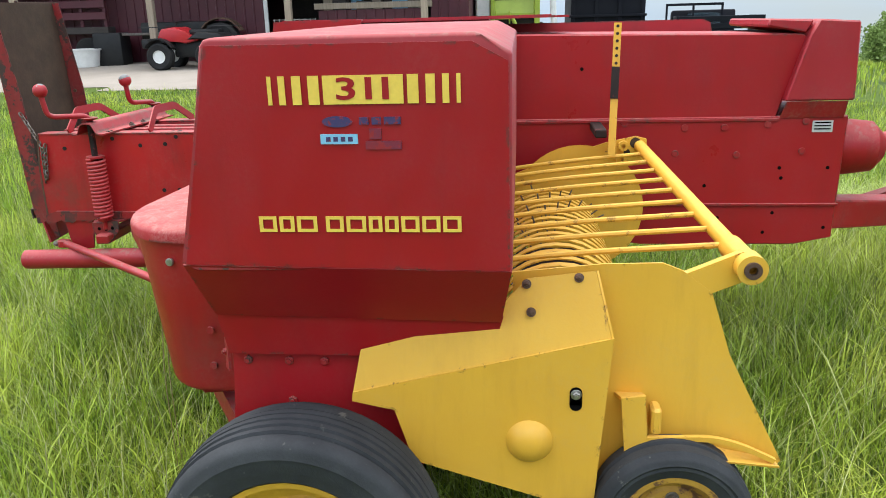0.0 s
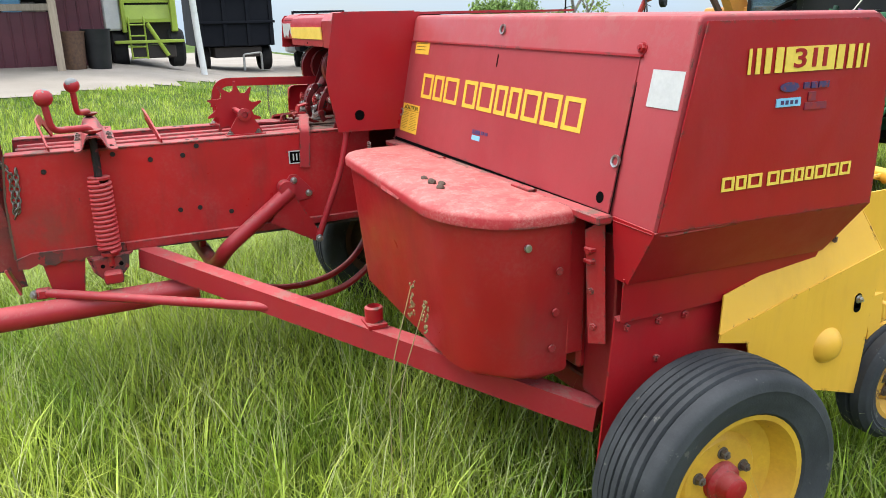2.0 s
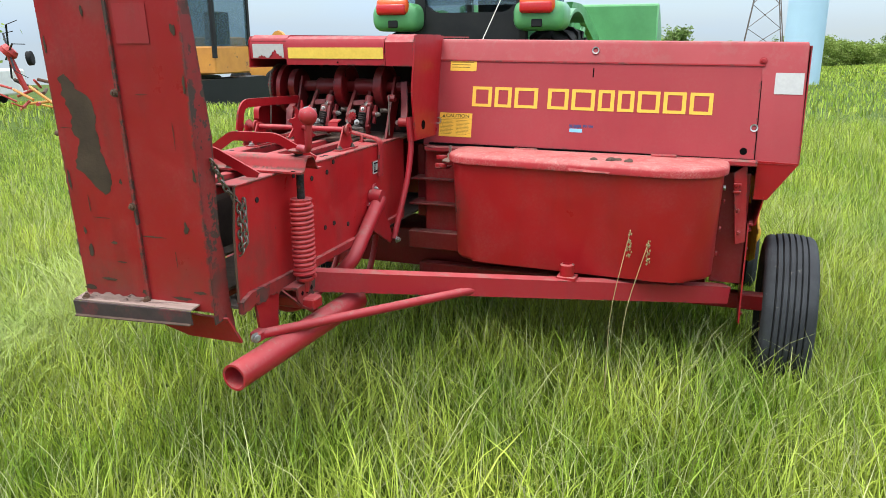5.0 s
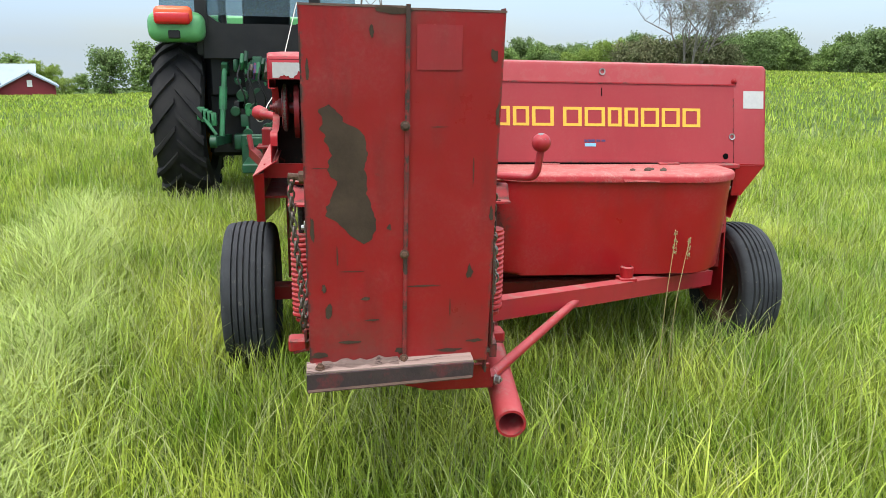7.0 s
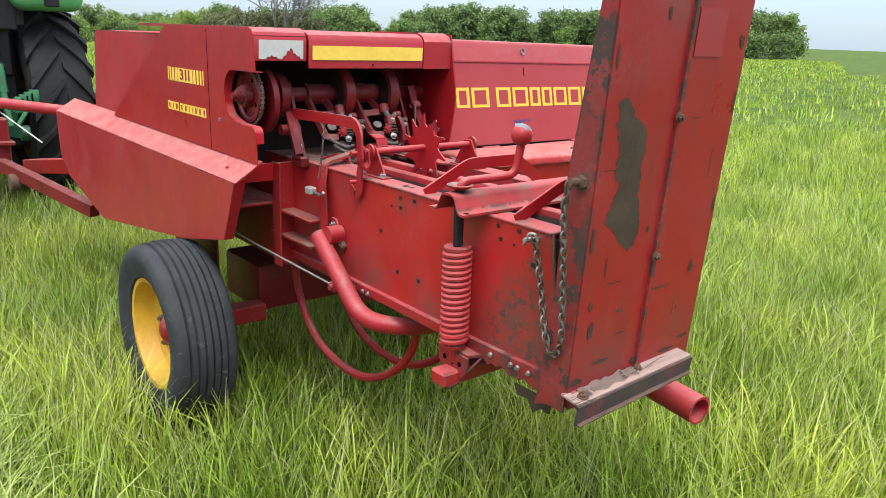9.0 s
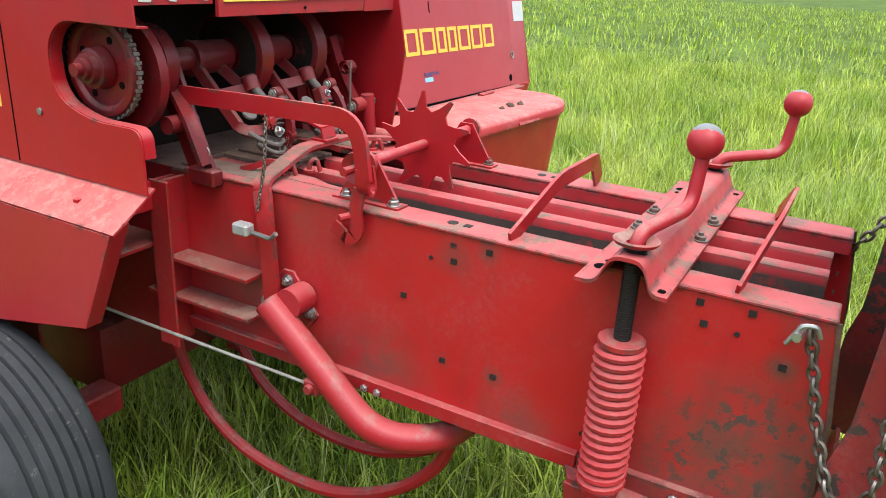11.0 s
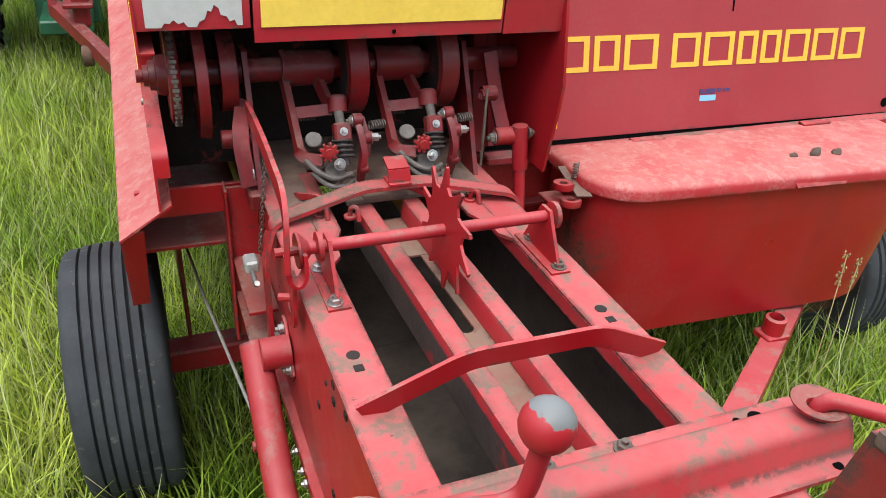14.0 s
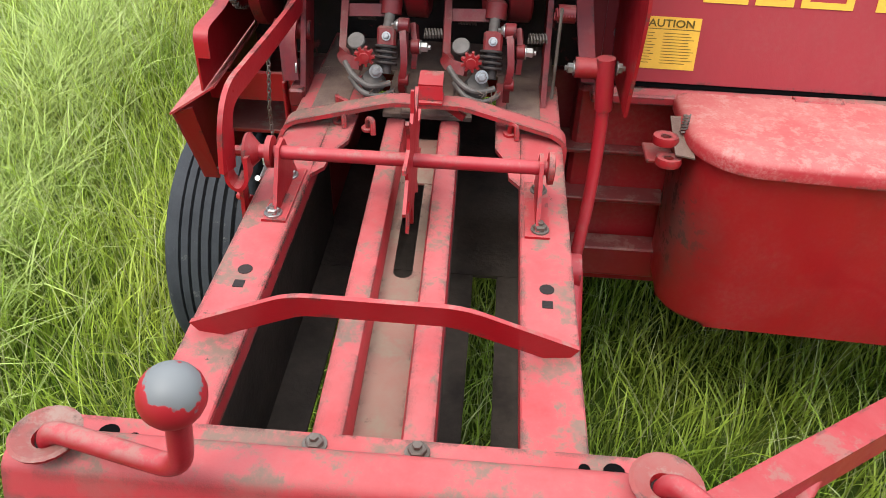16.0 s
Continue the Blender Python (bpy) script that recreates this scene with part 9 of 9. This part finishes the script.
bm = B()
box(bm, -17.0, -16.8, 1.5, 2.5, CZ + 0.2, CZ + 0.5, 0.03)
part("chopper", bm, SHADE, harv)
# leaning white pole
bm = B()
pz = ground_z(-16, 2.95)
tube(bm, [(-16.0, 2.98, pz), (-16.0, 2.92, pz + 0.9), (-16.0, 2.76, pz + 4.2)], 0.075, 12)
tagged(part("pole", bm, WHITE, None), "white pole standing beside the trailer", "pole")

# black dump trailer
TZ = ground_z(-19.5, 4.6)
BLACKP = mat("black_paint", (0.007, 0.008, 0.012), (0.012, 0.013, 0.017), 2, rough=0.6, spec=0.12, bump=0.03)
trailer = thing("dump_trailer", (-19.8, 4.5, TZ), "black dump trailer parked on the gravel", "trailer")
bm = B()
box(bm, -23.0, -19.6, 3.55, 5.42, TZ + 0.80, TZ + 2.35, 0.03)
tb = part("dump_box", bm, BLACKP, trailer, "black ribbed dump box")
for i in range(4):
    bm = B()
    box(bm, -19.62, -19.54, 3.55 + i * 0.59, 3.65 + i * 0.59, TZ + 0.80, TZ + 2.35, 0.01)
    part("rib", bm, BLACKP, tb)
bm = B()
box(bm, -19.62, -19.50, 3.5, 5.46, TZ + 2.30, TZ + 2.40, 0.01)
box(bm, -19.62, -19.50, 3.5, 5.46, TZ + 1.50, TZ + 1.58, 0.01)
part("rail", bm, BLACKP, tb)
bm = B()
box(bm, -23, -19.7, 3.9, 5.1, TZ + 0.45, TZ + 0.78, 0.02)
part("chassis", bm, SHADE, trailer)
for y in (3.65, 5.25):
    bm = B()
    lathe(bm, [(0.2, -0.14), (0.38, -0.15), (0.42, -0.1), (0.42, 0.1), (0.38, 0.15), (0.2, 0.14), (0, 0.1)], (-20.3, y, TZ + 0.42), (0, 1, 0), 28)
    part("tyre", bm, TRACTOR_RUBBER, trailer)
bm = B()
tube(bm, rounded([(-19.3, 4.55, TZ + 0.05), (-19.3, 4.55, TZ + 0.55), (-19.3, 5.0, TZ + 0.60), (-19.3, 5.0, TZ + 0.05)], 0.05, 3), 0.03, 8)
part("stand", bm, WIRE, trailer)

trailer.matrix_basis = Matrix.Translation((-21.0, 4.72, TZ)) @ Matrix.Diagonal((1.0, 1.16, 0.93, 1.0))

# flatbed truck
KZ = ground_z(-18, 7.2)
truck = thing("flatbed_truck", (-18.5, 7.2, KZ), "dark flatbed truck with a headache rack", "truck")
bm = B()
box(bm, -21.0, -17.3, 6.15, 8.25, KZ + 0.75, KZ + 0.90, 0.02)
part("flatbed", bm, SHADE, truck, "dark wooden flatbed")
for z in (0.98, 1.16, 1.34):
    bm = B()
    box(bm, -17.40, -17.33, 6.15, 8.25, KZ + z - 0.07, KZ + z + 0.07, 0.01)
    part("tail_board", bm, BLACKP, truck, "dark weathered tail board")
for y in (6.16, 8.24):
    for z in (0.98, 1.16, 1.34):
        bm = B()
        box(bm, -20.6, -17.4, y - 0.02, y + 0.02, KZ + z - 0.07, KZ + z + 0.07, 0.01)
        part("side_board", bm, BLACKP, truck)
rack = local_empty("headache_rack", truck)
for y in (5.95, 6.7, 7.5):
    bm = B()
    box(bm, -20.75, -20.68, y - 0.03, y + 0.03, KZ + 0.9, KZ + 1.75)
    part("upright", bm, BLACKP, rack)
bm = B()
box(bm, -20.75, -20.68, 5.92, 7.53, KZ + 1.70, KZ + 1.77)
part("top_bar", bm, BLACKP, rack)
bm = B()
prism(bm, [(-23.6, KZ + 0.55), (-23.5, KZ + 1.0), (-22.5, KZ + 1.08), (-22.2, KZ + 1.55), (-21.0, KZ + 1.58), (-20.9, KZ + 0.55)], "y", 6.1, 7.9, 0.06, 2)
part("cab", bm, BLACKP, truck, "dark truck cab")
bm = B()
sheet(bm, [(-20.89, 6.5, KZ + 1.12), (-20.89, 7.5, KZ + 1.12), (-20.95, 7.45, KZ + 1.5), (-20.95, 6.55, KZ + 1.5)], 0.01)
part("rear_window", bm, GLASS, truck)
bm = B()
box(bm, -23.75, -22.35, 5.86, 6.15, KZ + 0.48, KZ + 1.12, 0.09, segs=3)
part("front_fender", bm, WHITE, truck, "white front fender")
for x in (-22.9, -18.5):
    for y in (6.25, 8.0):
        bm = B()
        lathe(bm, [(0.2, -0.12), (0.34, -0.13), (0.38, -0.09), (0.38, 0.09), (0.34, 0.13), (0.2, 0.12), (0, 0.08)], (x, y, KZ + 0.38), (0, 1, 0), 28)
        part("tyre", bm, TRACTOR_RUBBER, truck)
bm = B()
box(bm, -17.42, -17.32, 6.75, 7.75, KZ + 0.50, KZ + 0.72, 0.02)
part("bumper", bm, WIRE, truck, "pale metal bumper")
for y in (6.55, 7.95):
    bm = B()
    box(bm, -17.36, -17.30, y - 0.12, y + 0.12, KZ + 0.58, KZ + 0.70, 0.015)
    part("tail_lamp", bm, LAMP_O, truck, "orange tail lamp")
bm = B()
box(bm, -17.34, -17.30, 6.42, 6.72, KZ + 0.42, KZ + 0.54, 0.005)
part("number_plate", bm, DECAL_W, truck, "small pale plate")
bm = B()
box(bm, -17.6, -17.4, 7.75, 8.15, KZ + 0.10, KZ + 0.45, 0.01)
part("mud_flap", bm, BLACK, truck)
truck.matrix_basis = Matrix.Translation((-18.4, 7.3, KZ)) @ Matrix.Rotation(radians(-9), 4, 'Z')

# excavator
ORANGE = mat("orange_paint", (0.62, 0.27, 0.045), (0.52, 0.21, 0.04), 3, rough=0.45, bump=0.05, third=(0.16, 0.09, 0.05), third_at=0.62, third_scale=5, band=0.05)
EX, EY = -15.6, 19.4
EZ = ground_z(EX, EY)
exc = thing("excavator", (EX, EY, EZ), "weathered orange excavator with a glazed cab", "excavator")
bm = B()
box(bm, EX - 1.6, EX + 0.2, EY + 0.4, EY + 2.6, EZ + 0.7, EZ + 1.55, 0.08, segs=2)
part("house", bm, ORANGE, exc, "orange engine house")
for dx in (-0.72, 0.62):
    bm = B()
    pts = []
    for i in range(24):
        a = 2 * math.pi * i / 24
        pts.append((EY + 0.9 + (1.3 if math.cos(a) > 0 else -1.3) + 0.32 * math.cos(a), EZ + 0.33 + 0.32 * math.sin(a)))
    prism(bm, pts, "x", EX + dx - 0.25, EX + dx + 0.25)
    part("track", bm, BLACK, exc)
cabx = local_empty("cab", exc)
for x, y in ((-0.1, 0.3), (0.9, 0.3), (-0.1, 1.6), (0.9, 1.6)):
    bm = B()
    box(bm, EX + x - 0.04, EX + x + 0.04, EY + y - 0.04, EY + y + 0.04, EZ + 1.1, EZ + 2.9)
    part("post", bm, BLACK, cabx)
bm = B()
box(bm, EX - 0.15, EX + 0.95, EY + 0.25, EY + 1.65, EZ + 2.85, EZ + 2.97, 0.03)
part("roof", bm, ORANGE, cabx)
bm = B()
box(bm, EX - 0.12, EX + 0.92, EY + 0.28, EY + 1.62, EZ + 0.75, EZ + 1.35, 0.03)
part("cab_base", bm, ORANGE, cabx)
for pts in (((-0.06, 0.28), (0.86, 0.28)), ((0.92, 0.34), (0.92, 1.56)), ((-0.12, 0.34), (-0.12, 1.56))):
    bm = B()
    (xa, ya), (xb, yb) = pts
    sheet(bm, [(EX + xa, EY + ya, EZ + 1.35), (EX + xb, EY + yb, EZ + 1.35), (EX + xb, EY + yb, EZ + 2.85), (EX + xa, EY + ya, EZ + 2.85)], 0.01)
    ob = part("pane", bm, GLASS, cabx)
    ob.visible_shadow = False
bm = B()
box(bm, EX + 0.2, EX + 0.65, EY + 0.9, EY + 1.3, EZ + 1.35, EZ + 2.1, 0.06, segs=2)
part("seat", bm, BLACK, cabx)
bm = B()
strap(bm, rounded([(EX - 0.5, EY + 0.5, EZ + 1.2), (EX - 0.7, EY - 0.3, EZ + 3.0), (EX - 1.0, EY - 1.6, EZ + 3.3)], 0.4, 4), 0.4, 0.28, (0, 0.6, 1))
part("boom", bm, ORANGE, exc, "orange boom")
bm = B()
tube(bm, [(EX - 0.5, EY + 0.1, EZ + 1.1), (EX - 0.75, EY - 0.7, EZ + 2.5)], 0.07, 10)
part("boom_cylinder", bm, RUST, exc)
exc.scale = (1.5, 1.5, 1.5)

# wheel loader far down the meadow
LX, LY = -26.4, 46.0
LZ = ground_z(LX, LY)
ld = thing("wheel_loader", (LX, LY, LZ), "old orange wheel loader in the meadow", "loader")
bm = B()
box(bm, LX - 3.2, LX - 0.4, LY - 0.8, LY + 0.8, LZ + 0.7, LZ + 1.9, 0.1, segs=2)
part("body", bm, ORANGE, ld)
bm = B()
strap(bm, rounded([(LX - 1.6, LY - 0.5, LZ + 1.6), (LX - 0.7, LY - 0.5, LZ + 2.9), (LX + 0.2, LY - 0.5, LZ + 1.2)], 0.4, 4), 0.28, 0.2)
part("lift_arm", bm, ORANGE, ld)
bm = B()
prism(bm, [(LX + 0.1, LZ + 0.2), (LX + 0.1, LZ + 1.5), (LX + 1.2, LZ + 1.6), (LX + 1.35, LZ + 0.3), (LX + 1.0, LZ + 0.1)], "y", LY - 1.1, LY + 1.1, 0.05)
part("bucket", bm, ORANGE, ld, "orange bucket")
for x in (-0.7, -2.6):
    for y in (-0.9, 0.9):
        bm = B()
        lathe(bm, [(0.25, -0.2), (0.5, -0.22), (0.58, -0.15), (0.58, 0.15), (0.5, 0.22), (0.25, 0.2), (0, 0.1)], (LX + x, LY + y, LZ + 0.58), (0, 1, 0), 28)
        part("tyre", bm, TRACTOR_RUBBER, ld)

ld.scale = (1.5, 1.5, 1.5)

# hay rake with raised arms, and a white trailer beyond it
RX, RY = -13.2, 11.9
RZ = ground_z(RX, RY)
RAKE_RED = mat("bright_red_paint", (0.46, 0.03, 0.03), (0.36, 0.04, 0.03), 6, rough=0.45, bump=0.05)
rake = thing("hay_tedder", (RX, RY, RZ), "red hay tedder with two raised rotor arms", "tedder")
for dx, dy, top, hgt in ((-0.45, -0.4, -0.9, 1.25), (1.0, 0.9, 0.15, 1.9)):
    bm = B()
    tube(bm, [(RX + dx * 0.6, RY + dy * 0.6, RZ + 0.5), (RX + dx, RY + dy, RZ + hgt)], 0.06, 10)
    part("arm", bm, RAKE_RED, rake)
    rot = local_empty("rotor", rake)
    bm = B()
    lathe(bm, [(0, -0.12), (0.16, -0.1), (0.20, 0), (0.16, 0.1), (0, 0.12)], (RX + dx, RY + dy, RZ + hgt + 0.1), (0.5, 0.5, 0.7), 16)
    part("rotor_hub", bm, RAKE_RED, rot)
    for i in range(6):
        bm = B()
        a = i * math.pi / 3 + 0.3
        p = Vector((RX + dx, RY + dy, RZ + hgt + 0.1))
        d = Vector((0.62 * math.cos(a), -0.4 * math.cos(a), 0.72 * math.sin(a))).normalized()
        tube(bm, [p, p + d * 0.6], 0.022, 6)
        tube(bm, [p + d * 0.6, p + d * 0.75 + Vector((0.2, 0.12, -0.05))], 0.010, 5)
        part("tine_arm", bm, BLACK, rot)
    bm = B()
    disc(bm, (RX + dx + 0.3, RY + dy + 0.2, RZ + hgt - 0.05), (0.8, 0.5, 0.1), 0.16, 0.12, 18)
    part("small_tyre", bm, TRACTOR_RUBBER, rot)
rnd = random.Random(9)
for i in range(26):
    bm = B()
    p = Vector((RX + rnd.uniform(-1.4, 1.6), RY + rnd.uniform(-0.8, 0.9), RZ + rnd.uniform(0.1, 0.75)))
    q = p + Vector((rnd.uniform(-0.8, 0.8), rnd.uniform(-0.6, 0.6), rnd.uniform(-0.3, 0.4)))
    q.z = max(q.z, RZ + 0.05)
    tube(bm, [p, q], rnd.uniform(0.015, 0.045), 7)
    part("frame_bar", bm, (RAKE_RED, RAKE_RED, ORANGE, RUST)[i % 4], rake)
wt = thing("white_trailer", (RX - 3.0, RY + 0.6, RZ), "white box trailer behind a dark rail", "trailer")
bm = B()
box(bm, RX - 5.0, RX - 1.9, RY + 1.0, RY + 2.6, RZ + 0.3, RZ + 1.05, 0.05)
part("body", bm, WHITE, wt)
bm = B()
tube(bm, [(RX - 4.9, RY + 0.7, RZ + 0.55), (RX - 1.5, RY + 0.7, RZ + 0.62)], 0.04, 8)
for i in range(6):
    tube(bm, [(RX - 4.8 + i * 0.6, RY + 0.7, RZ + 0.0), (RX - 4.8 + i * 0.6, RY + 0.7, RZ + 0.6)], 0.03, 8)
part("rail", bm, BLACKP, wt)
bm = B()
for y in (1.1, 2.4):
    disc(bm, (RX - 3.4, RY + y, RZ + 0.3), (0, 1, 0), 0.3, 0.15, 20)
part("tyres", bm, TRACTOR_RUBBER, wt)
wt.scale = (0.55, 0.55, 0.85)

# far red barns with pale roofs
FARRED = mat("red_barn_boards", (0.20, 0.018, 0.025), (0.16, 0.016, 0.022), 0.5, rough=0.7)
ROOFP = mat("pale_metal_roof", (0.30, 0.35, 0.40), (0.26, 0.31, 0.36), 0.3, rough=0.6, spec=0.25)
def far_barn(az0, az1, d, wall, ridge, label):
    xa, ya = polar(az0, d)
    xb, yb = polar(az1, d)
    c = Vector(((xa + xb) / 2, (ya + yb) / 2, 0))
    z = ground_z(c.x, c.y) - 0.4
    u = Vector((xb - xa, yb - ya, 0)) / 2
    v = Vector((-u.y, u.x, 0)).normalized()
    t = thing("farm_barn", (c.x, c.y, z), label, "barn", "far red barns")
    bm = B()
    pts = [(-1, 0), (1, 0), (1, wall), (0, ridge), (-1, wall)]
    lo = [bm.verts.new(c + u * p[0] + Vector((0, 0, z + p[1]))) for p in pts]
    hi = [bm.verts.new(c + u * p[0] + v * 12 + Vector((0, 0, z + p[1]))) for p in pts]
    bm.faces.new(lo)
    bm.faces.new(hi[::-1])
    for i in range(5):
        bm.faces.new((lo[i], hi[i], hi[(i + 1) % 5], lo[(i + 1) % 5]))
    part("wall", bm, FARRED, t)
    for s in (-1, 1):
        bm = B()
        o = -v * 0.5 + Vector((0, 0, z + 0.12))
        a, b = c + u * s * 1.12 + Vector((0, 0, wall - 0.3)) + o, c + Vector((0, 0, ridge)) + o
        sheet(bm, [a, b, b + v * 13, a + v * 13], 0.2 * s)
        part("roof", bm, ROOFP, t, "pale metal roof")
    bm = B()
    m = c - v * 0.06 + Vector((0, 0, z + wall * 0.95))
    w = u * 0.1
    sheet(bm, [m - w, m + w, m + w + Vector((0, 0, 0.9)), m - w + Vector((0, 0, 0.9))], 0.05)
    part("window", bm, WHITE, t, "white gable window")
    return t


far_barn(-27.0, -23.6, 120, 2.0, 4.2, "red farm barn with a pale metal roof")
far_barn(-20.9, -17.9, 118, 1.6, 3.2, "red farm barn with a pale metal roof")
x, y = polar(-21.9, 130)
zb = ground_z(x, y)
lr = thing("long_shed", (x, y, zb), "long pale-roofed farm shed between the red barns", "shed")
bm = B()
p0, p1 = Vector((*polar(-25.0, 128), 0)), Vector((*polar(-19.0, 128), 0))
sheet(bm, [p0 + Vector((0, 0, zb + 1.6)), p1 + Vector((0, 0, zb + 1.6)), p1 + Vector((-1.5, 5, zb + 4.2)), p0 + Vector((-1.5, 5, zb + 4.2))], -0.2)
part("roof", bm, ROOFP, lr, "pale metal roof")
bm = B()
sheet(bm, [p0 + Vector((0, 0.5, zb - 0.6)), p1 + Vector((0, 0.5, zb - 0.6)), p1 + Vector((0, 0.5, zb + 1.7)), p0 + Vector((0, 0.5, zb + 1.7))], 0.3)
part("wall", bm, FARRED, lr)
# pale blue silo and a lattice tower
x, y = polar(6.5, 40, 0.23, -1.95)
zb = ground_z(x, y)
bm = B()
lathe(bm, [(0, 0), (0.84, 0), (0.84, 3.35 - zb), (0.78, 3.42 - zb), (0, 3.44 - zb)], (x, y, zb - 0.2), (0, 0, 1), 40)
SILO = mat("pale_blue_metal", (0.42, 0.60, 0.72), (0.38, 0.55, 0.68), 0.6, rough=0.4)
tagged(part("silo", bm, SILO, None), "plain pale blue metal silo", "silo")
x, y = polar(3.3, 74)
zb = ground_z(x, y)
tower = thing("lattice_tower", (x, y, zb), "thin grey lattice tower", "tower")
for sx in (-1, 1):
    for sy in (-1, 1):
        bm = B()
        tube(bm, [(x + sx * 1.9, y + sy * 1.9, zb), (x + sx * 0.25, y + sy * 0.25, zb + 12)], 0.05, 6)
        part("leg", bm, STEEL, tower)
for i in range(5):
    k0, k1 = 1.9 - 1.65 * i / 6, 1.9 - 1.65 * (i + 1) / 6
    z0, z1 = zb + 2 * i, zb + 2 * (i + 1)
    for a, b in (((-1, -1), (1, -1)), ((1, -1), (1, 1)), ((1, 1), (-1, 1)), ((-1, 1), (-1, -1))):
        bm = B()
        tube(bm, [(x + a[0] * k0, y + a[1] * k0, z0), (x + b[0] * k1, y + b[1] * k1, z1)], 0.03, 5)
        part("brace", bm, STEEL, tower)
